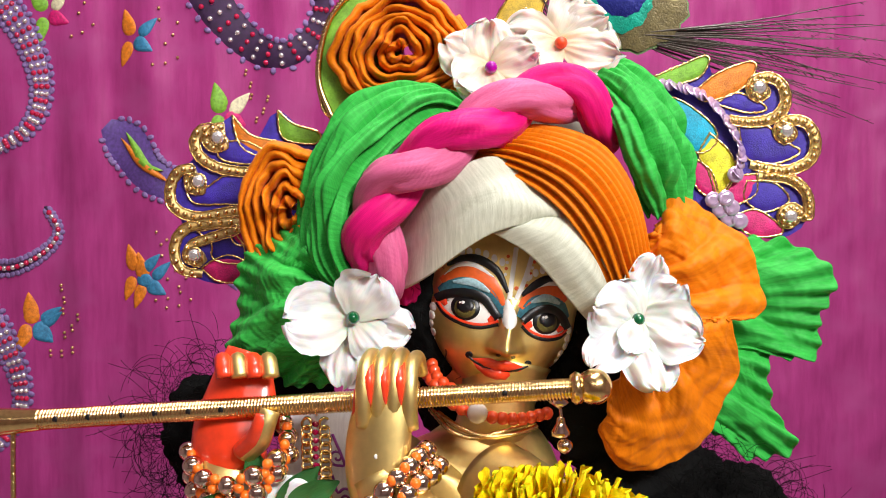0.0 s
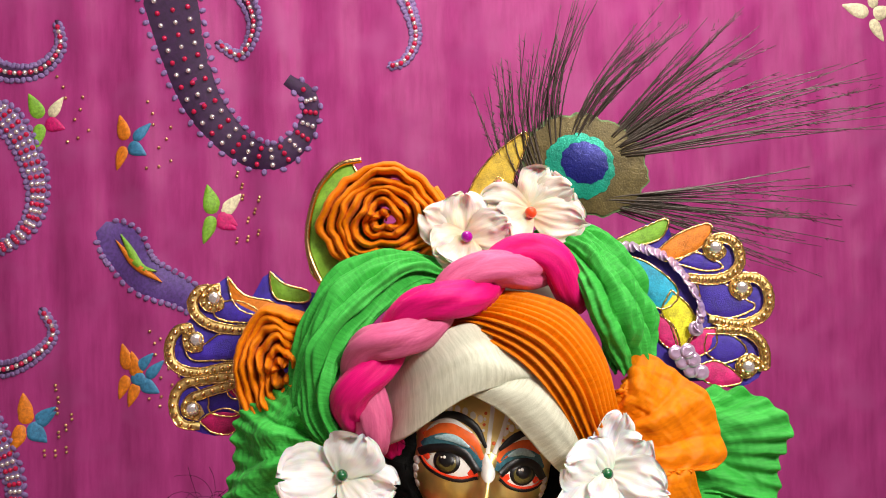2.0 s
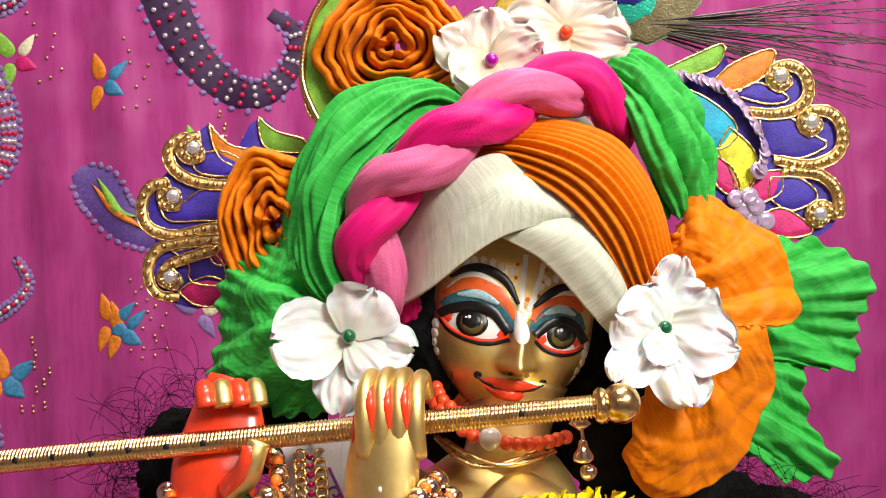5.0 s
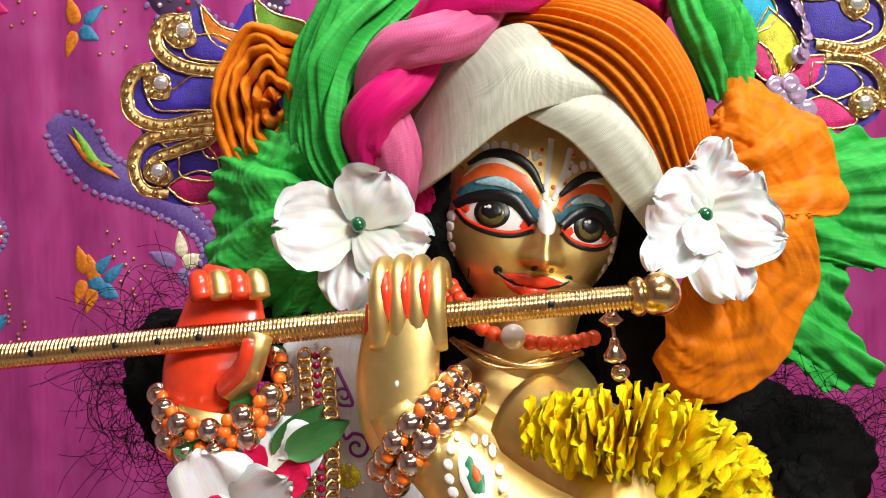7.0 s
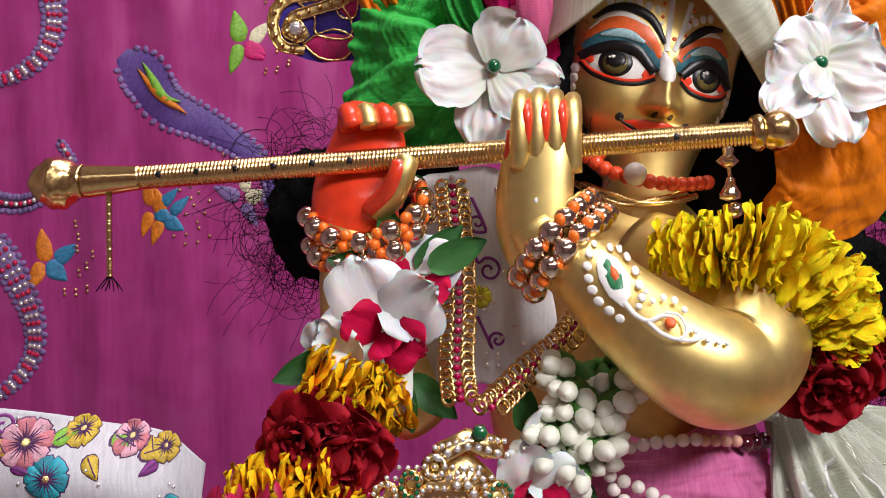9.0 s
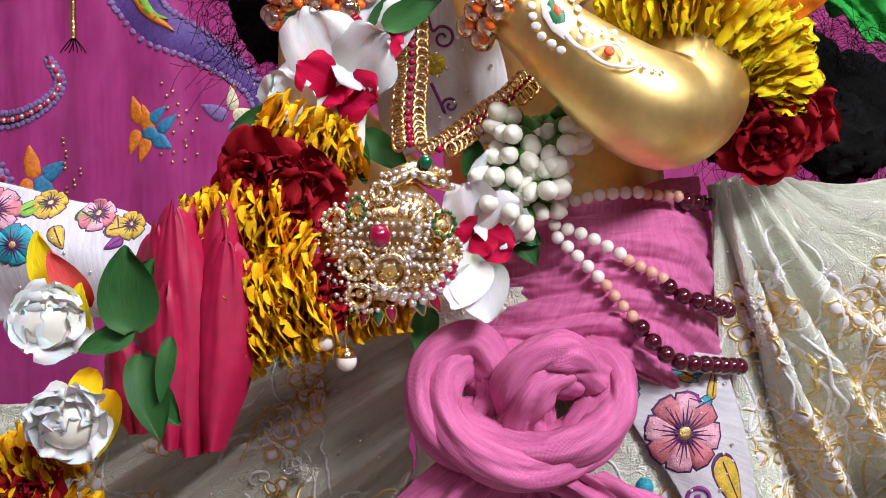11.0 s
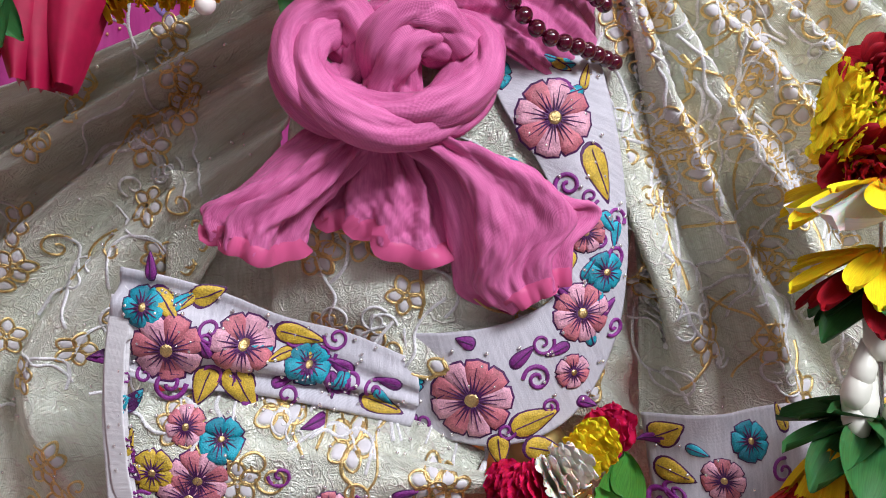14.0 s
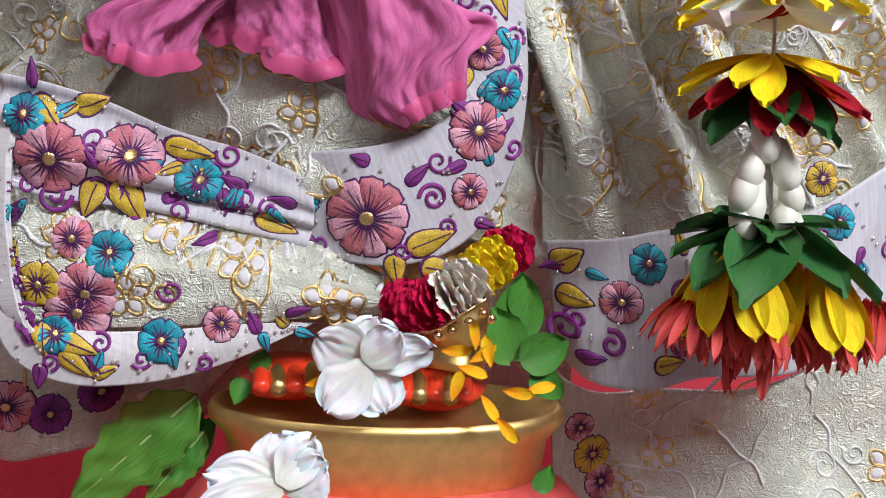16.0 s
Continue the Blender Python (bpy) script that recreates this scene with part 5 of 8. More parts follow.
hem_s = drape([[(-0.1273, 0.4708, 0.9829), (-0.1293, 0.4671, 0.9508), (-0.1268, 0.4634, 0.9186), (-0.12, 0.4612, 0.8954), (-0.0904, 0.4609, 0.8901), (-0.0607, 0.463, 0.8903), (-0.0281, 0.4661, 0.8928), (0.0004, 0.4741, 0.8926)], [(-0.1178, 0.4687, 0.9811), (-0.1191, 0.4632, 0.9517), (-0.1177, 0.4596, 0.922), (-0.1099, 0.4569, 0.8895), (-0.0874, 0.4575, 0.8814), (-0.0603, 0.4604, 0.8799), (-0.0325, 0.4637, 0.8846), (-0.002, 0.4731, 0.8923)], [(-0.1227, 0.472, 0.9864), (-0.1301, 0.4661, 0.9509), (-0.1288, 0.4622, 0.914), (-0.1222, 0.4595, 0.8812), (-0.0971, 0.4587, 0.8673), (-0.0605, 0.4618, 0.8683), (-0.0279, 0.4663, 0.8776), (0.0053, 0.4741, 0.8928)]], 110, 24, None)
part("hem", hem_s.bm(), "white_cloth", skirt, "white stitched cloth hem", solid=0.002)

sash = thing("sash", "rose pink silk sash knotted round the waist", "sash")
sash_s = drape([[(-0.0088, 0.5492, 1.1792), (0.0062, 0.5336, 1.1682), (0.0286, 0.5235, 1.1658), (0.0502, 0.5289, 1.1743), (0.0735, 0.549, 1.1757)], [(-0.0188, 0.547, 1.1382), (-0.0002, 0.5176, 1.1496), (0.0287, 0.5057, 1.1515), (0.0581, 0.5127, 1.1522), (0.08, 0.5426, 1.1487)], [(-0.0349, 0.5356, 1.1113), (-0.0107, 0.5027, 1.1143), (0.0282, 0.4962, 1.1231), (0.0606, 0.5059, 1.1181), (0.0855, 0.5355, 1.1085)], [(-0.056, 0.5299, 1.0979), (-0.0357, 0.5002, 1.1039), (-0.0064, 0.4923, 1.1053), (0.0384, 0.4918, 1.0964), (0.0894, 0.5285, 1.0714)], [(-0.0611, 0.5292, 1.0845), (-0.038, 0.4997, 1.0939), (-0.011, 0.4915, 1.0904), (0.0338, 0.4925, 1.0912), (0.0956, 0.5274, 1.05)]], 100, 110,
              swap(lambda u, v: 0.0048 * (np.abs(np.sin(u * 22 + 3 * np.sin(v * 2.6 + 0.5) + 1.5 * v)) ** 0.7 - 0.5) * (0.35 + 0.65 * u) + 0.0016 * rough_noise(u, v, 46, 14, 3) + 0.0008 * rough_noise(u, v, 130, 30, 6)))
part("wrap", sash_s.bm(), "pink_silk", sash, solid=0.0015)


def creased(fold):
    """Adds fine sharp creases to a fold."""
    return lambda u, v: fold(u, v) + 0.0022 * (np.abs(rough_noise(u, v, 26, 12, 91)) ** 0.7 - 0.3) + 0.0007 * rough_noise(u, v, 60, 40, 92)


def knotted(path, turns, swing, r, strands=3, phase=0.0):
    """A loop of the sash: loosely twisted creased folds side by side."""
    p = spline(path, 110)
    t, sd, bn = frames_along(p)
    for j in range(strands):
        ph = phase + 6.283 * j / strands
        line = [p[k] + swing * (sd[k] * math.cos(6.283 * turns * k / 110 + ph) + 0.8 * bn[k] * math.sin(6.283 * turns * k / 110 + ph)) for k in range(111)]
        bm = tube(line, lambda f: r * (1 + 0.10 * math.sin(f * 17 + j)), 110, 34, wave=lambda q, f: 0.06 - 0.22 * (1 - abs(math.sin(1.5 * q + f * 9 + j + 0.7 * math.sin(f * 8)))) ** 3 + 0.06 * math.sin(q * 5 - f * 12) + 0.04 * math.sin(q * 11 + f * 19) + 0.03 * math.sin(q * 17 - f * 8))
        part("knot_fold", bm, "pink_silk", sash, "twisted fold of the knot")


knotted([(-0.0271, 0.4885, 1.0905), (-0.0383, 0.491, 1.1011), (-0.0516, 0.4866, 1.0927), (-0.0513, 0.4777, 1.0769), (-0.0379, 0.4711, 1.0639), (-0.0143, 0.4678, 1.0583), (0.007, 0.4701, 1.0645), (0.0193, 0.4758, 1.0774), (0.0193, 0.4825, 1.091), (0.0094, 0.4878, 1.0963)], 1.0, 0.0060, 0.0079)
knotted([(-0.0158, 0.4832, 1.0669), (-0.0157, 0.4741, 1.083), (-0.0117, 0.4697, 1.0956), (-0.001, 0.4719, 1.0998), (0.0122, 0.4806, 1.0923)], 0.5, 0.0060, 0.0080, 3, 0.8)
knotted([(-0.042, 0.4971, 1.1016), (-0.0307, 0.4905, 1.0902), (-0.0293, 0.4857, 1.076), (-0.0426, 0.4822, 1.0665)], 0.4, 0.0048, 0.0068, 2)
tail_l = drape([[(-0.0458, 0.4827, 1.0576), (-0.036, 0.4746, 1.0559), (-0.0265, 0.4745, 1.0527), (-0.017, 0.4796, 1.0542)], [(-0.0763, 0.4844, 1.0311), (-0.056, 0.4693, 1.0307), (-0.0422, 0.4733, 1.0309), (-0.0309, 0.4817, 1.0379)], [(-0.0954, 0.4857, 1.0193), (-0.0721, 0.4705, 1.0159), (-0.056, 0.4744, 1.0136), (-0.0449, 0.4848, 1.0201)], [(-0.0894, 0.4861, 1.0073), (-0.0765, 0.4708, 1.0014), (-0.0626, 0.4735, 0.9967), (-0.0506, 0.4859, 1.0025)]], 70, 70, creased(pleats(3.4, 0.0042, 7, 0.7)))
part("tail", tail_l.bm(), "pink_silk", sash, "loose hemmed end of the sash", solid=0.0014)
tail_m = drape([[(-0.0337, 0.4824, 1.051), (-0.024, 0.4774, 1.0504), (-0.0145, 0.4773, 1.0484), (-0.0046, 0.4821, 1.045)], [(-0.0431, 0.4914, 1.0319), (-0.0235, 0.4815, 1.0334), (-0.0065, 0.4783, 1.0295), (0.011, 0.484, 1.0248)], [(-0.0466, 0.4947, 1.019), (-0.0303, 0.4856, 1.0169), (-0.0082, 0.4782, 1.01), (0.0164, 0.4823, 1.0104)], [(-0.0454, 0.4965, 1.0151), (-0.0253, 0.4874, 1.0132), (-0.0005, 0.4766, 0.9983), (0.0216, 0.482, 1.0057)]], 70, 60, creased(pleats(4.0, 0.0044, 17, 0.7)))
part("tail", tail_m.bm(), "pink_silk", sash, "loose hemmed end of the sash", solid=0.0014)
tail_r = drape([[(-0.0146, 0.4724, 1.051), (-0.0032, 0.4665, 1.054), (0.0086, 0.4675, 1.0533), (0.0187, 0.4743, 1.0499)], [(0.0028, 0.4787, 1.0371), (0.0231, 0.4636, 1.0366), (0.0419, 0.4648, 1.0397), (0.0588, 0.4763, 1.0298)], [(0.0142, 0.482, 1.0054), (0.0295, 0.4661, 1.0082), (0.0504, 0.4657, 1.0186), (0.0773, 0.481, 1.0239)], [(0.0192, 0.4859, 0.9849), (0.0331, 0.4694, 0.9933), (0.0516, 0.4679, 1.0039), (0.0651, 0.4773, 1.0103)], [(0.0409, 0.4866, 0.9778), (0.0445, 0.4688, 0.9828), (0.0551, 0.4691, 0.9892), (0.0649, 0.4774, 0.993)]], 80, 90, creased(pleats(3.4, 0.0042, 27, 0.7)))
part("tail", tail_r.bm(), "pink_silk", sash, "loose hemmed end of the sash", solid=0.0014)

for q in (tail_l, tail_m, tail_r):
    last = q.g[-4]
    part("hem", strip(q, [(w[0], w[2]) for w in last[::7]], 0.0085, 0.0008, 40), "rose_silk", sash, "stitched paler hem")

# ---------- pedestal ----------
base = thing("pedestal", "oval brass pedestal on a painted pink lotus", "pedestal")
bc = np.array((0.0396, 0.4967, 0.8459))
part("plinth", turned([(0.001, -0.033), (0.072, -0.033), (0.074, -0.030), (0.076, -0.012), (0.0835, -0.004), (0.0840, 0.0), (0.082, 0.0035), (0.079, 0.0035), (0.075, 0.0015), (0.001, 0.0015)], 72, None, 0, 1.0, 0.44, tuple(bc)), "brass", base)
part("lotus", turned([(0.001, -0.075), (0.098, -0.075), (0.104, -0.066), (0.102, -0.048), (0.090, -0.036), (0.078, -0.031), (0.001, -0.031)], 72, None, 0, 0.96, 0.50, tuple(bc)), "lotus_paint", base, "coral pink painted lotus base")



# ---------- embroidery on cloth ----------
def emb_flower(surf, parent, c, r, n, color, rim="plum", heart="gilt_thread", spin=0.0, h=0.0010, squash=1.0):
    bm = bmesh.new()
    for k in range(n):
        a = spin + 360 * k / n
        wide = 2 * r * math.sin(math.pi / n) * 0.90
        o = []
        for q in range(14):
            f = q / 14 * 6.283
            x = r * (0.58 - 0.42 * math.cos(f)) * (1 - 0.10 * (math.cos(f - math.pi) > 0.9))
            z = wide * 0.5 * math.sin(f) * (0.45 + 0.62 * x / r)
            ca, sa = math.cos(radians(a)), math.sin(radians(a))
            o.append((c[0] + x * ca - z * sa, c[1] + (x * sa + z * ca) * squash))
        cc = np.mean(o, 0)
        patch(surf, [tuple(cc + (np.array(p) - cc) * 1.14) for p in o], h * 0.5, bm, 1)
        patch(surf, o, h, bm, 3 if k % 2 else 0, floor=0.0003)
        for da, reach in ((0, 0.74), (-100 / n, 0.55), (100 / n, 0.55)):
            ca, sa = math.cos(radians(a + da)), math.sin(radians(a + da)) * squash
            strip(surf, [(c[0] + r * 0.14 * ca, c[1] + r * 0.14 * sa), (c[0] + r * reach * ca, c[1] + r * reach * sa)], lambda f: 0.0008 * (1.25 - f), 0.0002, 4, bm, 1, h + 0.0004)
    patch(surf, arc2(c, r * 0.17, 0, 330, 11, sz=squash), h * 0.8, bm, 2, floor=h)
    return part("embroidered_flower", bm, [color, rim, heart, {"emb_rose": "emb_pink", "emb_pink": "emb_rose", "teal": "emb_teal"}.get(color, color)], parent)


def emb_leaf(surf, parent, c, length, width, turn_, color="emb_gold", rim="plum", h=0.0009):
    bm = bmesh.new()
    o = drop2(c, length, width, turn_)
    cc = np.mean(o, 0)
    patch(surf, [tuple(cc + (np.array(p) - cc) * 1.15) for p in o], h * 0.5, bm, 1)
    patch(surf, o, h, bm, 0, floor=0.0003)
    ct, st_ = math.cos(radians(turn_)), math.sin(radians(turn_))
    strip(surf, [(c[0] + length * f * ct, c[1] + length * f * st_) for f in (0.08, 0.5, 0.9)], 0.0006, 0.0002, 8, bm, 1, h + 0.0004)
    return part("embroidered_leaf", bm, [color, rim], parent)


def emb_scroll(surf, parent, c, r, a0, turns, color="emb_purple", width=0.0018, tail=None, name="embroidered_scroll", h=0.0009):
    pts = []
    n = 14
    for k in range(n + 1):
        f = k / n
        a = radians(a0 + 360 * turns * f)
        rr = r * (0.18 + 0.82 * f)
        pts.append((c[0] + rr * math.cos(a), c[1] + rr * math.sin(a)))
    if tail:
        pts.append(tail)
    return part(name, strip(surf, pts, lambda f: width * (0.8 + 0.2 * f), h, 34), color, parent)


def gilt_outline(surf, parent, c, r, n, spin, color="gilt_thread", width=0.0012):
    bm = bmesh.new()
    for k in range(n):
        o = drop2((c[0] + 0.15 * r * math.cos(radians(spin + 360 * k / n)), c[1] + 0.15 * r * math.sin(radians(spin + 360 * k / n))), r, r * 0.85, spin + 360 * k / n, 12, tip=0.6)
        strip(surf, o + [o[0]], width, 0.0007, 18, bm, 0)
        patch(surf, [tuple(np.mean(o, 0) + (np.array(p) - np.mean(o, 0)) * 0.7) for p in o], 0.0006, bm, 1)
    return part("gilt_outline_flower", bm, [color, "white_cloth"], parent)


def cord_work(surf, parent, seed, flowers, cords, scrolls, u0=0.03, u1=0.97, v0=0.05, v1=0.95):
    """Gilt-edged flowers, couched white cords and small scrolls strewn over a brocade."""
    r = random.Random(seed)
    nv, nu = surf.g.shape[:2]

    def spot():
        q = surf.g[int(r.uniform(v0, v1) * (nv - 1)), int(r.uniform(u0, u1) * (nu - 1))]
        return (q[0], q[2])
    for k in range(flowers):
        gilt_outline(surf, parent, spot(), r.uniform(0.007, 0.010), 5, r.uniform(0, 72))
    for k in range(scrolls):
        c = spot()
        emb_scroll(surf, parent, c, r.uniform(0.005, 0.009), r.uniform(0, 360), r.choice((-1, 1)) * r.uniform(1.0, 1.5), r.choice(("emb_white", "emb_white", "gilt_thread")), 0.0013, None, "couched_scroll", 0.0008)
    for k in range(cords):
        c = spot()
        a = r.uniform(50, 130)
        pts, q, step = [c], np.array(c), r.uniform(0.006, 0.011)
        for m in range(5):
            q = q + step * np.array((math.cos(radians(a)), math.sin(radians(a))))
            a += r.uniform(-55, 55)
            pts.append(tuple(q))
        part("couched_cord", strip(surf, pts, r.uniform(0.0011, 0.0019), 0.0008, 24), r.choice(("emb_white", "emb_white", "emb_white", "emb_white", "gilt_thread")), parent)


# curtain embroidery
def paisley(points, width, fill, rows, parent, edge="lilac"):
    """A long curved paisley: padded body, toothed rim and rows of stones along it."""
    p = spline(points, 60)
    t = np.gradient(p, axis=0)
    t /= np.linalg.norm(t, axis=1, keepdims=True)
    side = np.stack([-t[:, 1], t[:, 0]], 1)

    def w(f):
        return width * (0.20 + 0.80 * (1 - f) ** 1.1) * math.sin(min(1.0, (f + 0.04) * 5) * 1.57)
    bm = bmesh.new()
    strip(curtain_s, points, lambda f: w(f) * 1.0, 0.004, 60, bm, 0)
    for k in range(2, 60):
        for s in (-1, 1):
            if k % 2 == 0:
                c = p[k] + side[k] * s * w(k / 60) * 0.56
                patch(curtain_s, arc2(c, 0.0078, 0, 320, 8, sx=0.75, turn=47 * k), 0.004, bm, 1)
    body = part("embroidered_paisley", bm, [fill, edge], parent)
    gem = bmesh.new()
    for row in rows:
        for k in range(3, 58, 2):
            c = p[k] + side[k] * row * w(k / 60) * 0.5
            if w(k / 60) > width * 0.25 or row == 0:
                b = curtain_s.on(c[0], c[1], 0.004)
                ball(tuple(b), 0.0058, gem, 1 if (k // 2 + int(row * 10)) % 2 == 0 else 0, 8, 5)
    part("stone", gem, ["diamond", "red_stone"], body)


def sprig(c, r, turn_, colors, parent):
    """A little flower spray: two or three leaves, a bloom of two colours and gilt tendrils."""
    for k, (a, d, ln, wd, col) in enumerate(((95, 0.12, 0.95, 0.6, colors[0]), (215, 0.12, 0.9, 0.5, colors[1]), (320, 0.1, 0.75, 0.6, colors[2]), (10, 0.3, 0.85, 0.45, colors[3]))):
        q = (c[0] + r * d * math.cos(radians(a + turn_)), c[1] + r * d * math.sin(radians(a + turn_)))
        bm = patch(curtain_s, drop2(q, r * ln, r * wd, a + turn_ + (k % 2) * 25), 0.003)
        part("embroidered_petal", bm, col, parent)
    bm = bmesh.new()
    for k in range(9):
        a = radians(turn_ - 60 + 14 * k)
        d = r * (1.15 + 0.25 * (k % 3))
        b = curtain_s.on(c[0] + d * math.cos(a), c[1] + d * math.sin(a), 0.002)
        ball(tuple(b), 0.0035, bm, 0, 6, 4)
    part("gilt_beading", bm, "gilt_thread", parent)


paisley([(-0.590, 2.160), (-0.553, 2.070), (-0.514, 1.905), (-0.469, 1.788), (-0.394, 1.705), (-0.324, 1.683), (-0.265, 1.732), (-0.250, 1.808), (-0.298, 1.847)], 0.135, "aubergine", (-0.6, 0, 0.6), curtain, "lilac")
paisley([(-0.483, 2.067), (-0.400, 2.042), (-0.365, 1.969), (-0.396, 1.904), (-0.449, 1.929)], 0.04, "aubergine", (0,), curtain, "lilac")
paisley([(-0.972, 1.954), (-0.914, 1.881), (-0.831, 1.871), (-0.777, 1.921), (-0.782, 1.981)], 0.045, "aubergine", (0,), curtain, "lilac")
paisley([(-0.077, 2.085), (-0.036, 1.989), (-0.025, 1.929), (-0.050, 1.881), (-0.086, 1.870)], 0.03, "lilac", (0,), curtain, "lilac")
paisley([(-1.003, 1.264), (-0.908, 1.245), (-0.837, 1.273), (-0.799, 1.320), (-0.824, 1.374)], 0.035, "aubergine", (0,), curtain, "lilac")
paisley([(-0.914, 1.810), (-0.856, 1.725), (-0.827, 1.630), (-0.846, 1.547), (-0.906, 1.500), (-0.977, 1.489)], 0.06, "lilac", (-0.6, 0, 0.6), curtain, "lilac")
paisley([(-0.694, 1.542), (-0.648, 1.500), (-0.606, 1.441), (-0.524, 1.400), (-0.437, 1.343), (-0.400, 1.292), (-0.407, 1.236)], 0.100, "periwinkle", (), curtain, "lilac")
paisley([(-0.988, 1.202), (-0.923, 1.111), (-0.885, 1.019), (-0.887, 0.939), (-0.940, 0.870), (-1.021, 0.836)], 0.06, "lilac", (-0.6, 0, 0.6), curtain, "lilac")
for pp, cc in (([(-0.662, 1.514), (-0.621, 1.466), (-0.563, 1.423)], "emb_orange"), ([(-0.650, 1.526), (-0.610, 1.460), (-0.574, 1.447)], "emb_green")):
    part("embroidered_petal", strip(curtain_s, pp, lambda f: 0.02 * math.sin(f * 3.1), 0.006, 10, floor=0.004), cc, curtain)
GREEN_S = ("emb_green", "emb_green", "emb_magenta", "emb_cream")
BLUE_S = ("emb_orange", "emb_orange", "emb_blue", "emb_blue")
for c, a, cols in (([(-0.814, 1.767)][0], 20, GREEN_S), ([(-0.636, 1.716)][0], 10, BLUE_S), ([(-0.454, 1.558)][0], 10, GREEN_S), ([(-0.636, 1.234)][0], 10, BLUE_S), ([(-0.856, 1.132)][0], 0, BLUE_S), ([(-0.855, 1.122)][0], 0, BLUE_S), ([(-0.452, 1.566)][0], 10, GREEN_S),
                   ([(0.941, 1.963)][0], 60, ("emb_cream", "emb_cream", "emb_cream", "emb_cream")), ([(-0.456, 1.252)][0], 60, ("lilac", "lilac", "emb_cream", "emb_cream")), ([(-0.615, 1.218)][0], 10, BLUE_S)):
    sprig(c, 0.060, a, cols, curtain)

# ---------- crown wings ----------
def wing(name_label, corner_rows):
    w = thing("crown_wing", name_label, "headdress ornament", group="crown wings")
    return w, drape(corner_rows, 40, 40, None)


def scroll(w, surf, path, label="gold beaded scroll"):
    sc = part("scroll", strip(surf, path, lambda f: 0.0060 * (0.5 + 0.5 * math.sin(0.3 + 2.2 * f)), 0.0016, 46, floor=0.0012), "gilt_thread", w, label)
    q = spline(path, 46)
    t = np.gradient(q, axis=0)
    t /= np.linalg.norm(t, axis=1, keepdims=True)
    side = np.stack([-t[:, 1], t[:, 0]], 1)
    for s in (-1, 1):
        edge = [tuple(q[k] + side[k] * s * 0.0031 * (0.5 + 0.5 * math.sin(0.3 + 2.2 * k / 46))) for k in range(0, 47, 3)]
        pts = [tuple(surf.on(*e, 0.0026)) for e in edge]
        part("gold_cord", tube(pts, 0.0006, 60, 6, wave=lambda a, f: 0.3 * math.sin(f * 260 + a)), "gold", sc)
    first = None
    for k in range(4, 46, 2):
        b = surf.on(*q[k], 0.0040)
        if first is None:
            first = part("bead", ball((0, 0, 0), 0.0017, None, 0, 8, 6), "gold", sc)
            first.location = b
        else:
            clone(first, Matrix.Translation(b), sc)


def gem(w, surf, c, r=0.0042):
    b = surf.on(*c, 0.004)
    g = part("gem", turned([(0.0, 0.0), (r, 0.0), (r * 0.95, r * 0.25), (r * 0.55, r * 0.55), (0.0005, r * 0.56)], 8), "diamond", w, "clear cut stone", smooth=False)
    g.matrix_basis = spun(b, (0, -1, 0))
    s = part("setting", tube([tuple(np.array(b) + np.array((r * 1.1 * math.cos(a), 0.0, r * 1.1 * math.sin(a)))) for a in np.linspace(0, 6.283, 13)], 0.0007, 24, 6), "gold", w)


def field(w, surf, outline, color, name="satin_field", cord=True, h=0.0012):
    o = [tuple(q) for q in spline(outline + [outline[0]], 26)[:-1]]
    f = part(name, patch(surf, o, h, floor=0.0010), color, w)
    if cord:
        pts = [tuple(surf.on(*e, 0.0018)) for e in o + [o[0]]]
        part("gold_cord", tube(pts, 0.0007, 60, 6, wave=lambda a, f: 0.3 * math.sin(f * 260 + a)), "gold", f)


def backing(w, surf, outline):
    o = [tuple(q) for q in spline(outline + [outline[0]], 50)[:-1]]
    part("backing", patch(surf, o, 0.0010), "violet", w)


wl, wl_s = wing("satin crown wing with gold beaded scrolls and violet fields", [[(-0.1824, 0.6413, 1.4659), (-0.1243, 0.6413, 1.4659), (-0.0628, 0.6413, 1.4659)], [(-0.1824, 0.6379, 1.4011), (-0.1243, 0.6379, 1.4011), (-0.0628, 0.6379, 1.4011)], [(-0.1824, 0.6345, 1.3363), (-0.1243, 0.6345, 1.3363), (-0.0628, 0.6345, 1.3363)]])
backing(wl, wl_s, [(-0.1271, 1.4478), (-0.1141, 1.4318), (-0.1004, 1.4506), (-0.0833, 1.4369), (-0.0628, 1.4284), (-0.0628, 1.3534), (-0.1243, 1.3465), (-0.1414, 1.3465), (-0.1619, 1.3568), (-0.1626, 1.3738), (-0.1568, 1.3841), (-0.1660, 1.3977), (-0.1636, 1.4148), (-0.1499, 1.4199), (-0.1499, 1.4352), (-0.1363, 1.4414)])
field(wl, wl_s, [(-0.1363, 1.4301), (-0.1209, 1.4318), (-0.1072, 1.4250), (-0.1072, 1.4182), (-0.1243, 1.4182), (-0.1346, 1.4216)], "violet")
field(wl, wl_s, [(-0.1551, 1.4028), (-0.1414, 1.4045), (-0.1312, 1.4107), (-0.1072, 1.4107), (-0.1072, 1.3943), (-0.1312, 1.3936), (-0.1499, 1.3943)], "violet")
field(wl, wl_s, [(-0.1482, 1.3772), (-0.1312, 1.3789), (-0.1209, 1.3704), (-0.1209, 1.3585), (-0.1380, 1.3602), (-0.1397, 1.3704)], "violet")
field(wl, wl_s, [(-0.1271, 1.4472), (-0.1158, 1.4352), (-0.0970, 1.4301), (-0.1021, 1.4216), (-0.1175, 1.4250), (-0.1243, 1.4335)], "emb_orange", "satin_leaf")
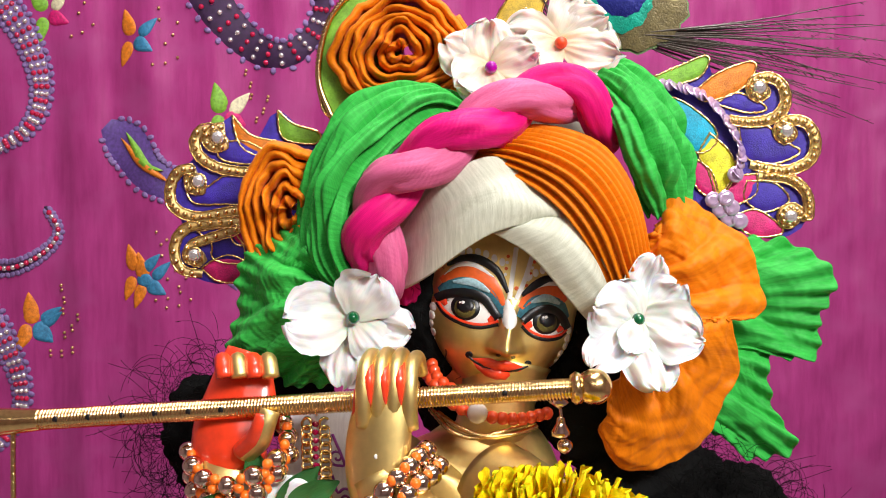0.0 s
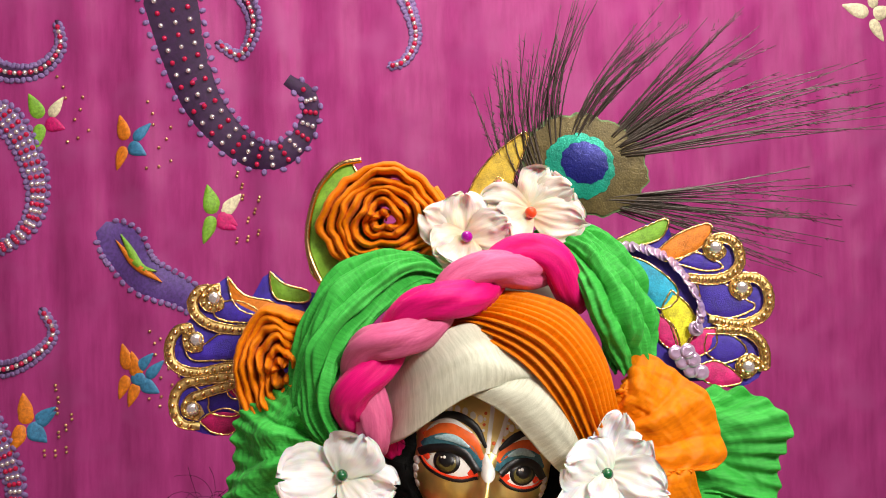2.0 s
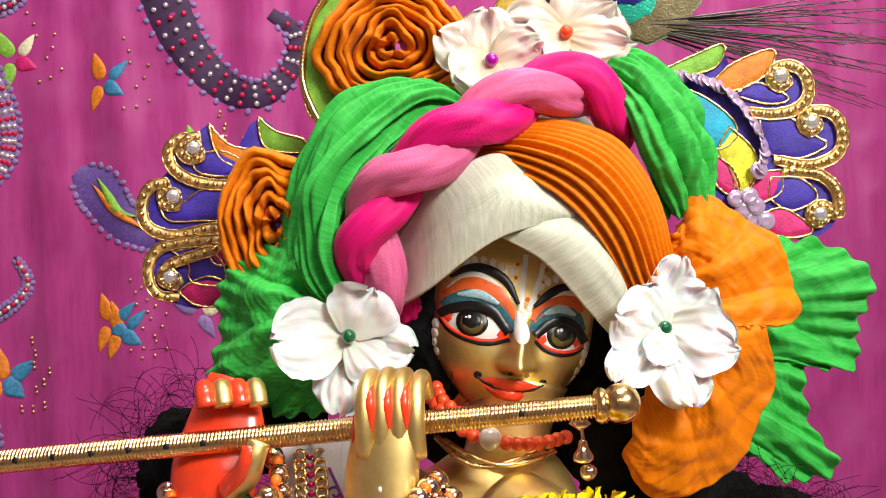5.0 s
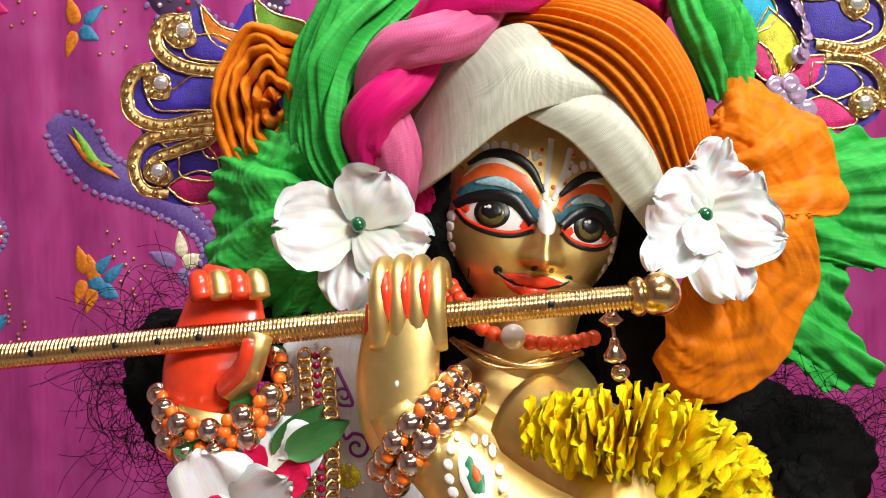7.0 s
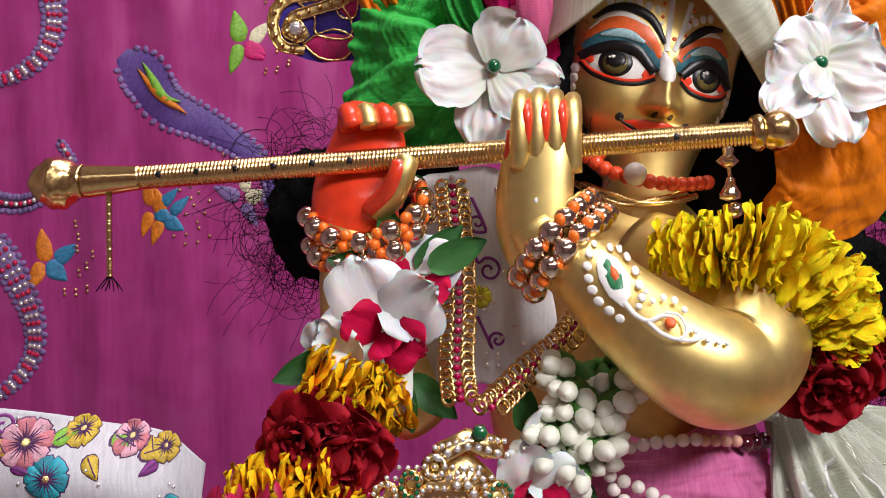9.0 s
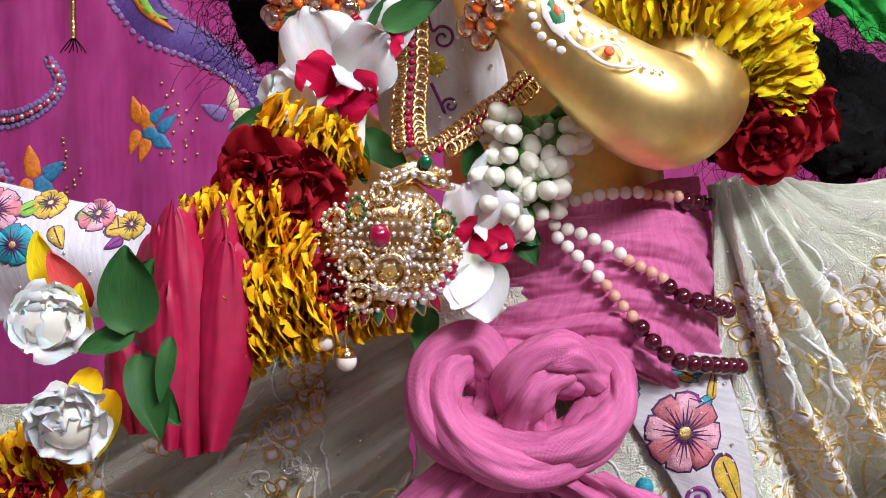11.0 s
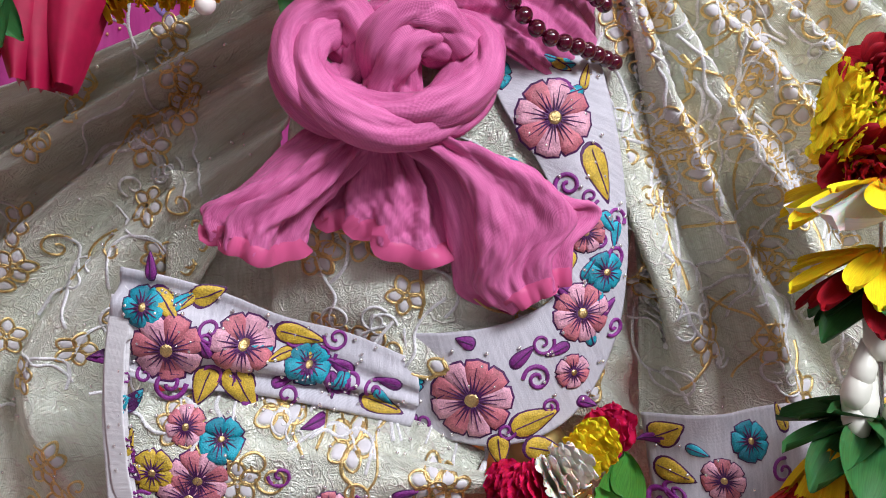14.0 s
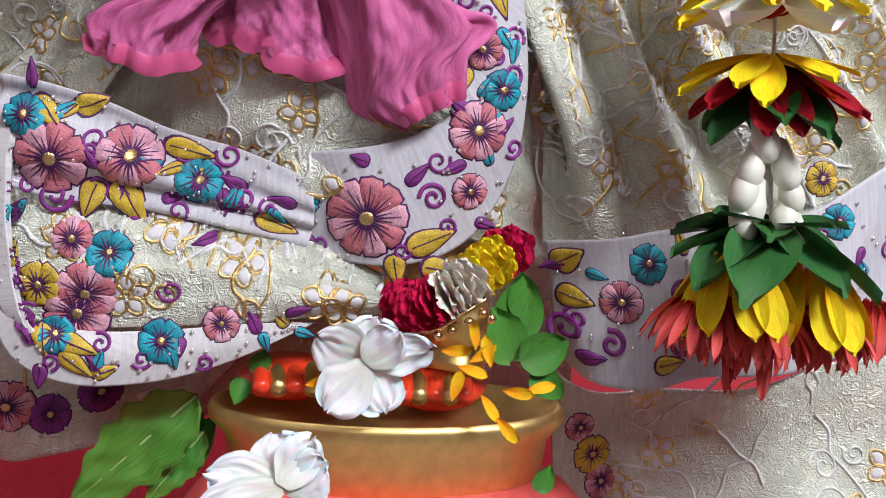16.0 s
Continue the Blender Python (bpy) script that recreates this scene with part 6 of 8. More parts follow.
field(wl, wl_s, [(-0.0997, 1.4502), (-0.0902, 1.4420), (-0.0748, 1.4369), (-0.0765, 1.4301), (-0.0936, 1.4318), (-0.0987, 1.4386)], "emb_green", "satin_leaf")
field(wl, wl_s, [(-0.1455, 1.3551), (-0.1380, 1.3602), (-0.1277, 1.3629), (-0.1175, 1.3568), (-0.1243, 1.3472), (-0.1363, 1.3476)], "emb_magenta", "satin_petal")
field(wl, wl_s, [(-0.1305, 1.3841), (-0.1175, 1.3847), (-0.1175, 1.3704), (-0.1260, 1.3704)], "emb_magenta", "satin_petal")
scroll(wl, wl_s, [(-0.1339, 1.4352), (-0.1305, 1.4301), (-0.1363, 1.4267), (-0.1428, 1.4318), (-0.1397, 1.4379), (-0.1312, 1.4393), (-0.1475, 1.4369), (-0.1482, 1.4250), (-0.1380, 1.4165), (-0.1209, 1.4130), (-0.1038, 1.4148)])
scroll(wl, wl_s, [(-0.1455, 1.4086), (-0.1441, 1.4028), (-0.1499, 1.4011), (-0.1544, 1.4072), (-0.1499, 1.4141), (-0.1592, 1.4130), (-0.1643, 1.4028), (-0.1612, 1.3909), (-0.1465, 1.3858), (-0.1277, 1.3892), (-0.1107, 1.3892)])
scroll(wl, wl_s, [(-0.1475, 1.3653), (-0.1441, 1.3602), (-0.1499, 1.3578), (-0.1551, 1.3636), (-0.1499, 1.3697), (-0.1175, 1.3813), (-0.1380, 1.3824), (-0.1551, 1.3789), (-0.1619, 1.3670), (-0.1568, 1.3540), (-0.1448, 1.3517)])
for c in [(-0.1353, 1.4335), (-0.1469, 1.4072), (-0.1493, 1.3629)]:
    gem(wl, wl_s, c)

wr, wr_s = wing("satin crown wing with gold beaded scrolls, sequins and bright petals", [[(0.0704, 0.6138, 1.4955), (0.1519, 0.6138, 1.4955), (0.2334, 0.6138, 1.4955)], [(0.0704, 0.6099, 1.4206), (0.1519, 0.6099, 1.4206), (0.2334, 0.6099, 1.4206)], [(0.0704, 0.6065, 1.3555), (0.1519, 0.6065, 1.3555), (0.2334, 0.6065, 1.3555)]])
backing(wr, wr_s, [(0.1095, 1.4629), (0.1258, 1.4701), (0.1519, 1.4798), (0.1503, 1.4662), (0.1790, 1.4766), (0.1780, 1.4662), (0.1969, 1.4629), (0.1982, 1.4483), (0.2041, 1.4427), (0.2148, 1.4336), (0.2132, 1.4173), (0.2008, 1.4108), (0.2106, 1.3978), (0.2080, 1.3815), (0.1910, 1.3734), (0.1747, 1.3783), (0.1487, 1.3815), (0.1291, 1.4141)])
field(wr, wr_s, [(0.1568, 1.4515), (0.1682, 1.4580), (0.1813, 1.4531), (0.1861, 1.4483), (0.1747, 1.4466)], "violet")
field(wr, wr_s, [(0.1698, 1.4385), (0.1845, 1.4395), (0.1992, 1.4287), (0.2057, 1.4238), (0.1910, 1.4173), (0.1747, 1.4206)], "violet")
field(wr, wr_s, [(0.1747, 1.4076), (0.1910, 1.4059), (0.1992, 1.3962), (0.1878, 1.3897), (0.1796, 1.3913), (0.1731, 1.3978)], "violet")
field(wr, wr_s, [(0.1193, 1.4662), (0.1356, 1.4733), (0.1526, 1.4792), (0.1487, 1.4678), (0.1356, 1.4629), (0.1242, 1.4613)], "emb_green", "satin_leaf")
field(wr, wr_s, [(0.1438, 1.4580), (0.1584, 1.4694), (0.1790, 1.4759), (0.1764, 1.4645), (0.1650, 1.4564), (0.1503, 1.4531)], "emb_orange", "satin_leaf")
field(wr, wr_s, [(0.1242, 1.4580), (0.1405, 1.4515), (0.1558, 1.4385), (0.1568, 1.4287), (0.1470, 1.4232), (0.1372, 1.4320)], "sky", "satin_drop")
field(wr, wr_s, [(0.1535, 1.4352), (0.1650, 1.4238), (0.1682, 1.4108), (0.1584, 1.3978), (0.1519, 1.4141), (0.1470, 1.4222)], "emb_yellow", "satin_drop")
field(wr, wr_s, [(0.1447, 1.4206), (0.1545, 1.4125), (0.1578, 1.3994), (0.1503, 1.3994), (0.1438, 1.4076)], "emb_magenta", "satin_petal")
field(wr, wr_s, [(0.1806, 1.4115), (0.1796, 1.3994), (0.1650, 1.3929), (0.1610, 1.3994), (0.1682, 1.4092)], "emb_magenta", "satin_petal")
field(wr, wr_s, [(0.1682, 1.3880), (0.1813, 1.3906), (0.1959, 1.3789), (0.1845, 1.3750), (0.1731, 1.3783)], "emb_magenta", "satin_petal")
scroll(wr, wr_s, [(0.1829, 1.4629), (0.1861, 1.4580), (0.1806, 1.4548), (0.1764, 1.4603), (0.1813, 1.4662), (0.1927, 1.4645), (0.1969, 1.4531), (0.1910, 1.4440), (0.1780, 1.4408), (0.1617, 1.4427)])
scroll(wr, wr_s, [(0.1982, 1.4395), (0.2015, 1.4343), (0.1969, 1.4304), (0.1920, 1.4352), (0.1969, 1.4418), (0.2090, 1.4401), (0.2139, 1.4304), (0.2106, 1.4190), (0.1959, 1.4131), (0.1764, 1.4167)])
scroll(wr, wr_s, [(0.2008, 1.3897), (0.2024, 1.3841), (0.1969, 1.3825), (0.1943, 1.3880), (0.2008, 1.3919), (0.2090, 1.3864), (0.2090, 1.3994), (0.1992, 1.4082), (0.1813, 1.4102)])
for c in [(0.1813, 1.4606), (0.1969, 1.4356), (0.1992, 1.3867)]:
    gem(wr, wr_s, c)
path = spline([(0.1161, 1.4629), (0.1324, 1.4613), (0.1503, 1.4548), (0.1633, 1.4401), (0.1708, 1.4238), (0.1682, 1.4108)], 26)
seq = None
for k in range(27):
    b = wr_s.on(*path[k], 0.0045)
    m = Matrix.Translation(b) @ turn(70 + 20 * math.sin(k * 2.1), 25 * math.sin(k * 1.3), 40)
    if seq is None:
        seq = part("sequin", turned([(0.0012, 0), (0.0036, 0.0003), (0.0036, 0.0006), (0.0012, 0.0003)], 10), "sequin", wr, "lilac cupped sequin")
        seq.matrix_basis = m
    else:
        clone(seq, m, wr)
for c in [(0.1545, 1.3962), (0.1617, 1.3972), (0.1584, 1.3906), (0.1650, 1.3919), (0.1633, 1.3854), (0.1698, 1.3841), (0.1672, 1.4108)]:
    clone(seq, Matrix.Translation(wr_s.on(*c, 0.005)) @ turn(85, 0, 0) @ Matrix.Scale(1.35, 4), wr)

plume = thing("crown_plume", "gilt-edged yellow satin plume on the crown", "headdress ornament", group="crown plumes")
pl_s = drape([[(-0.0804, 0.6203, 1.5431), (0.0051, 0.6203, 1.5419), (0.0909, 0.6202, 1.5406)], [(-0.0808, 0.6173, 1.4859), (0.0042, 0.6173, 1.4846), (0.0895, 0.6172, 1.4833)], [(-0.0812, 0.6147, 1.4364), (0.0035, 0.6147, 1.435), (0.0883, 0.6146, 1.4336)]], 30, 30, None)
field(plume, pl_s, [(0.0238, 1.4861), (0.0349, 1.5091), (0.0494, 1.5250), (0.0675, 1.5355), (0.0599, 1.5123), (0.0468, 1.4839)], "emb_gold", "satin_leaf")
field(plume, pl_s, [(0.0361, 1.4840), (0.0436, 1.5017), (0.0490, 1.5070), (0.0541, 1.4944), (0.0503, 1.4820)], "emb_rose", "satin_leaf", h=0.002)
plume2 = thing("crown_plume", "gilt-edged green satin plume behind a rosette", "headdress ornament", group="crown plumes")
field(plume2, pl_s, [(-0.0450, 1.5193), (-0.0611, 1.5070), (-0.0709, 1.4822), (-0.0722, 1.4609), (-0.0653, 1.4432), (-0.0389, 1.4357), (-0.0242, 1.4779)], "emb_green", "satin_leaf")
pth = [tuple(pl_s.on(*e, 0.003)) for e in [(-0.0379, 1.5192), (-0.0522, 1.5158), (-0.0647, 1.5017), (-0.0709, 1.4822), (-0.0718, 1.4645), (-0.0670, 1.4503), (-0.0635, 1.4431)]]
part("gold_cord", tube(pth, 0.0018, 90, 8, wave=lambda a, f: 0.35 * math.sin(f * 300 + a)), "gold", plume2)

# ---------- peacock feather ----------
feather = thing("peacock_feather", "peacock feather with a blue-green eye tucked in the turban", "feather")
fe = np.array((0.1031, 0.6177, 1.5145))
part("quill", tube([(0.0547, 0.6097, 1.4554), (0.0638, 0.6098, 1.4763), (0.0804, 0.6138, 1.4938), tuple(fe)], lambda f: 0.0012 - 0.0007 * f, 20, 8), "quill", feather)


def ellipse_pad(c, rx, rz, tilt_, h, y, seed=0):
    bm = bmesh.new()
    uvl = bm.loops.layers.uv.verify()
    n = 60
    ring = []
    for k in range(n):
        a = 6.283 * k / n
        j = 1 + 0.03 * math.sin(11 * a + seed) + 0.02 * math.sin(23 * a)
        x, z = rx * j * math.cos(a), rz * j * math.sin(a)
        ct, sx = math.cos(tilt_), math.sin(tilt_)
        ring.append(bm.verts.new((c[0] + x * ct - z * sx, y + 0.001, c[2] + x * sx + z * ct)))
    mid = bm.verts.new((c[0], y - h, c[2]))
    for k in range(n):
        bm.faces.new((ring[k], ring[(k + 1) % n], mid))
    return bm


for nm, rx, rz, dx, dz, mt, lift in (("outer_ring", 0.0405, 0.0315, 0, 0, "eye_gold", 0.0), ("bronze_ring", 0.0388, 0.0300, 0.0005, 0, "eye_bronze", 0.0012), ("green_ring", 0.0222, 0.0205, -0.004, -0.001, "eye_green", 0.0024), ("blue_heart", 0.0150, 0.0130, -0.001, 0.001, "eye_blue", 0.0036)):
    part(nm, ellipse_pad(fe + np.array((dx, 0, dz)), rx, rz, -0.35, 0.001, fe[1] - lift), mt, feather)
rnd = random.Random(8)
barb_bm, fuzz = bmesh.new(), bmesh.new()
axis = radians(40)
for k in range(200):
    f = k / 199
    a = radians(-14 + 128 * f + rnd.uniform(-2, 2))
    d0 = 0.018 + 0.004 * rnd.random()
    s0 = fe + np.array((math.cos(a) * d0 * 1.25, rnd.uniform(-0.001, 0.003), math.sin(a) * d0))
    if f > 0.55:
        g = (f - 0.55) / 0.45
        s0 = fe + np.array((-0.010 - 0.022 * g, rnd.uniform(-0.001, 0.003), 0.010 - 0.042 * g))
    if f < 0.22:
        s0 = fe + np.array((0.004 - 0.02 * (0.22 - f), rnd.uniform(0, 0.003), -0.022))
    ln = (0.070 + 0.030 * math.sin(f * 3.1 + 0.5)) * rnd.uniform(0.72, 1.15) * (1.6 if f < 0.35 else 1.05) + (0.02 if f > 0.6 else 0)
    a2 = a + (radians(10) if f > 0.7 else radians(-7))
    bend = radians(rnd.uniform(-10, 6) - (16 if f > 0.6 else 2))
    p1 = s0 + ln * 0.5 * np.array((math.cos(a2), rnd.uniform(-0.05, 0.05), math.sin(a2)))
    p2 = p1 + ln * 0.5 * np.array((math.cos(a2 + bend), rnd.uniform(-0.08, 0.08), math.sin(a2 + bend)))
    if rnd.random() < 0.85:
        tube([tuple(s0), tuple(p1), tuple(p2)], lambda q: 0.00048 * (1.15 - q) + 0.0001, 12, 4, barb_bm)
    for m in range(20):
        q = rnd.uniform(0.05, 0.98)
        o = s0 + (p1 - s0) * min(1, q * 2) + (p2 - p1) * max(0, q * 2 - 1)
        da = a2 + rnd.choice((-1, 1)) * 0.5
        tip = fuzz.verts.new(o + 0.0042 * np.array((math.cos(da), 0.2, math.sin(da))))
        foot = [fuzz.verts.new(o + 0.00022 * np.array(v)) for v in ((1, 0, 0.6), (-1, 0, 0.3), (0, 1, -1))]
        for i in range(3):
            fuzz.faces.new((foot[i], foot[(i + 1) % 3], tip))
tagged(part("barb", barb_bm, "barb", feather, "long dark bronze barbs"), kind="stuff")
tagged(part("barbule", fuzz, "barb", feather), kind="stuff")

# ---------- flowers ----------
PETALS = {}


def petal_mesh(key, *args, **kw):
    if key not in PETALS:
        me = bpy.data.meshes.new("petal")
        bm = petal_bm(*args, **kw)
        bm.to_mesh(me)
        bm.free()
        PETALS[key] = me
    return PETALS[key]


def put_petal(me, material, m, parent, solid=0.0, name="petal"):
    key = (me.name, material)
    if key not in PETALS:
        c = me.copy()
        c.materials.clear()
        c.materials.append(M[material])
        PETALS[key] = c
    o = new(name, PETALS[key])
    o.parent, o.matrix_basis = parent, m
    return o


def crumpled_petal(length, width, seed, ruffle=0.16, n=18, cup=0.0):
    """A thin soft petal along +y: broad, with a torn wavy rim, a few creases and edges that roll up or down."""
    bm = bmesh.new()
    uvl = bm.loops.layers.uv.verify()
    o = 7.3 * seed
    rows_ = []
    for j in range(n + 1):
        v = 1 - (1 - j / n) ** 1.5
        w = width * (0.30 + 0.70 * math.sin(min(1.0, v / 0.58) * 1.5708) ** 0.9) * (1.0 if v < 0.58 else math.sqrt(max(0.0, 1 - ((v - 0.58) / 0.423) ** 2)) ** 0.75)
        row = []
        for i in range(n + 1):
            u = i / n * 2 - 1
            side = 1 + 0.16 * noise.noise(Vector((o, 3.2 * v, 2.0 * (u > 0)))) + 0.05 * noise.noise(Vector((o, 11 * v, 5.0 * (u > 0))))
            reach = 1 + v * (0.13 * noise.noise(Vector((2.2 * u, o, 1.0))) + 0.05 * noise.noise(Vector((8 * u, o, 4.0))))
            roll_ = 0.9 * abs(u) ** 3 * noise.noise(Vector((2.5 * v + o, 3.0 * (u > 0), 0.0)))
            crease = noise.noise(Vector((1.7 * u + o, 1.5 * v, o))) + 0.45 * noise.noise(Vector((5.0 * u, 2.6 * v + o, 2.0))) + 0.28 * v * noise.noise(Vector((9.0 * u + o, 6.0 * v, 3.0))) - 0.35 * abs(noise.noise(Vector((3.0 * u + o, 1.2 * v, 6.0))))
            row.append(bm.verts.new((u * w / 2 * side, v * length * reach, ruffle * length * v * (crease + roll_) + 0.10 * length * v - cup * width * u * u)))
        rows_.append(row)
    for j in range(n):
        for i in range(n):
            f = bm.faces.new((rows_[j][i], rows_[j][i + 1], rows_[j + 1][i + 1], rows_[j + 1][i]))
            f.smooth = True
            for lo, (a, b) in zip(f.loops, ((i, j), (i + 1, j), (i + 1, j + 1), (i, j + 1))):
                lo[uvl].uv = (a / n, b / n)
    return bm


def big_flower(label, center, petals, bead, facing=(0, -1, 0.1), material="white_petal", group="white flowers", seed=0, lift=0.25):
    """A large soft blossom: wide wavy petals given by angle, length and width, with a bead at its heart."""
    fl_ = thing("white_flower", label, "flower", group=group)
    m = spun(center, facing)
    for k, (a, ln, wd) in enumerate(petals):
        me = bpy.data.meshes.new("petal")
        bm = crumpled_petal(ln, wd, seed * 10 + k, lift, 24)
        bm.to_mesh(me)
        bm.free()
        put_petal(me, material, m @ turn(0, 0, a - 90) @ pose(0, 0, 0.0014 * k, 2 + 7 * (k % 3), 7 * (-1) ** k, 0), fl_)
    if bead:
        b = part("bead", ball((0, 0, 0), 0.0036, None, 0, 14, 10), bead, fl_, "round glass bead")
        b.matrix_basis = m @ pose(0, 0, 0.008)
    return fl_


big_flower("white blossom with a green bead pinned to the turban", (-0.0476, 0.5633, 1.3337), ((262, 0.037, 0.030), (345, 0.032, 0.026), (184, 0.036, 0.038), (310, 0.030, 0.026), (62, 0.026, 0.036)), "emerald", seed=1)
big_flower("white blossom with a green bead pinned beside the ear", (0.1015, 0.5533, 1.3339), ((74, 0.035, 0.024), (38, 0.030, 0.028), (344, 0.036, 0.032), (286, 0.038, 0.030), (227, 0.036, 0.026), (162, 0.027, 0.032), (120, 0.022, 0.024), (250, 0.018, 0.018)), "emerald", seed=2)
big_flower("cream blossom with a purple bead on the turban top", (0.0265, 0.5924, 1.4687), ((150, 0.030, 0.030), (90, 0.028, 0.030), (20, 0.028, 0.028), (205, 0.022, 0.03), (250, 0.018, 0.03)), "violet_bead", material="cream_petal", seed=3)
big_flower("cream blossom with a red bead on the turban top", (0.0654, 0.5972, 1.4828), ((65, 0.030, 0.032), (25, 0.030, 0.032), (350, 0.034, 0.028), (170, 0.032, 0.032), (210, 0.022, 0.03)), "coral", material="cream_petal", seed=4)


pages = []
for q in range(4):
    page = bpy.data.meshes.new("petal")
    bm = crumpled_petal(1.0, 1.0, 70 + q, 0.20, 9)
    bm.to_mesh(page)
    bm.free()
    pages.append(page)


def ring_of(parent, m, key, n, tilt_, material, size, rise=0.0, jitter=8, seed=0):
    r = random.Random(seed)
    for k in range(n):
        put_petal(key, material, m @ pose(0, 0, rise) @ turn(0, 0, 360 * k / n + r.uniform(-jitter, jitter)) @ turn(tilt_ + r.uniform(-jitter, jitter)) @ Matrix.Scale(size * r.uniform(0.85, 1.15), 4), parent)


def bloom(parent, name, label, center, facing, size, kind, seed=0):
    """One blossom of a garland: petals in rings under one part."""
    b = new(name)
    b.parent = parent
    tagged(b, label)
    m = spun(center, facing)
    if kind in ("marigold", "yellow"):
        # folded petals threaded side by side like pages
        mt = "marigold_petal" if kind == "marigold" else "yellow_petal"
        r = random.Random(seed)
        lean = Vector((1.0, 0.1, 0.5 * math.sin(seed * 1.7))).normalized()
        for layer in range(12):
            for j in range(6):
                a = 6.283 * j / 6 + 0.55 * layer + r.uniform(-0.3, 0.3)
                z = (lean + 0.14 * Vector((r.uniform(-1, 1), r.uniform(-1, 1), r.uniform(-1, 1)))).normalized()
                y = Vector((0.0, -math.sin(a), math.cos(a)))
                y = (y - z * y.dot(z)).normalized()
                p = Matrix((y.cross(z), y, z)).transposed().to_4x4()
                p.translation = Vector(center) + lean * size * 0.13 * (layer - 5.5)
                put_petal(r.choice(pages), mt, p @ turn(0, r.uniform(-14, 14), 0) @ Matrix.Scale(size * r.uniform(0.58, 0.82), 4), b)
    elif kind == "rose":
        me = pages[seed % 4]
        for ring, (n, t, s) in enumerate(((6, 22, 1.0), (5, 48, 0.9), (5, 66, 0.8), (4, 80, 0.62))):
            ring_of(b, m, me, n, t, "red_petal", size * s, 0.02 * size * ring, 12, seed + ring)
    elif kind == "white_rose":
        me = pages[seed % 4]
        core = part("heart", ball(m @ Vector((0, 0, size * 0.45)), size * 0.5, None, 0, 16, 12), "bud_white", b)
        for ring, (n, t, s) in enumerate(((5, 50, 1.0), (5, 68, 0.95), (4, 82, 0.85))):
            ring_of(b, m, me, n, t, "white_petal", size * s, 0, 8, seed + ring)
    elif kind == "orchid":
        me = pages[(seed + 1) % 4]
        for a, s, mt, t in ((20, 1.0, "white_petal", 18), (100, 0.8, "white_petal", 10), (175, 1.05, "white_petal", 14), (250, 0.7, "rose_petal", 28), (310, 0.95, "white_petal", 20), (60, 0.6, "rose_petal", 40), (215, 0.5, "rose_petal", 50)):
            put_petal(me, mt, m @ turn(0, 0, a) @ turn(t) @ Matrix.Scale(size * s, 4), b)
    return b


def leaf(parent, base_, facing, angle, length, width=0.5, material="leaf", tilt_=15):
    me = petal_mesh(("leaf", round(width, 1)), 1.0, width, 0.18, -0.15, 0.04, 0.75, 6, 10, 7, 0.1)
    return put_petal(me, material, spun(base_, facing) @ turn(0, 0, angle - 90) @ turn(tilt_) @ Matrix.Scale(length, 4), parent, name="leaf")


# yellow garland round the upper arm
gy = thing("yellow_garland", "garland of threaded yellow petals round the upper arm", "garland")
line = spline([(0.0218, 0.5150, 1.2516), (0.0392, 0.5020, 1.2510), (0.0567, 0.4950, 1.2515), (0.0732, 0.4940, 1.2460), (0.0885, 0.4970, 1.2345), (0.0960, 0.5030, 1.2210), (0.0955, 0.5080, 1.2080)], 34)
t_, s_, b_ = frames_along(line)
rnd = random.Random(5)
for k in range(35):
    f = k / 34
    reach = 0.0105 + 0.0090 * math.sin(min(1.0, 0.12 + f * 1.9) * 1.57) - 0.0045 * max(0, f - 0.75) / 0.25
    for j in range(6):
        a = 6.283 * j / 6 + rnd.uniform(-0.35, 0.35) + k * 0.5
        d = s_[k] * math.cos(a) + b_[k] * math.sin(a)
        z = Vector(t_[k] + 0.16 * np.array((rnd.uniform(-1, 1), rnd.uniform(-1, 1), rnd.uniform(-1, 1)))).normalized()
        y = Vector(d)
        y = (y - z * y.dot(z)).normalized()
        x = y.cross(z)
        m = Matrix((x, y, z)).transposed().to_4x4()
        m.translation = Vector(line[k])
        put_petal(rnd.choice(pages), "yellow_petal", m @ turn(0, rnd.uniform(-14, 14), 0) @ Matrix.Scale(reach * rnd.uniform(0.82, 1.15), 4), gy)
gr = thing("red_garland", "bundle of dark red rose petals below the yellow garland", "garland")
for k, c in enumerate([(0.0865, 0.5126, 1.2062), (0.1, 0.5153, 1.202), (0.0915, 0.512, 1.1964), (0.1069, 0.5206, 1.2074), (0.0844, 0.5202, 1.1987)]):
    bloom(gr, "rose", "dark red rose petals", c, (0.2 * (k - 2), -1, -0.3), 0.022, "rose", 30 + k)

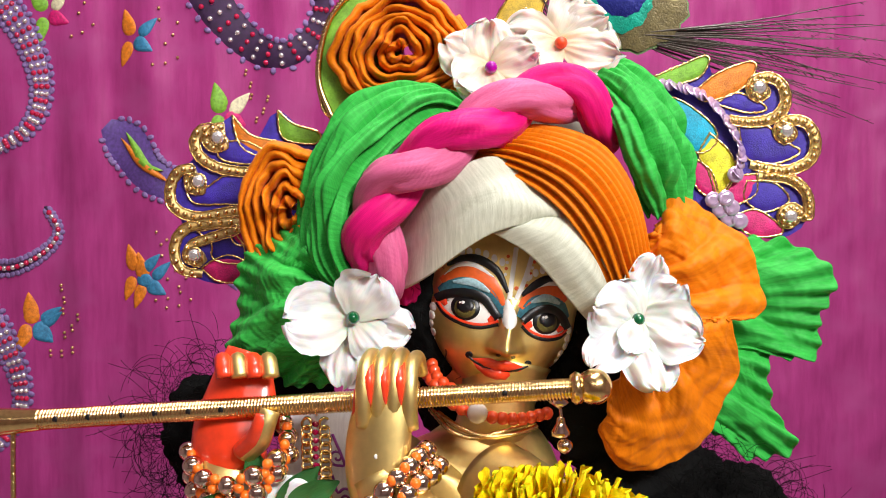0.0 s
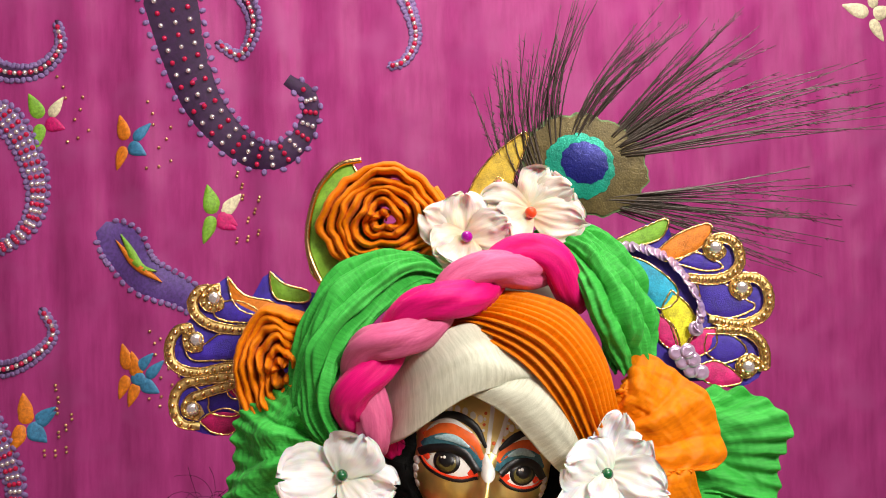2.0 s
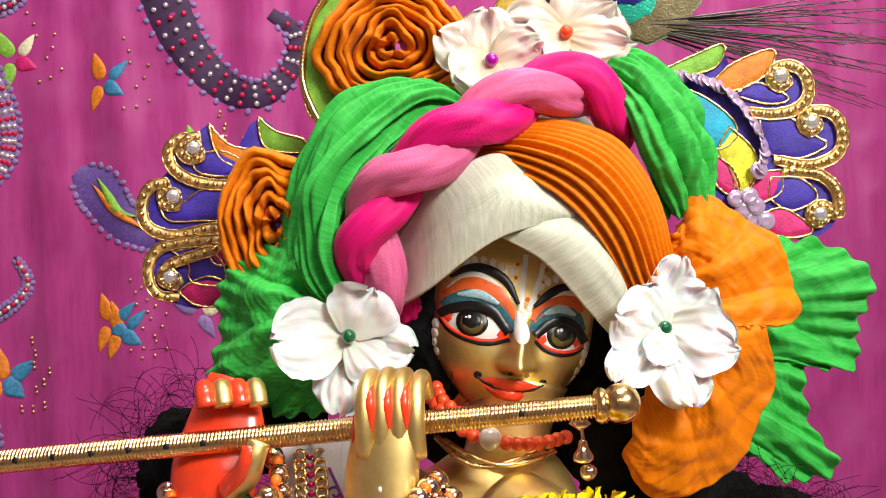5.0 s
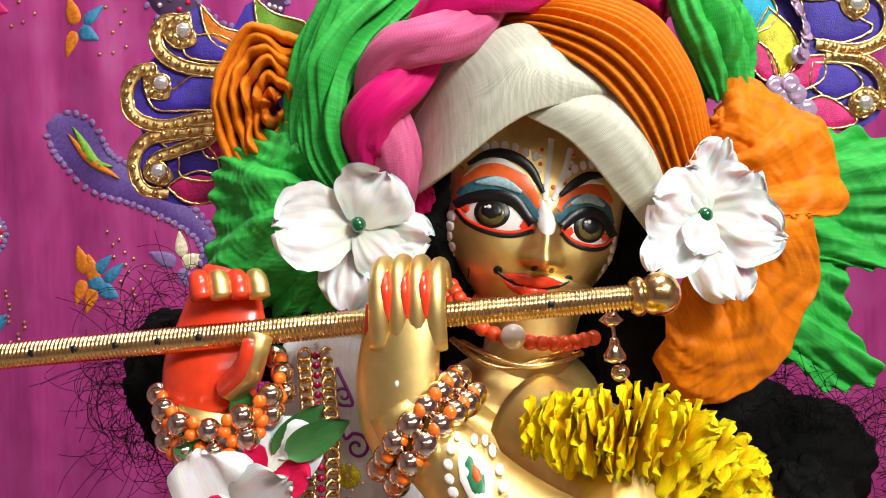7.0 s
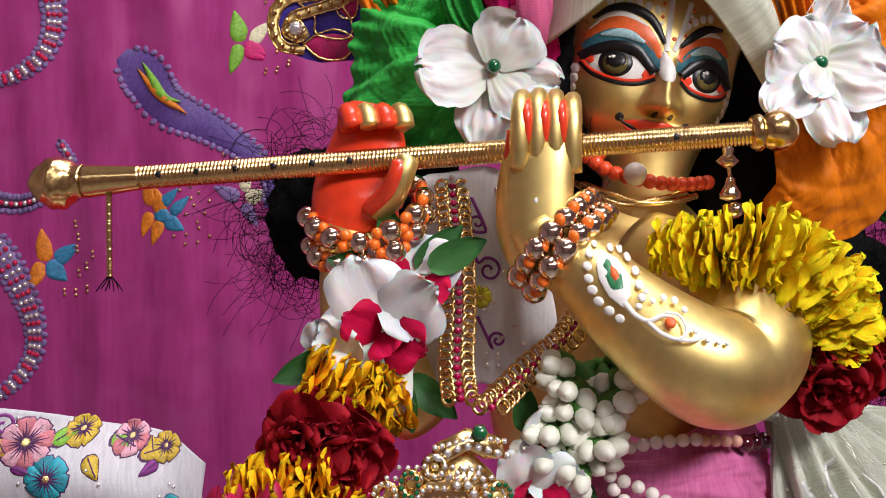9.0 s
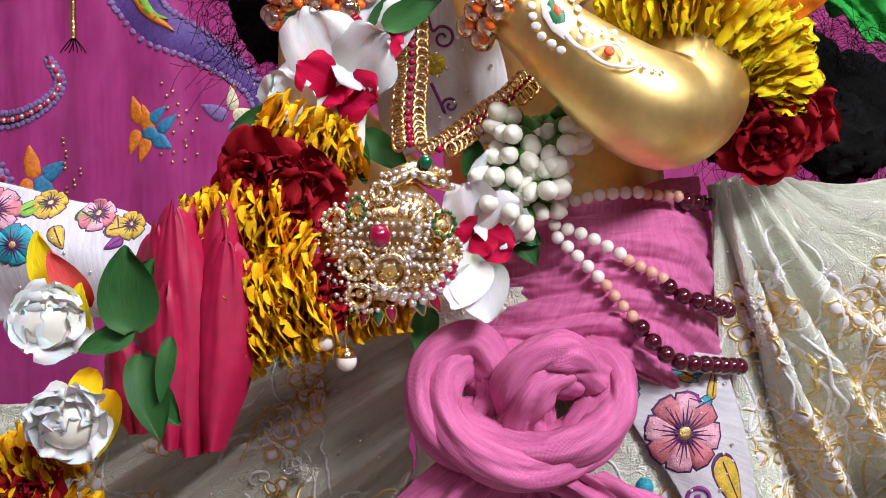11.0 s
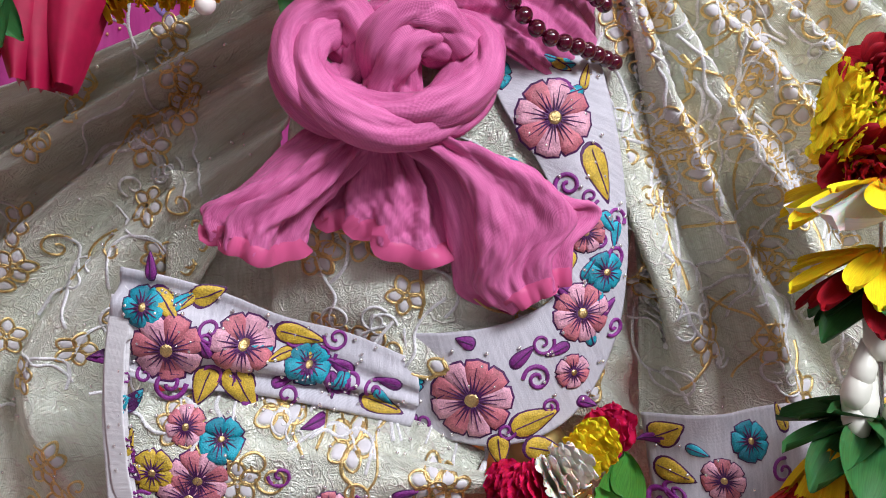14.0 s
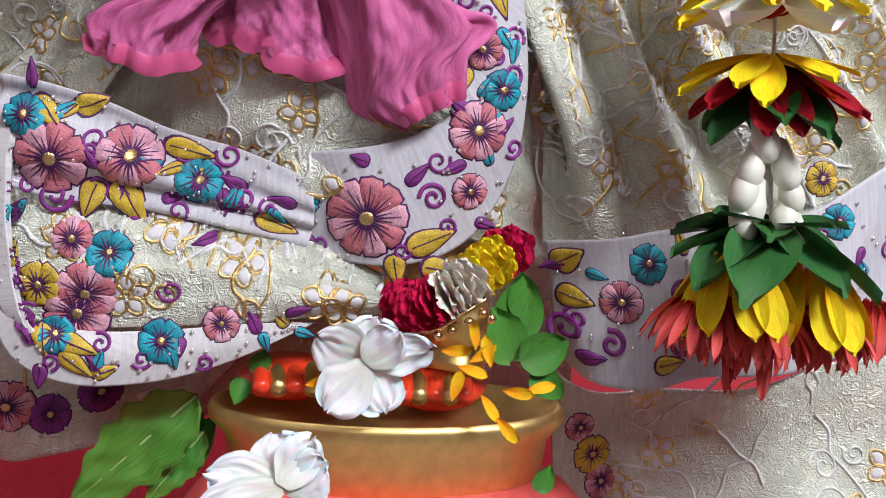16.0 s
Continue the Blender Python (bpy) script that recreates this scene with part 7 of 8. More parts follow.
# the long garland at the side
gl = thing("flower_garland", "long mixed garland of marigolds, roses, orchids and leaves", "garland")
bloom(gl, "orchid", "white blossom with crimson lip", (-0.0987, 0.517, 1.2148), (-0.1, -1, 0.1), 0.036, "orchid", 1)
bloom(gl, "orchid", "white blossom with crimson lip", (-0.0865, 0.526, 1.2337), (0.2, -1, 0.5), 0.028, "orchid", 2)
bloom(gl, "orchid", "white blossom with crimson lip", (-0.1175, 0.5203, 1.2019), (-0.5, -1, -0.1), 0.022, "orchid", 3)
for a, c in ((170, (-0.0952, 0.5264, 1.2412)), (25, (-0.0777, 0.5245, 1.2426)), (100, (-0.0929, 0.5325, 1.2433)), (200, (-0.12, 0.5204, 1.2032)), (290, (-0.0952, 0.5201, 1.1969)), (320, (-0.0877, 0.5199, 1.1943)), (250, (-0.1076, 0.5202, 1.1994)), (45, (-0.0827, 0.5284, 1.241))):
    leaf(gl, c, (0.1, -1, 0.2), a, 0.028, 0.5)
for k, (c, kd, sz, f) in enumerate((((-0.1139, 0.5056, 1.1886), "marigold", 0.026, (0.2, -1, 0.2)), ((-0.1032, 0.5075, 1.1857), "marigold", 0.020, (0.5, -1, -0.2)), ((-0.1251, 0.4968, 1.1725), "rose", 0.024, (0, -1, 0.2)), ((-0.1157, 0.4965, 1.1677), "rose", 0.024, (0.3, -1, -0.2)), ((-0.1289, 0.4889, 1.1745), "rose", 0.022, (-0.2, -1, 0)), ((-0.1164, 0.4938, 1.1736), "rose", 0.02, (0.3, -1, 0)),
                                    ((-0.1363, 0.4728, 1.1546), "marigold", 0.026, (-0.1, -1, 0.3)), ((-0.1275, 0.4755, 1.1479), "marigold", 0.024, (0.3, -1, 0)), ((-0.1224, 0.4666, 1.1308), "marigold", 0.024, (0.1, -1, 0.2)), ((-0.1196, 0.4638, 1.1172), "marigold", 0.025, (0.1, -1, -0.4)), ((-0.111, 0.4677, 1.1148), "marigold", 0.020, (0.5, -1, -0.5)), ((-0.1029, 0.4764, 1.1285), "rose", 0.020, (0.5, -1, 0)),
                                    ((-0.0796, 0.481, 1.1193), "marigold", 0.018, (0.2, -1, -0.4)), ((-0.2087, 0.4451, 1.0657), "marigold", 0.020, (-0.2, -1, 0.1)), ((-0.2098, 0.4445, 1.0546), "rose", 0.018, (-0.1, -1, 0)), ((-0.2068, 0.4417, 1.0396), "marigold", 0.024, (0, -1, -0.1)), ((-0.2064, 0.4433, 1.0301), "yellow", 0.02, (0.2, -1, -0.4)))):
    bloom(gl, {"marigold": "marigold", "yellow": "marigold", "rose": "rose"}[kd], {"marigold": "orange yellow marigold", "yellow": "yellow marigold", "rose": "dark red rose petals"}[kd], c, f, sz, kd, 40 + k)
# the big crimson rose with its leaves, white roses beside it
big = new("rose_bud")
big.parent = gl
tagged(big, "large crimson rose lying on its side")
for k, (at, lean, ln, wd) in enumerate((((-0.1480, 0.4520, 1.0660), 2, 0.094, 0.040), ((-0.1550, 0.4480, 1.0690), 5, 0.086, 0.034), ((-0.1430, 0.4470, 1.0670), -3, 0.092, 0.034), ((-0.1500, 0.4420, 1.0665), 3, 0.096, 0.032),
                                         ((-0.1405, 0.4410, 1.0690), -4, 0.082, 0.026), ((-0.1565, 0.4390, 1.0700), 1, 0.066, 0.022), ((-0.1730, 0.4470, 1.0740), 8, 0.036, 0.020), ((-0.1690, 0.4440, 1.0750), -2, 0.032, 0.016))):
    bm = crumpled_petal(ln, wd, 90 + k, 0.035, 24, 0.40)
    me = bpy.data.meshes.new("petal")
    bm.to_mesh(me)
    bm.free()
    put_petal(me, "rose_sheet", spun(at, (0.05, -1, 0.05)) @ turn(-6, 0, lean), big)
for a, c, ln, w in ((95, (-0.1659, 0.4279, 1.1188), 0.040, 0.7), (60, (-0.1713, 0.4322, 1.1247), 0.030, 0.5), (285, (-0.1631, 0.4254, 1.1106), 0.040, 0.5), (200, (-0.1665, 0.4299, 1.1186), 0.026, 0.5), (262, (-0.1513, 0.4238, 1.1173), 0.03, 0.3), (310, (-0.1669, 0.4311, 1.1037), 0.034, 0.5)):
    leaf(gl, c, (0.1, -1, 0.1), a, ln * 0.8, w)
for k, (c, sz) in enumerate((((-0.2008, 0.441, 1.1214), 0.024), ((-0.1932, 0.4362, 1.0874), 0.023), ((-0.1972, 0.4358, 1.0213), 0.024), ((-0.1863, 0.4356, 1.017), 0.02))):
    bloom(gl, "white_rose", "white rose bud", c, (0.3, -1, 0.15 * (-1) ** k), sz, "white_rose", 60 + k)
for a, c, mt in ((120, (-0.1852, 0.4363, 1.1263), "coral_petal"), (80, (-0.1905, 0.4355, 1.1113), "yellow_petal"), (250, (-0.183, 0.435, 1.1029), "yellow_petal"), (100, (-0.1998, 0.4415, 1.1301), "yellow_petal"), (260, (-0.1781, 0.4396, 1.0938), "yellow_petal")):
    put_petal(petal_mesh(("leaf", 0.5), 1, 0.5), mt, spun(c, (0, -1, 0)) @ turn(0, 0, a - 90) @ turn(20) @ Matrix.Scale(0.026, 4), gl)

# white bud string and small lily beside the pendant
gb = thing("bud_garland", "string of white jasmine buds with green calyces", "garland")
bud = None
line = spline([(-0.0088, 0.5154, 1.2024), (-0.0092, 0.5037, 1.1898), (-0.0167, 0.5011, 1.1782), (-0.0188, 0.5034, 1.1655)], 8)
rnd = random.Random(9)
for k in range(9):
    for j in range(7):
        a = 6.283 * j / 7 + 0.45 * k
        d = Vector((math.cos(a), -abs(math.sin(a)) * 0.8 - 0.1, 0.55 * math.sin(a * 2) - 0.25)).normalized()
        c = Vector(line[k]) + d * (0.011 + 0.004 * math.sin(k)) + Vector((0.008 * math.sin(a), 0, 0))
        m = spun(c, d) @ Matrix.Scale(rnd.uniform(0.78, 1.0), 4)
        if bud is None:
            bud = part("bud", turned([(0.0004, -0.010), (0.0022, -0.008), (0.0030, -0.003), (0.0044, 0.001), (0.0050, 0.005), (0.0040, 0.009), (0.0008, 0.0118)], 12), "bud_white", gb)
            bud.matrix_basis = m
            cal = part("calyx", turned([(0.0004, -0.0115), (0.0030, -0.009), (0.0046, -0.003), (0.0048, 0.0015), (0.0044, 0.002)], 8), "basil_leaf", gb)
            cal.matrix_basis = m
        else:
            clone(bud, m, gb)
            clone(cal, m, gb)
lily = thing("lily_spray", "white and crimson lily spray beside the pendant", "flower")
bloom(lily, "lily", "white lily with crimson streaks", (-0.0371, 0.4906, 1.1512), (0.3, -1, -0.1), 0.026, "orchid", 71)
bloom(lily, "lily", "white lily with crimson streaks", (-0.0274, 0.4984, 1.1661), (0.4, -1, 0.2), 0.022, "orchid", 72)
for a, c in ((250, (-0.0395, 0.4843, 1.1439)), (280, (-0.037, 0.484, 1.1392))):
    put_petal(petal_mesh(("wide", 1), 1.0, 1.0), "white_petal", spun(c, (0.1, -1, 0)) @ turn(0, 0, a - 90) @ turn(12) @ Matrix.Scale(0.026, 4), lily)
for a, c in ((330, (-0.0247, 0.4979, 1.1564)), (90, (-0.0371, 0.5089, 1.1737)), (250, (-0.0559, 0.491, 1.1191)), (300, (-0.0196, 0.4998, 1.1541))):
    leaf(lily, c, (0.2, -1, 0.1), a, 0.020, 0.6)

# hanging garland at the other side
gh = thing("hanging_garland", "hanging garland of petals, tuberose buds and leaves", "garland")
for c, kd, sz, f in (((0.1807, 0.4586, 1.0738), "yellow", 0.022, (-0.2, -1, 0.2)), ((0.1778, 0.4549, 1.0621), "yellow", 0.022, (-0.2, -1, -0.3)), ((0.1848, 0.4622, 1.0856), "rose", 0.018, (0, -1, 0.3)), ((0.18, 0.4525, 1.053), "rose", 0.020, (-0.2, -1, -0.5))):
    bloom(gh, "blossom", "yellow petals" if kd == "yellow" else "dark red petals", c, f, sz, kd, 80)
hp = petal_mesh(("long", 0), 1.0, 0.40, 0.16, -0.14, 0.06, 1.3, 5, 8, 4, 0.1)


hp2 = petal_mesh(("long", 1), 1.0, 0.20, 0.3, -0.30, 0.08, 1.2, 4, 7, 5, 0.1)


def skirt_ring(c, n, size, drop, material, seed, name="petal", spread=1.0):
    r = random.Random(seed)
    for k in range(n):
        a = 360 * k / n + r.uniform(-8, 8)
        m = Matrix.Translation(c) @ turn(0, 0, a) @ pose(0, 0.004 * spread, 0) @ turn(drop + r.uniform(-12, 12), r.uniform(-15, 15), 0) @ Matrix.Scale(size * r.uniform(0.85, 1.1), 4)
        put_petal((hp2 if material == "coral_petal" else hp) if name == "petal" else petal_mesh(("leaf", 0.6), 1, 0.6), material, m, gh, name=name)


skirt_ring((0.183, 0.442, 1.0435), 11, 0.040, -8, "yellow_petal", 1)
wr_me = petal_mesh(("cup", 0), 1.0, 1.1, 0.22, 0.40, 0.04, 2.0, 8, 8, 0, 0.5)
for a in (-160, -110, -70, -20, 40, 110):
    put_petal(wr_me, "white_petal", Matrix.Translation((0.1828, 0.4394, 1.0331)) @ turn(0, 0, a + 90) @ pose(0, 0.004, 0.008) @ turn(-50) @ Matrix.Scale(0.030, 4), gh)
skirt_ring((0.1843, 0.4385, 1.0153), 11, 0.036, -14, "yellow_petal", 2)
skirt_ring((0.1846, 0.4382, 1.0108), 12, 0.036, -26, "red_petal", 3)
skirt_ring((0.1848, 0.4348, 1.002), 9, 0.030, -24, "leaf", 4, "leaf")
tb = None
for k, c in enumerate([(0.178, 0.4239, 0.9857), (0.1744, 0.4233, 0.9746), (0.1872, 0.4233, 0.9751), (0.1723, 0.4229, 0.9668), (0.1904, 0.4228, 0.9652), (0.1763, 0.4226, 0.9602), (0.1715, 0.4223, 0.9545), (0.1899, 0.4224, 0.9562), (0.1884, 0.4436, 0.9799), (0.1909, 0.4429, 0.966), (0.1921, 0.4221, 0.9518)]):
    m = spun(c, (0.25 * (-1) ** k, -0.35, -1))
    if tb is None:
        tb = part("bud", turned([(0.0004, -0.011), (0.0032, -0.009), (0.0042, -0.003), (0.0056, 0.002), (0.0052, 0.007), (0.0030, 0.0105), (0.0004, 0.0112)], 14), "bud_white", gh, "white tuberose bud")
        tb.matrix_basis = m
    else:
        clone(tb, m @ Matrix.Scale(0.9 + 0.05 * (k % 4), 4), gh)
part("thread", tube([(0.1863, 0.4597, 1.0948), (0.1881, 0.4519, 1.0418), (0.1855, 0.4374, 0.994), (0.1868, 0.4267, 0.9428), (0.1907, 0.4251, 0.9129)], 0.0008, 20, 6), "emb_white", gh)
skirt_ring((0.1863, 0.427, 0.9485), 9, 0.044, -16, "leaf", 5, "leaf")
skirt_ring((0.1862, 0.427, 0.9497), 7, 0.028, 8, "leaf", 15, "leaf")
for cx in ((0.1714, 0.4244, 0.937), (0.2041, 0.4281, 0.9314)):
    skirt_ring(tuple(np.array(cx) + np.array((0, -0.004, 0.002))), 11, 0.036, -58, "yellow_petal", 6, spread=2)
for cx, s in (((0.1619, 0.4254, 0.9191), 7), ((0.1821, 0.4223, 0.9169), 9), ((0.2106, 0.4272, 0.9141), 10), ((0.2361, 0.4353, 0.9163), 12)):
    skirt_ring(cx, 38, 0.022, -62, "coral_petal", s, spread=2.5)
    skirt_ring(cx, 28, 0.022, -35, "coral_petal", s + 1, spread=2.5)
skirt_ring((0.1805, 0.4266, 0.9028), 10, 0.022, -75, "coral_petal", 13, spread=2)

# ---------- jewels ----------
def bead_row(parent, name, points, r, material, label="", every=1.0, first=None):
    line = spline(points, max(2, int(round(np.linalg.norm(np.diff(spline(points, 40), axis=0), axis=1).sum() / (2 * r * every)))))
    for c in line:
        if first is None:
            first = part(name, ball((0, 0, 0), r, None, 0, 16, 10), material, parent, label)
            first.location = c
        else:
            clone(first, Matrix.Translation(c), parent)
    return first


def bracelet(label, rows_, group="bracelets"):
    br = thing("bracelet", label, "bracelet", group=group)
    silver = orange = None
    for row in rows_:
        pts = spline(row, 14)
        for k in range(15):
            c = pts[k]
            if k % 2 == 0:
                if silver is None:
                    silver = part("metal_bead", ball((0, 0, 0), 0.0054, None, 0, 18, 12), "silver", br)
                    silver.location = c
                else:
                    clone(silver, Matrix.Translation(c) @ Matrix.Scale(0.9 + 0.12 * ((k * 7) % 3) / 2, 4), br)
            else:
                for s in (-1, 1):
                    m = Matrix.Translation(Vector(c) + Vector((0.0006 * s, -0.001, 0.0024 * s)))
                    if orange is None:
                        orange = part("orange_bead", ball((0, 0, 0), 0.0027, None, 0, 12, 8), "orange_bead", br)
                        orange.matrix_basis = m
                    else:
                        clone(orange, m, br)
    return br


bracelet("wrist bracelet of silvery and orange beads", [[(-0.134, 0.5497, 1.2644), (-0.1271, 0.5333, 1.2586), (-0.1174, 0.5231, 1.2552), (-0.1047, 0.5191, 1.2547), (-0.0924, 0.5204, 1.2603), (-0.0839, 0.5257, 1.2663), (-0.0802, 0.5371, 1.2736), (-0.0842, 0.5504, 1.2787)], [(-0.1328, 0.549, 1.2513), (-0.1259, 0.5327, 1.2459), (-0.115, 0.5236, 1.2445), (-0.1023, 0.5197, 1.2462), (-0.0913, 0.5209, 1.2516), (-0.0839, 0.5263, 1.2588), (-0.079, 0.5387, 1.2659), (-0.0816, 0.5501, 1.2722)]])
bracelet("wrist bracelet of silvery and orange beads", [[(-0.0082, 0.5141, 1.2732), (-0.0136, 0.5019, 1.271), (-0.0218, 0.4926, 1.2652), (-0.0291, 0.4902, 1.2579), (-0.0357, 0.4928, 1.2503), (-0.04, 0.5023, 1.2406)], [(-0.0016, 0.5097, 1.267), (-0.0083, 0.4975, 1.2633), (-0.0153, 0.4894, 1.2602), (-0.0226, 0.4859, 1.2523), (-0.0303, 0.4885, 1.243), (-0.0338, 0.5, 1.2349)]])

choker = thing("coral_choker", "choker of coral beads round the neck", "necklace")
fb = bead_row(choker, "coral_bead", [(-0.009, 0.5806, 1.3002), (-0.001, 0.5671, 1.2922), (0.0096, 0.5598, 1.285), (0.0243, 0.5575, 1.2811), (0.0422, 0.5605, 1.2794), (0.0566, 0.5695, 1.2804)], 0.0036, "coral", every=0.75)
bead_row(choker, "coral_bead", [(-0.0061, 0.5838, 1.3051), (-0.0029, 0.5735, 1.2993), (0.0043, 0.5683, 1.2944)], 0.0034, "coral", every=0.75)
pe = part("clear_bead", ball((0.0182, 0.5517, 1.2842), 0.0056, None, 0, 16, 12), "pearl", choker)
nchain = thing("neck_chain", "fine twisted gold chains on the chest", "necklace")
for pts in ([(-0.0069, 0.5796, 1.2807), (0.0043, 0.5601, 1.2726), (0.0165, 0.5569, 1.2697), (0.029, 0.5571, 1.2723), (0.0453, 0.5642, 1.2753)], [(-0.0033, 0.5745, 1.2799), (0.0093, 0.5592, 1.2746), (0.0238, 0.556, 1.2706), (0.0395, 0.56, 1.2715), (0.0511, 0.5682, 1.2739)]):
    part("chain", tube(pts, 0.0013, 120, 8, wave=lambda a, f: 0.35 * math.sin(f * 420 + a)), "gold", nchain)

earring = thing("earring", "silver drop earring with cut stones", "earring")
part("star", turned([(0.0005, -0.004), (0.006, 0.0), (0.0025, 0.003), (0.003, 0.006), (0.0005, 0.007)], 6, at=(0.0617, 0.552, 1.2902)), "silver", earring, smooth=False)
part("hook", tube([(0.0619, 0.5523, 1.2954), (0.0621, 0.5518, 1.2868), (0.0625, 0.5506, 1.282)], 0.0009, 8, 6), "silver", earring)
part("bell", turned([(0.0005, -0.006), (0.0048, -0.0045), (0.005, -0.002), (0.0025, 0.002), (0.002, 0.005), (0.0005, 0.006)], 14, at=(0.0621, 0.5493, 1.2772)), "silver", earring)
part("drop", ball((0.0643, 0.5488, 1.2674), 0.0042, None, 0, 14, 10), "silver", earring)

necklace = thing("pendant_necklace", "heavy gold chain with a jewelled peacock pendant", "necklace")


def link_chain(points, r=0.0030):
    line = spline(points, int(np.linalg.norm(np.diff(spline(points, 40), axis=0), axis=1).sum() / 0.0042))
    t, sd, b = frames_along(line)
    ring = None
    for k in range(len(line)):
        for s in (-1, 1):
            c = line[k] + np.array((0.0048 * s, 0, 0))
            m = spun(c, (0.5 * s, -1, 0.3)) @ turn(0, 0, 30 * k)
            if ring is None:
                ring = part("link", tube([(r * math.cos(a), r * math.sin(a), 0) for a in np.linspace(0, 6.283, 9)], 0.0009, 12, 5), "gold", necklace)
                ring.matrix_basis = m
            else:
                clone(ring, m, necklace)
        m = Matrix.Translation(Vector(line[k]) + Vector((0, -0.0015, 0)))
        if k == 0:
            stone = part("stone", ball((0, 0, 0), 0.0017, None, 0, 8, 6), "ruby", necklace)
            stone.matrix_basis = m
        else:
            clone(stone, m, necklace)


link_chain([(-0.0672, 0.5514, 1.2787), (-0.0654, 0.538, 1.2531), (-0.0647, 0.5266, 1.226), (-0.066, 0.5154, 1.2026), (-0.0647, 0.4997, 1.1896)])
link_chain([(-0.0098, 0.5263, 1.2208), (-0.0185, 0.5169, 1.2121), (-0.0315, 0.5104, 1.2033), (-0.0443, 0.5018, 1.1927), (-0.052, 0.4916, 1.1876)])
pc = np.array((-0.0732, 0.4654, 1.1468))
PK = 0.000217
pen_s = drape([[tuple(pc + np.array((PK * x, 0.010 * (abs(x) / 140) ** 2 + 0.006 * (abs(z) / 140) ** 2, PK * z))) for x in (-170, -85, 0, 85, 170)] for z in (170, 85, 0, -85, -170)], 40, 40, None)


def pp(x, y):
    return (pc[0] + PK * (x - 645), pc[2] - PK * (y - 265))


part("plate", patch(pen_s, [pp(*q) for q in ((560, 205), (600, 180), (640, 140), (700, 140), (740, 180), (770, 240), (770, 300), (730, 350), (660, 375), (600, 370), (545, 340), (510, 290), (520, 240))], 0.003), "gold", necklace, "pierced gold pendant plate")
part("bow", patch(pen_s, [pp(*q) for q in ((630, 130), (690, 100), (750, 120), (760, 160), (720, 155), (690, 140), (650, 160), (630, 155))], 0.004, floor=0.002), "gold", necklace)
dia = None


def stones(path, mt="diamond", r=0.0012, gap=1.05, lift=0.0052):
    global dia
    n = max(2, int(np.linalg.norm(np.diff(spline(path, 40), axis=0), axis=1).sum() / (2 * r * gap)))
    for c in spline(path, n):
        m = Matrix.Translation(pen_s.on(*c, lift)) @ Matrix.Scale(r / 0.0015, 4)
        key = ("stone", mt)
        if key not in PETALS:
            o = part("stone", ball((0, 0, 0), 0.0015, None, 0, 7, 5), mt, necklace, smooth=False)
            o.matrix_basis = m
            PETALS[key] = o
        else:
            clone(PETALS[key], m, necklace)


def ring_p(x, y, r, mt="diamond", inner=True, sx=1.0):
    path = [pp(x + sx * r * math.cos(a), y + r * math.sin(a)) for a in np.linspace(0, 6.283, 15)]
    part("gold_ring", tube([tuple(pen_s.on(*q, 0.0045)) for q in path], 0.0016, 30, 6), "gold", necklace)
    stones(path, mt, 0.0011, 1.1, 0.0062)
    if inner:
        b = patch(pen_s, arc2(pp(x, y), PK * r * 0.42, 0, 330, 11), 0.0004, floor=0.0034)
        part("pierced_hole", b, "brass", necklace)


ring_p(650, 303, 30)
ring_p(590, 292, 24)
ring_p(597, 347, 20, inner=True)
ring_p(740, 220, 22, "emerald", sx=0.8)
ring_p(755, 268, 22, sx=0.7)
ring_p(595, 195, 20, "emerald", sx=0.7)
ring_p(555, 215, 18)
ring_p(635, 165, 16)
for row in range(11):
    z = 165 + row * 18
    reach = 118 * math.sqrt(max(0.05, 1 - ((z - 262) / 118) ** 2))
    stones([pp(642 - reach, z + 4), pp(642, z), pp(642 + reach, z + 4)], "gold" if row % 3 == 2 else "diamond", 0.0011, 1.35, 0.0040)
stones([pp(520, 250), pp(515, 290), pp(550, 320), pp(580, 325)])
stones([pp(520, 320), pp(560, 350), pp(590, 375), pp(630, 372)])
stones([pp(625, 330), pp(670, 345), pp(710, 340), pp(750, 300)], r=0.0018)
stones([pp(640, 340), pp(680, 360), pp(720, 350), pp(760, 310)], r=0.0018)
stones([pp(560, 250), pp(600, 255), pp(640, 262), pp(690, 265)])
stones([pp(545, 270), pp(570, 262), pp(600, 268)])
stones([pp(660, 180), pp(690, 170), pp(715, 190), pp(715, 230), pp(700, 270)])
stones([pp(670, 195), pp(695, 200), pp(695, 240), pp(680, 280)], r=0.0017)
stones([pp(650, 200), pp(620, 200), pp(600, 225), pp(580, 235)])
stones([pp(635, 135), pp(670, 128), pp(700, 120), pp(750, 130)])
stones([pp(640, 152), pp(690, 135), pp(755, 155)], r=0.0017)
stones([pp(690, 290), pp(720, 300), pp(740, 290)])
stones([pp(752, 290), pp(745, 310), pp(738, 330)], "ruby", 0.0017)
stones([pp(760, 295), pp(755, 315)], "ruby", 0.0017)
stones([pp(522, 235), pp(530, 215), pp(520, 255)], "ruby", 0.0016)
part("ruby", turned([(0.0005, 0.006), (0.003, 0.0055), (0.0048, 0.003), (0.0046, 0.0)], 8), "ruby", necklace, "large faceted ruby", smooth=False).matrix_basis = spun(pen_s.on(*pp(633, 240), 0.004), (0, -1, 0.1))
part("emerald", turned([(0.0005, 0.004), (0.003, 0.0035), (0.0034, 0.0)], 6), "emerald", necklace, "green stone", smooth=False).matrix_basis = spun(pen_s.on(*pp(708, 112), 0.006), (0, -1, 0.1))
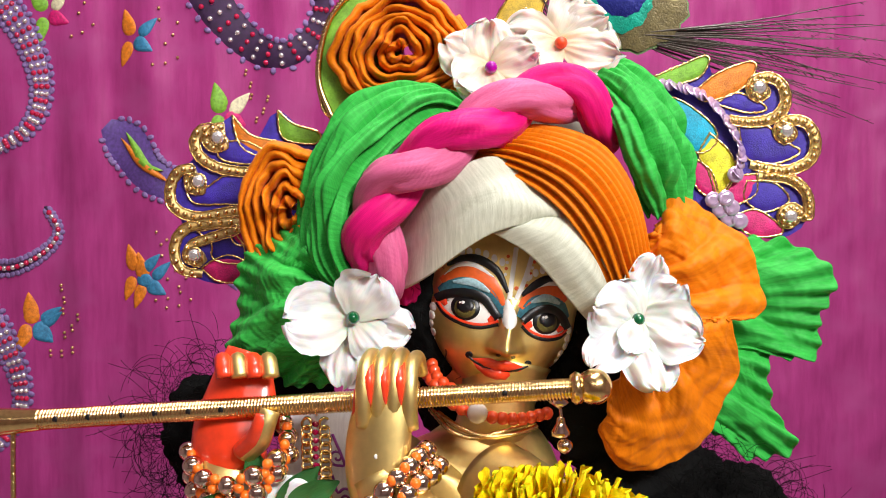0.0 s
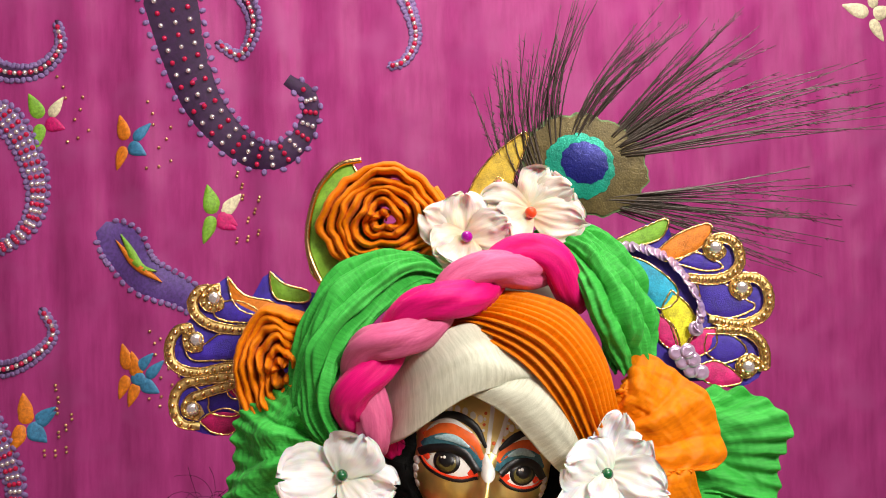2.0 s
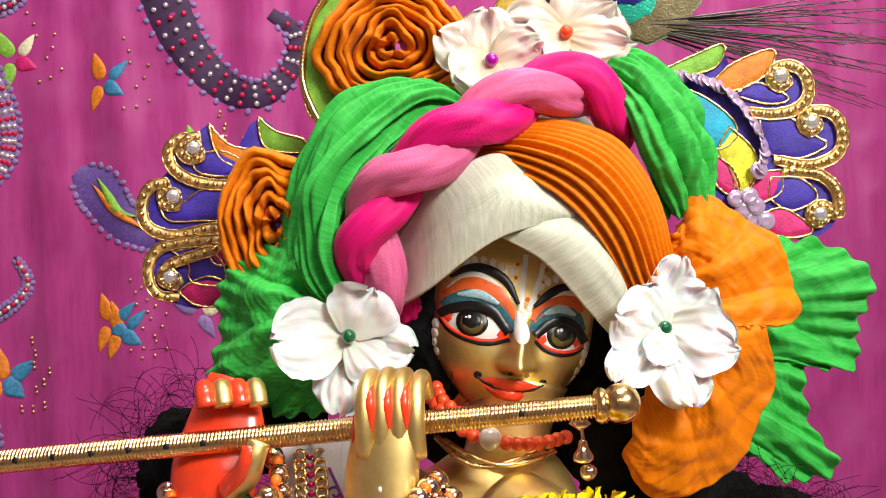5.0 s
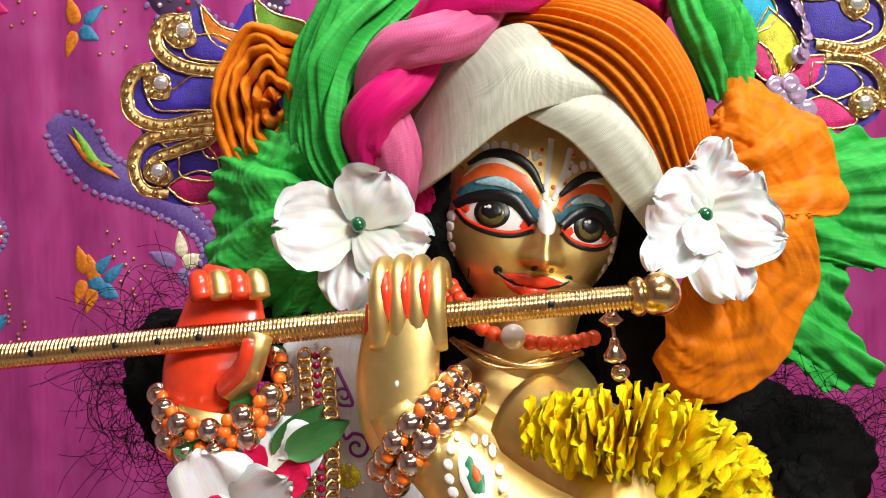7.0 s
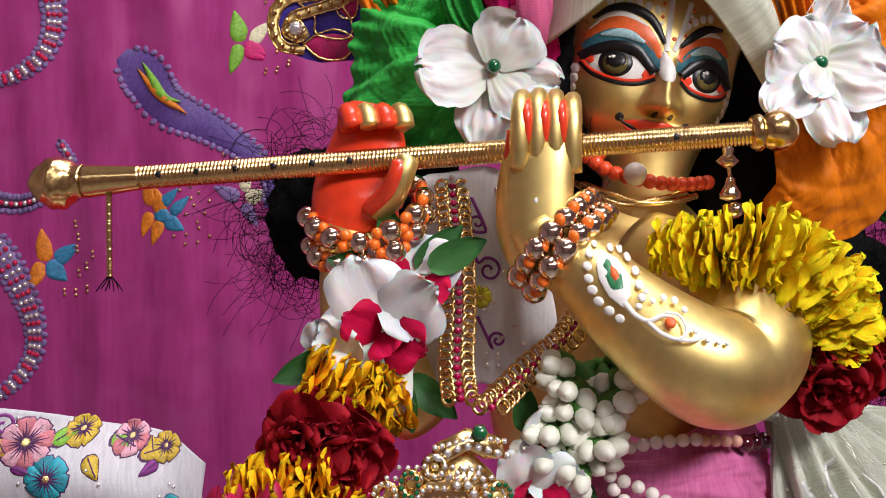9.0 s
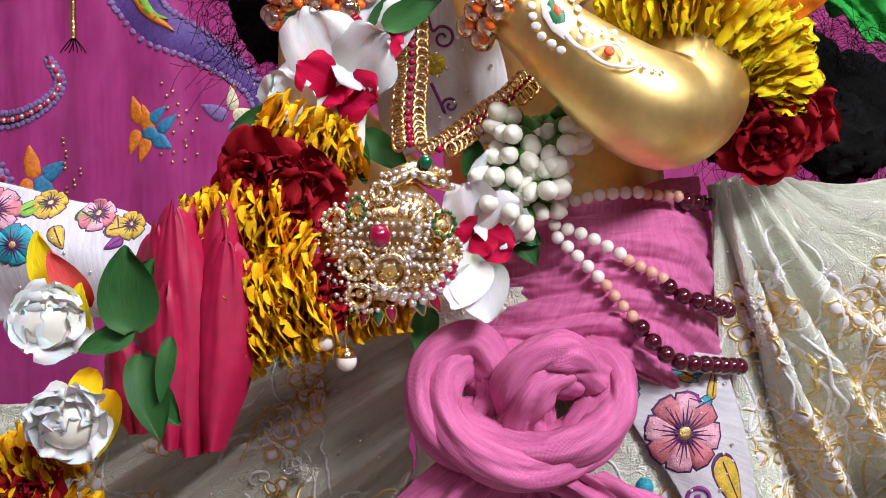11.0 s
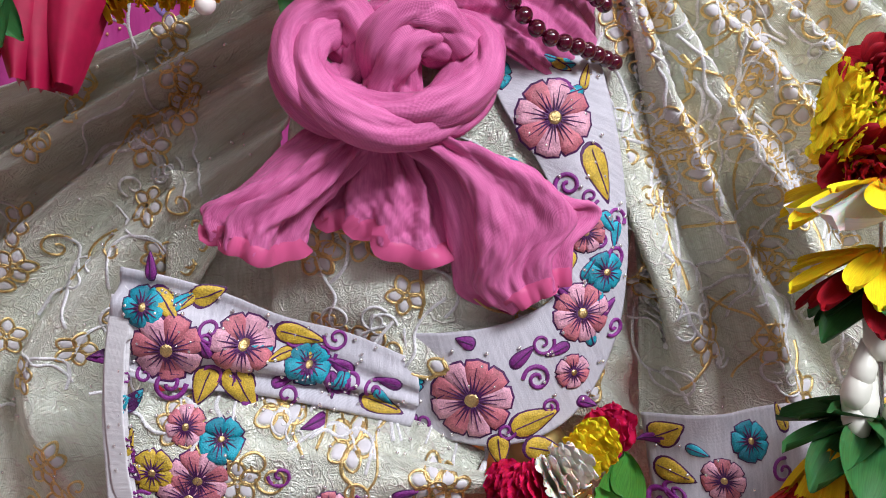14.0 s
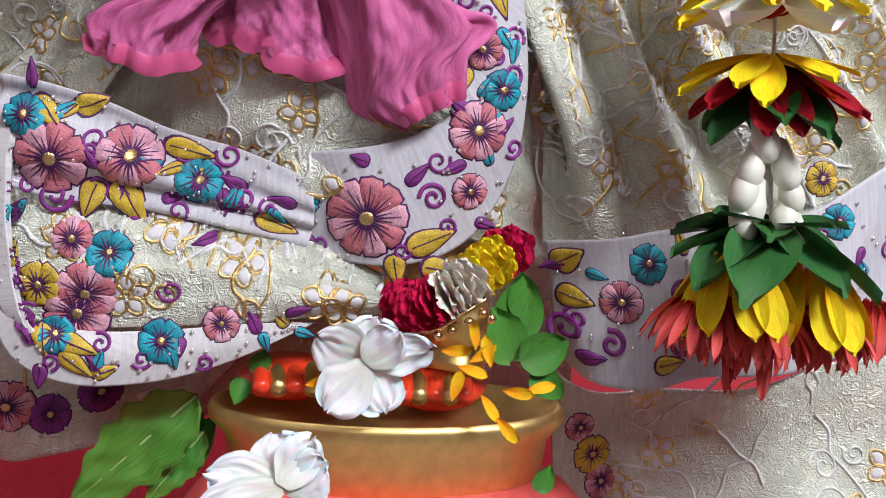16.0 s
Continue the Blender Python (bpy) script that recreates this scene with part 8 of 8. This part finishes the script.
for k, (x, y) in enumerate(((548, 362), (565, 378), (585, 388), (605, 390), (628, 388), (650, 382), (700, 370), (725, 365))):
    part("drop_stone", patch(pen_s, drop2(pp(x, y - 14), PK * 34, PK * 20, -120 + 8 * k), 0.0025, floor=0.002), "ruby" if k % 2 else "emerald", necklace)
    q = drop2(pp(x, y - 14), PK * 34, PK * 22, -120 + 8 * k)
    part("drop_rim", tube([tuple(pen_s.on(*e, 0.003)) for e in q + [q[0]]], 0.0006, 24, 5), "gold", necklace)
for c in ((-0.0977, 0.4595, 1.11), (-0.0892, 0.459, 1.1018)):
    part("pearl", ball(c, 0.0043, None, 0, 18, 12), "pearl", necklace, "hanging white pearl")
    part("pearl_cap", turned([(0.0005, 0.006), (0.0020, 0.0052), (0.0042, 0.0022), (0.0040, 0.0016)], 12, at=c), "gold", necklace)
    part("pearl_wire", tube([tuple(np.array(c) + np.array((0, 0, z))) for z in (0.005, 0.010, 0.016)], 0.0005, 4, 5), "gold", necklace)

beads = thing("bead_strands", "strands of pearls, peach and garnet beads at the waist", "necklace")
for pts in ([(0.0008, 0.5026, 1.1491), (0.0091, 0.4971, 1.1412), (0.0176, 0.4937, 1.1329)], [(-0.0004, 0.5048, 1.1546), (0.0127, 0.4986, 1.1504), (0.0273, 0.4952, 1.1429)], [(0.004, 0.5133, 1.1636), (0.021, 0.5086, 1.1681), (0.0374, 0.5086, 1.1693)]):
    bead_row(beads, "pearl_bead", pts, 0.0030, "pearl", every=0.98)
for pts in ([(0.0212, 0.4925, 1.1293), (0.0273, 0.4901, 1.1215), (0.032, 0.4878, 1.1164)], [(0.0311, 0.4951, 1.14), (0.0384, 0.4939, 1.1363), (0.046, 0.4937, 1.1323)], [(0.0414, 0.5096, 1.1686), (0.0563, 0.5135, 1.1674)]):
    bead_row(beads, "peach_bead", pts, 0.0027, "peach_bead", every=0.98)
for pts in ([(0.0354, 0.4856, 1.1117), (0.0426, 0.4831, 1.1036), (0.0517, 0.4848, 1.0975), (0.0678, 0.4947, 1.0941), (0.0873, 0.5145, 1.0894)], [(0.0486, 0.4935, 1.1286), (0.0561, 0.4932, 1.1239), (0.0661, 0.4981, 1.1213), (0.0812, 0.5158, 1.1153)], [(0.0614, 0.5184, 1.1651), (0.073, 0.5284, 1.1638)]):
    bead_row(beads, "garnet_bead", pts, 0.0040, "garnet", every=0.95)

# ---------- embroidery on the clothes ----------
R = 0.000235
for c, r, n, col in zip([(0.0260, 0.9388), (0.0576, 1.0632), (0.0733, 0.9782), (0.0837, 0.9961), (0.0709, 0.9515), (-0.1039, 0.9616), (-0.0737, 0.9625), (-0.0465, 0.9520), (-0.0130, 0.9442), (-0.0813, 0.9223), (-0.0960, 0.9282), (-0.1090, 0.9091), (-0.0941, 0.8968), (-0.1138, 0.9785), (-0.0017, 0.9432), (0.0740, 1.0133), (0.0308, 1.0814)],
                        (85, 82, 62, 42, 38, 70, 62, 46, 36, 44, 40, 44, 66, 40, 30, 42, 34), (9, 8, 8, 5, 6, 7, 7, 5, 6, 5, 7, 5, 8, 5, 5, 7, 5),
                        ("emb_rose", "emb_pink", "emb_rose", "teal", "emb_pink", "emb_rose", "emb_pink", "teal", "emb_pink", "teal", "emb_rose", "emb_gold", "emb_pink", "teal", "teal", "emb_rose", "teal")):
    srf = band_a if (c[0] > [(-0.0236, 0.9640)][0][0]) else (band_b if c[1] > [(-0.0816, 0.9361)][0][1] else fold_a)
    emb_flower(srf, skirt, c, r * R, n, col, spin=r, h=0.0012)
for srf, c, ln, wd, a in ((band_a, [(0.0443, 0.9252)][0], 95, 55, 22), (band_a, [(0.0510, 0.9177)][0], 80, 50, -12), (band_a, [(0.0381, 0.9225)][0], 60, 45, -80), (band_a, [(0.0744, 1.0517)][0], 110, 55, -68), (band_b, [(-0.0868, 0.9522)][0], 70, 50, -110), (band_b, [(-0.0795, 0.9524)][0], 95, 60, -60), (band_b, [(-0.0604, 0.9678)][0], 90, 45, -15), (band_b, [(-0.1103, 0.9860)][0], 70, 40, -50), (band_b, [(-0.0947, 0.9816)][0], 60, 45, 20), (band_a, [(0.0668, 1.0056)][0], 50, 40, -100), (band_b, [(-0.0226, 0.9363)][0], 80, 36, -20)):
    emb_leaf(srf, skirt, c, ln * R, wd * R, a)
for srf, c, r, a, _ in ((band_a, [(0.0546, 0.9485)][0], 28, 0, [(0.0627, 0.9639)][0]), (band_a, [(0.0653, 1.0341)][0], 28, 90, [(0.0526, 1.0385)][0]), (band_b, [(-0.1036, 0.9455)][0], 30, 180, [(-0.1153, 0.9265)][0]), (band_b, [(-0.0278, 0.9438)][0], 24, 90, [(-0.0332, 0.9587)][0]), (fold_a, [(-0.1200, 0.9139)][0], 26, 180, [(-0.1130, 0.9316)][0])):
    emb_scroll(srf, skirt, c, r * R, a, 1.5, width=0.0022)
for c, r, n, col in zip([(-0.0592, 0.8860), (-0.0347, 0.8932), (-0.0904, 0.9057), (-0.1019, 0.8886)], (44, 36, 62, 36), (5, 6, 8, 5), ("teal", "emb_pink", "emb_pink", "teal")):
    emb_flower(hem_s if c[1] < [(-0.1019, 0.8934)][0][1] else fold_a, skirt, c, r * R, n, col, spin=r)
for c, ln, wd, a in (([(-0.1076, 0.8933)][0], 60, 40, -80), ([(-0.1019, 0.8874)][0], 80, 40, -20), ([(-0.0996, 0.8815)][0], 70, 40, -40)):
    emb_leaf(hem_s, skirt, c, ln * R, wd * R, a)
for c, r, n, col in zip([(0.1542, 0.9213), (0.1423, 0.9041), (0.2436, 0.9604), (0.2537, 0.9400), (0.2205, 0.9207)], (40, 44, 40, 40, 44), (5, 7, 6, 5, 6), ("teal", "emb_pink", "emb_gold", "teal", "emb_pink")):
    emb_flower(border_r, cape, c, r * R, n, col, spin=r)
for c, ln, wd, a in (([(0.1150, 0.9154)][0], 60, 55, 40), ([(0.1170, 0.9036)][0], 60, 50, -10), ([(0.1589, 0.8754)][0], 60, 40, 10)):
    emb_leaf(border_r, cape, c, ln * R, wd * R, a)
for c, r, a in (([(0.1382, 0.8856)][0], 26, 0), ([(0.1209, 0.8878)][0], 30, 120), ([(0.1715, 0.8864)][0], 26, 200)):
    emb_scroll(border_r, cape, c, r * R, a, 1.3, width=0.0028)
for c, r, n, col in zip([(-0.2621, 1.1386), (-0.2287, 1.1523), (-0.2730, 1.1553), (-0.2122, 1.1467), (-0.2508, 1.1580), (-0.2952, 1.1443)], (44, 34, 50, 30, 30, 50), (6, 6, 8, 5, 5, 8), ("teal", "emb_pink", "emb_pink", "emb_gold", "emb_gold", "emb_rose")):
    emb_flower(border_l, cape, c, r * R * 1.1, n, col, spin=r)
for c, ln, a in (([(-0.2370, 1.1538)][0], 60, -30), ([(-0.2233, 1.1440)][0], 70, 10), ([(-0.2619, 1.1539)][0], 60, 30), ([(-0.2454, 1.1468)][0], 50, -60)):
    emb_leaf(border_l, cape, c, ln * R, 34 * R, a, "emb_green" if ln == 60 else "emb_gold")
for c, r, n, col in zip([(0.1426, 0.8180), (0.1344, 0.8340), (0.1479, 0.8034)], (46, 36, 40), (5, 6, 7), ("emb_gold", "emb_pink", "emb_rose")):
    emb_flower(lower_r, cape, c, r * R, n, col, spin=r)
for c, r, n, col in zip([(-0.1447, 0.8317), (-0.1255, 0.8262), (-0.1032, 0.8354)], (60, 46, 46), (8, 6, 6), ("emb_rose", "emb_purple", "emb_purple")):
    emb_flower(cape_l, cape, c, r * R, n, col, spin=r)
def strew(surf, parent, seed, n, stones_n):
    """Small plum scrolls, gilt leaves and clear stones between the large flowers of a border."""
    r = random.Random(seed)
    nv, nu = surf.g.shape[:2]
    for k in range(n):
        q = surf.g[r.randint(3, nv - 4), r.randint(3, nu - 4)]
        if k % 3 == 0:
            emb_scroll(surf, parent, (q[0], q[2]), r.uniform(0.004, 0.006), r.uniform(0, 360), r.choice((-1, 1)) * 1.3, "emb_purple", 0.0017)
        else:
            emb_leaf(surf, parent, (q[0], q[2]), r.uniform(0.008, 0.013), r.uniform(0.005, 0.007), r.uniform(0, 360), r.choice(("emb_gold", "emb_purple", "emb_purple", "teal")))
    bm = None
    for k in range(stones_n):
        i, j = r.randint(2, nv - 3), r.randint(2, nu - 3)
        c = surf.g[i, j] + surf.n[i, j] * 0.0008
        if bm is None:
            bm = part("rhinestone", ball((0, 0, 0), 0.0009, None, 0, 7, 5), "diamond", parent, smooth=False)
            bm.location = c
        else:
            clone(bm, Matrix.Translation(c), parent)


strew(band_a, skirt, 1, 34, 70)
strew(band_b, skirt, 2, 34, 70)
strew(border_r, cape, 3, 26, 60)
strew(border_l, cape, 4, 20, 40)
strew(fold_a, skirt, 5, 4, 40)
strew(hem_s, skirt, 8, 26, 60)
strew(cape_r, cape, 6, 0, 70)
strew(cape_l, cape, 7, 0, 70)
cord_work(cape_r, cape, 1, 34, 60, 44, 0.06, 0.8, 0.22, 0.9)
cord_work(cape_r, cape, 11, 22, 60, 30, 0.02, 0.5, 0.40, 0.98)
cord_work(cape_l, cape, 2, 34, 50, 34, 0.06, 0.92, 0.15, 0.9)
cord_work(skirt_s, skirt, 3, 18, 26, 14, 0.15, 0.8, 0.45, 0.98)
cord_work(fold_a, skirt, 4, 9, 20, 5, 0.1, 0.95, 0.1, 0.95)
cord_work(lower_r, cape, 5, 7, 20, 8)
# blouse scrolls and sequins
for c, r, a, tl in zip([(-0.0504, 1.2402), (-0.0556, 1.2618), (-0.0466, 1.2084)], (26, 20, 18), (0, 180, 90), [(-0.0582, 1.2527), (-0.0582, 1.2735), (-0.0557, 1.2189)]):
    emb_scroll(blouse_s, blouse, c, r * R, a, 1.4, "emb_purple", 0.0016, tl)
emb_flower(blouse_s, blouse, [(-0.0543, 1.2280)][0], 24 * R, 5, "emb_yellow", "emb_gold")
rnd = random.Random(6)
for k in range(26):
    q = blouse_s.g[rnd.randint(4, 55), rnd.randint(20, 58)]
    d = part("rhinestone", ball(tuple(q + np.array((0, -0.0012, 0))), 0.0011, None, 0, 7, 5), "diamond", blouse)


# ---------- at the feet ----------
feet_fl = big_flower("white blossom laid on the feet", (0.0278, 0.4614, 0.8791), ((80, 0.020, 0.024), (150, 0.024, 0.024), (20, 0.030, 0.018), (290, 0.022, 0.024), (230, 0.026, 0.024), (50, 0.02, 0.02)), None, seed=6, lift=0.20)
low_fl = big_flower("white blossom lying before the pedestal", (-0.0053, 0.4261, 0.836), ((100, 0.022, 0.024), (170, 0.030, 0.022), (30, 0.02, 0.024), (200, 0.034, 0.02), (60, 0.022, 0.02)), None, facing=(0, -1, 0.6), seed=7, lift=0.20)
anklet = thing("anklet_garland", "anklet of magenta, cream and yellow petals with bells", "garland")
line = spline([(0.0411, 0.4795, 0.9), (0.049, 0.4666, 0.9022), (0.0604, 0.461, 0.9101), (0.0728, 0.4654, 0.917), (0.0836, 0.4757, 0.9239), (0.0917, 0.4878, 0.9257)], 30)
t_, s_, b_ = frames_along(line)
rnd = random.Random(15)
for k in range(31):
    mt = "rose_petal" if k < 11 else ("cream_petal" if k < 18 else ("yellow_petal" if k < 25 else "rose_petal"))
    for j in range(6):
        a = 6.283 * j / 6 + 0.5 * k
        y = Vector(s_[k] * math.cos(a) + b_[k] * math.sin(a))
        z = Vector(t_[k])
        x = y.cross(z)
        m = Matrix((x, y, z)).transposed().to_4x4()
        m.translation = Vector(line[k])
        put_petal(rnd.choice(pages), mt, m @ turn(0, rnd.uniform(-14, 14), 0) @ Matrix.Scale(0.0112 * rnd.uniform(0.85, 1.1), 4), anklet)
part("chain", tube([(0.047, 0.4661, 0.8922), (0.0561, 0.4582, 0.8946), (0.0677, 0.4566, 0.9027), (0.0776, 0.4609, 0.9082)], 0.0011, 80, 6, wave=lambda a, f: 0.35 * math.sin(f * 260 + a)), "gold", anklet)
bell = None
for c in [(0.0501, 0.456, 0.8913), (0.0572, 0.4561, 0.8927), (0.0632, 0.4562, 0.8953), (0.0703, 0.4564, 0.8991), (0.0761, 0.4566, 0.903), (0.0799, 0.4565, 0.9006)]:
    part("bell", ball(c, 0.0022, None, 0, 10, 8), "gold", anklet)
leaves = thing("basil_leaves", "fresh green basil leaves beside the feet", "leaves")
for c, a, ln in (((0.0915, 0.4787, 0.8858), 75, 0.03), ((0.0963, 0.4733, 0.877), 20, 0.024), ((0.0925, 0.4733, 0.8769), 110, 0.026), ((0.1017, 0.473, 0.8719), 320, 0.018), ((0.0979, 0.4823, 0.8956), 95, 0.02), ((-0.0269, 0.4826, 0.8635), 250, 0.012), ((-0.022, 0.4827, 0.8662), 60, 0.012), ((0.0994, 0.431, 0.8337), 60, 0.012)):
    leaf(leaves, c, (0.2, -1, 0.3), a, ln, 0.8, "basil_leaf")


def veined_leaf(parent, stem, tip, width, seed):
    """A broad pointed leaf with a wavy toothed rim and a pale midrib."""
    p, q = Vector(stem), Vector(tip)
    along = q - p
    out = Vector((0.1, -1.0, 0.25)).normalized()
    side = along.cross(out).normalized()
    bm = bmesh.new()
    uvl = bm.loops.layers.uv.verify()
    n, m = 26, 8
    rows_ = []
    for j in range(n + 1):
        v = j / n
        w = width * 0.5 * math.sin(math.pi * v ** 0.75) ** 0.8 * (1 + 0.10 * math.sin(v * 34 + seed)) + 0.0003
        rows_.append([bm.verts.new(p + along * v + side * w * u + out * (0.10 * width * (abs(u) - 0.4) + 0.10 * width * noise.noise(Vector((2 * u, 5 * v, seed))) + 0.035 * width * math.sin(28 * v - 7 * abs(u))))
                      for u in (i / m * 2 - 1 for i in range(m + 1))])
    for j in range(n):
        for i in range(m):
            f = bm.faces.new((rows_[j][i], rows_[j][i + 1], rows_[j + 1][i + 1], rows_[j + 1][i]))
            f.smooth = True
            for lo, (a, b) in zip(f.loops, ((i, j), (i + 1, j), (i + 1, j + 1), (i, j + 1))):
                lo[uvl].uv = (a / m, 0.5 + 0.5 * b / n)
    mid = [tuple(r[m // 2].co + out * 0.0003) for r in rows_[::5]]
    blade = part("blade", bm, "basil_leaf", parent, solid=0.0004)
    part("midrib", tube(mid, lambda f: 0.0009 * (1.1 - f), 24, 6), "midrib", blade, "pale leaf rib")


fallen = thing("fallen_leaf", "large fallen green leaf beside the pedestal", "leaf")
veined_leaf(fallen, (-0.0480, 0.4900, 0.8530), (-0.1030, 0.4820, 0.8020), 0.034, 2)
veined_leaf(fallen, (-0.0460, 0.4960, 0.8330), (-0.0700, 0.4860, 0.8030), 0.018, 5)
leaf(fallen, (-0.0612, 0.4948, 0.8094), (0.1, -1, 0.35), 55, 0.035, 0.5, "basil_leaf", 5)
leaf(fallen, (-0.0543, 0.5004, 0.8212), (0.1, -1, 0.35), 70, 0.02, 0.5, "basil_leaf", 5)
pet = thing("scattered_petals", "loose orange marigold petals on the pedestal", "petals")
for k, (c, a) in enumerate((((0.0593, 0.4617, 0.8848), 0), ((0.0667, 0.4583, 0.8784), -20), ((0.0715, 0.4585, 0.881), 30), ((0.0767, 0.4547, 0.8671), -60), ((0.0864, 0.4549, 0.8697), -10), ((0.0644, 0.4526, 0.865), 70), ((0.0016, 0.4579, 0.8696), 10), ((0.0813, 0.4574, 0.879), 100), ((0.0736, 0.4577, 0.8863), 95), ((0.0971, 0.4588, 0.8674), 10), ((0.084, 0.4503, 0.8586), -50))):
    put_petal(hp, "marigold_petal", spun(c, (0.1, -1, 0.4)) @ turn(0, 0, a - 90) @ turn(10, 20 * (-1) ** k) @ Matrix.Scale(0.014, 4), pet)
# bead sewn on the skirt
tagged(finish("turquoise_bead", ball((0.0385, 0.4849, 1.0419), 0.004, None, 0, 16, 12), "teal"), "shiny turquoise bead sewn on the border", "bead")
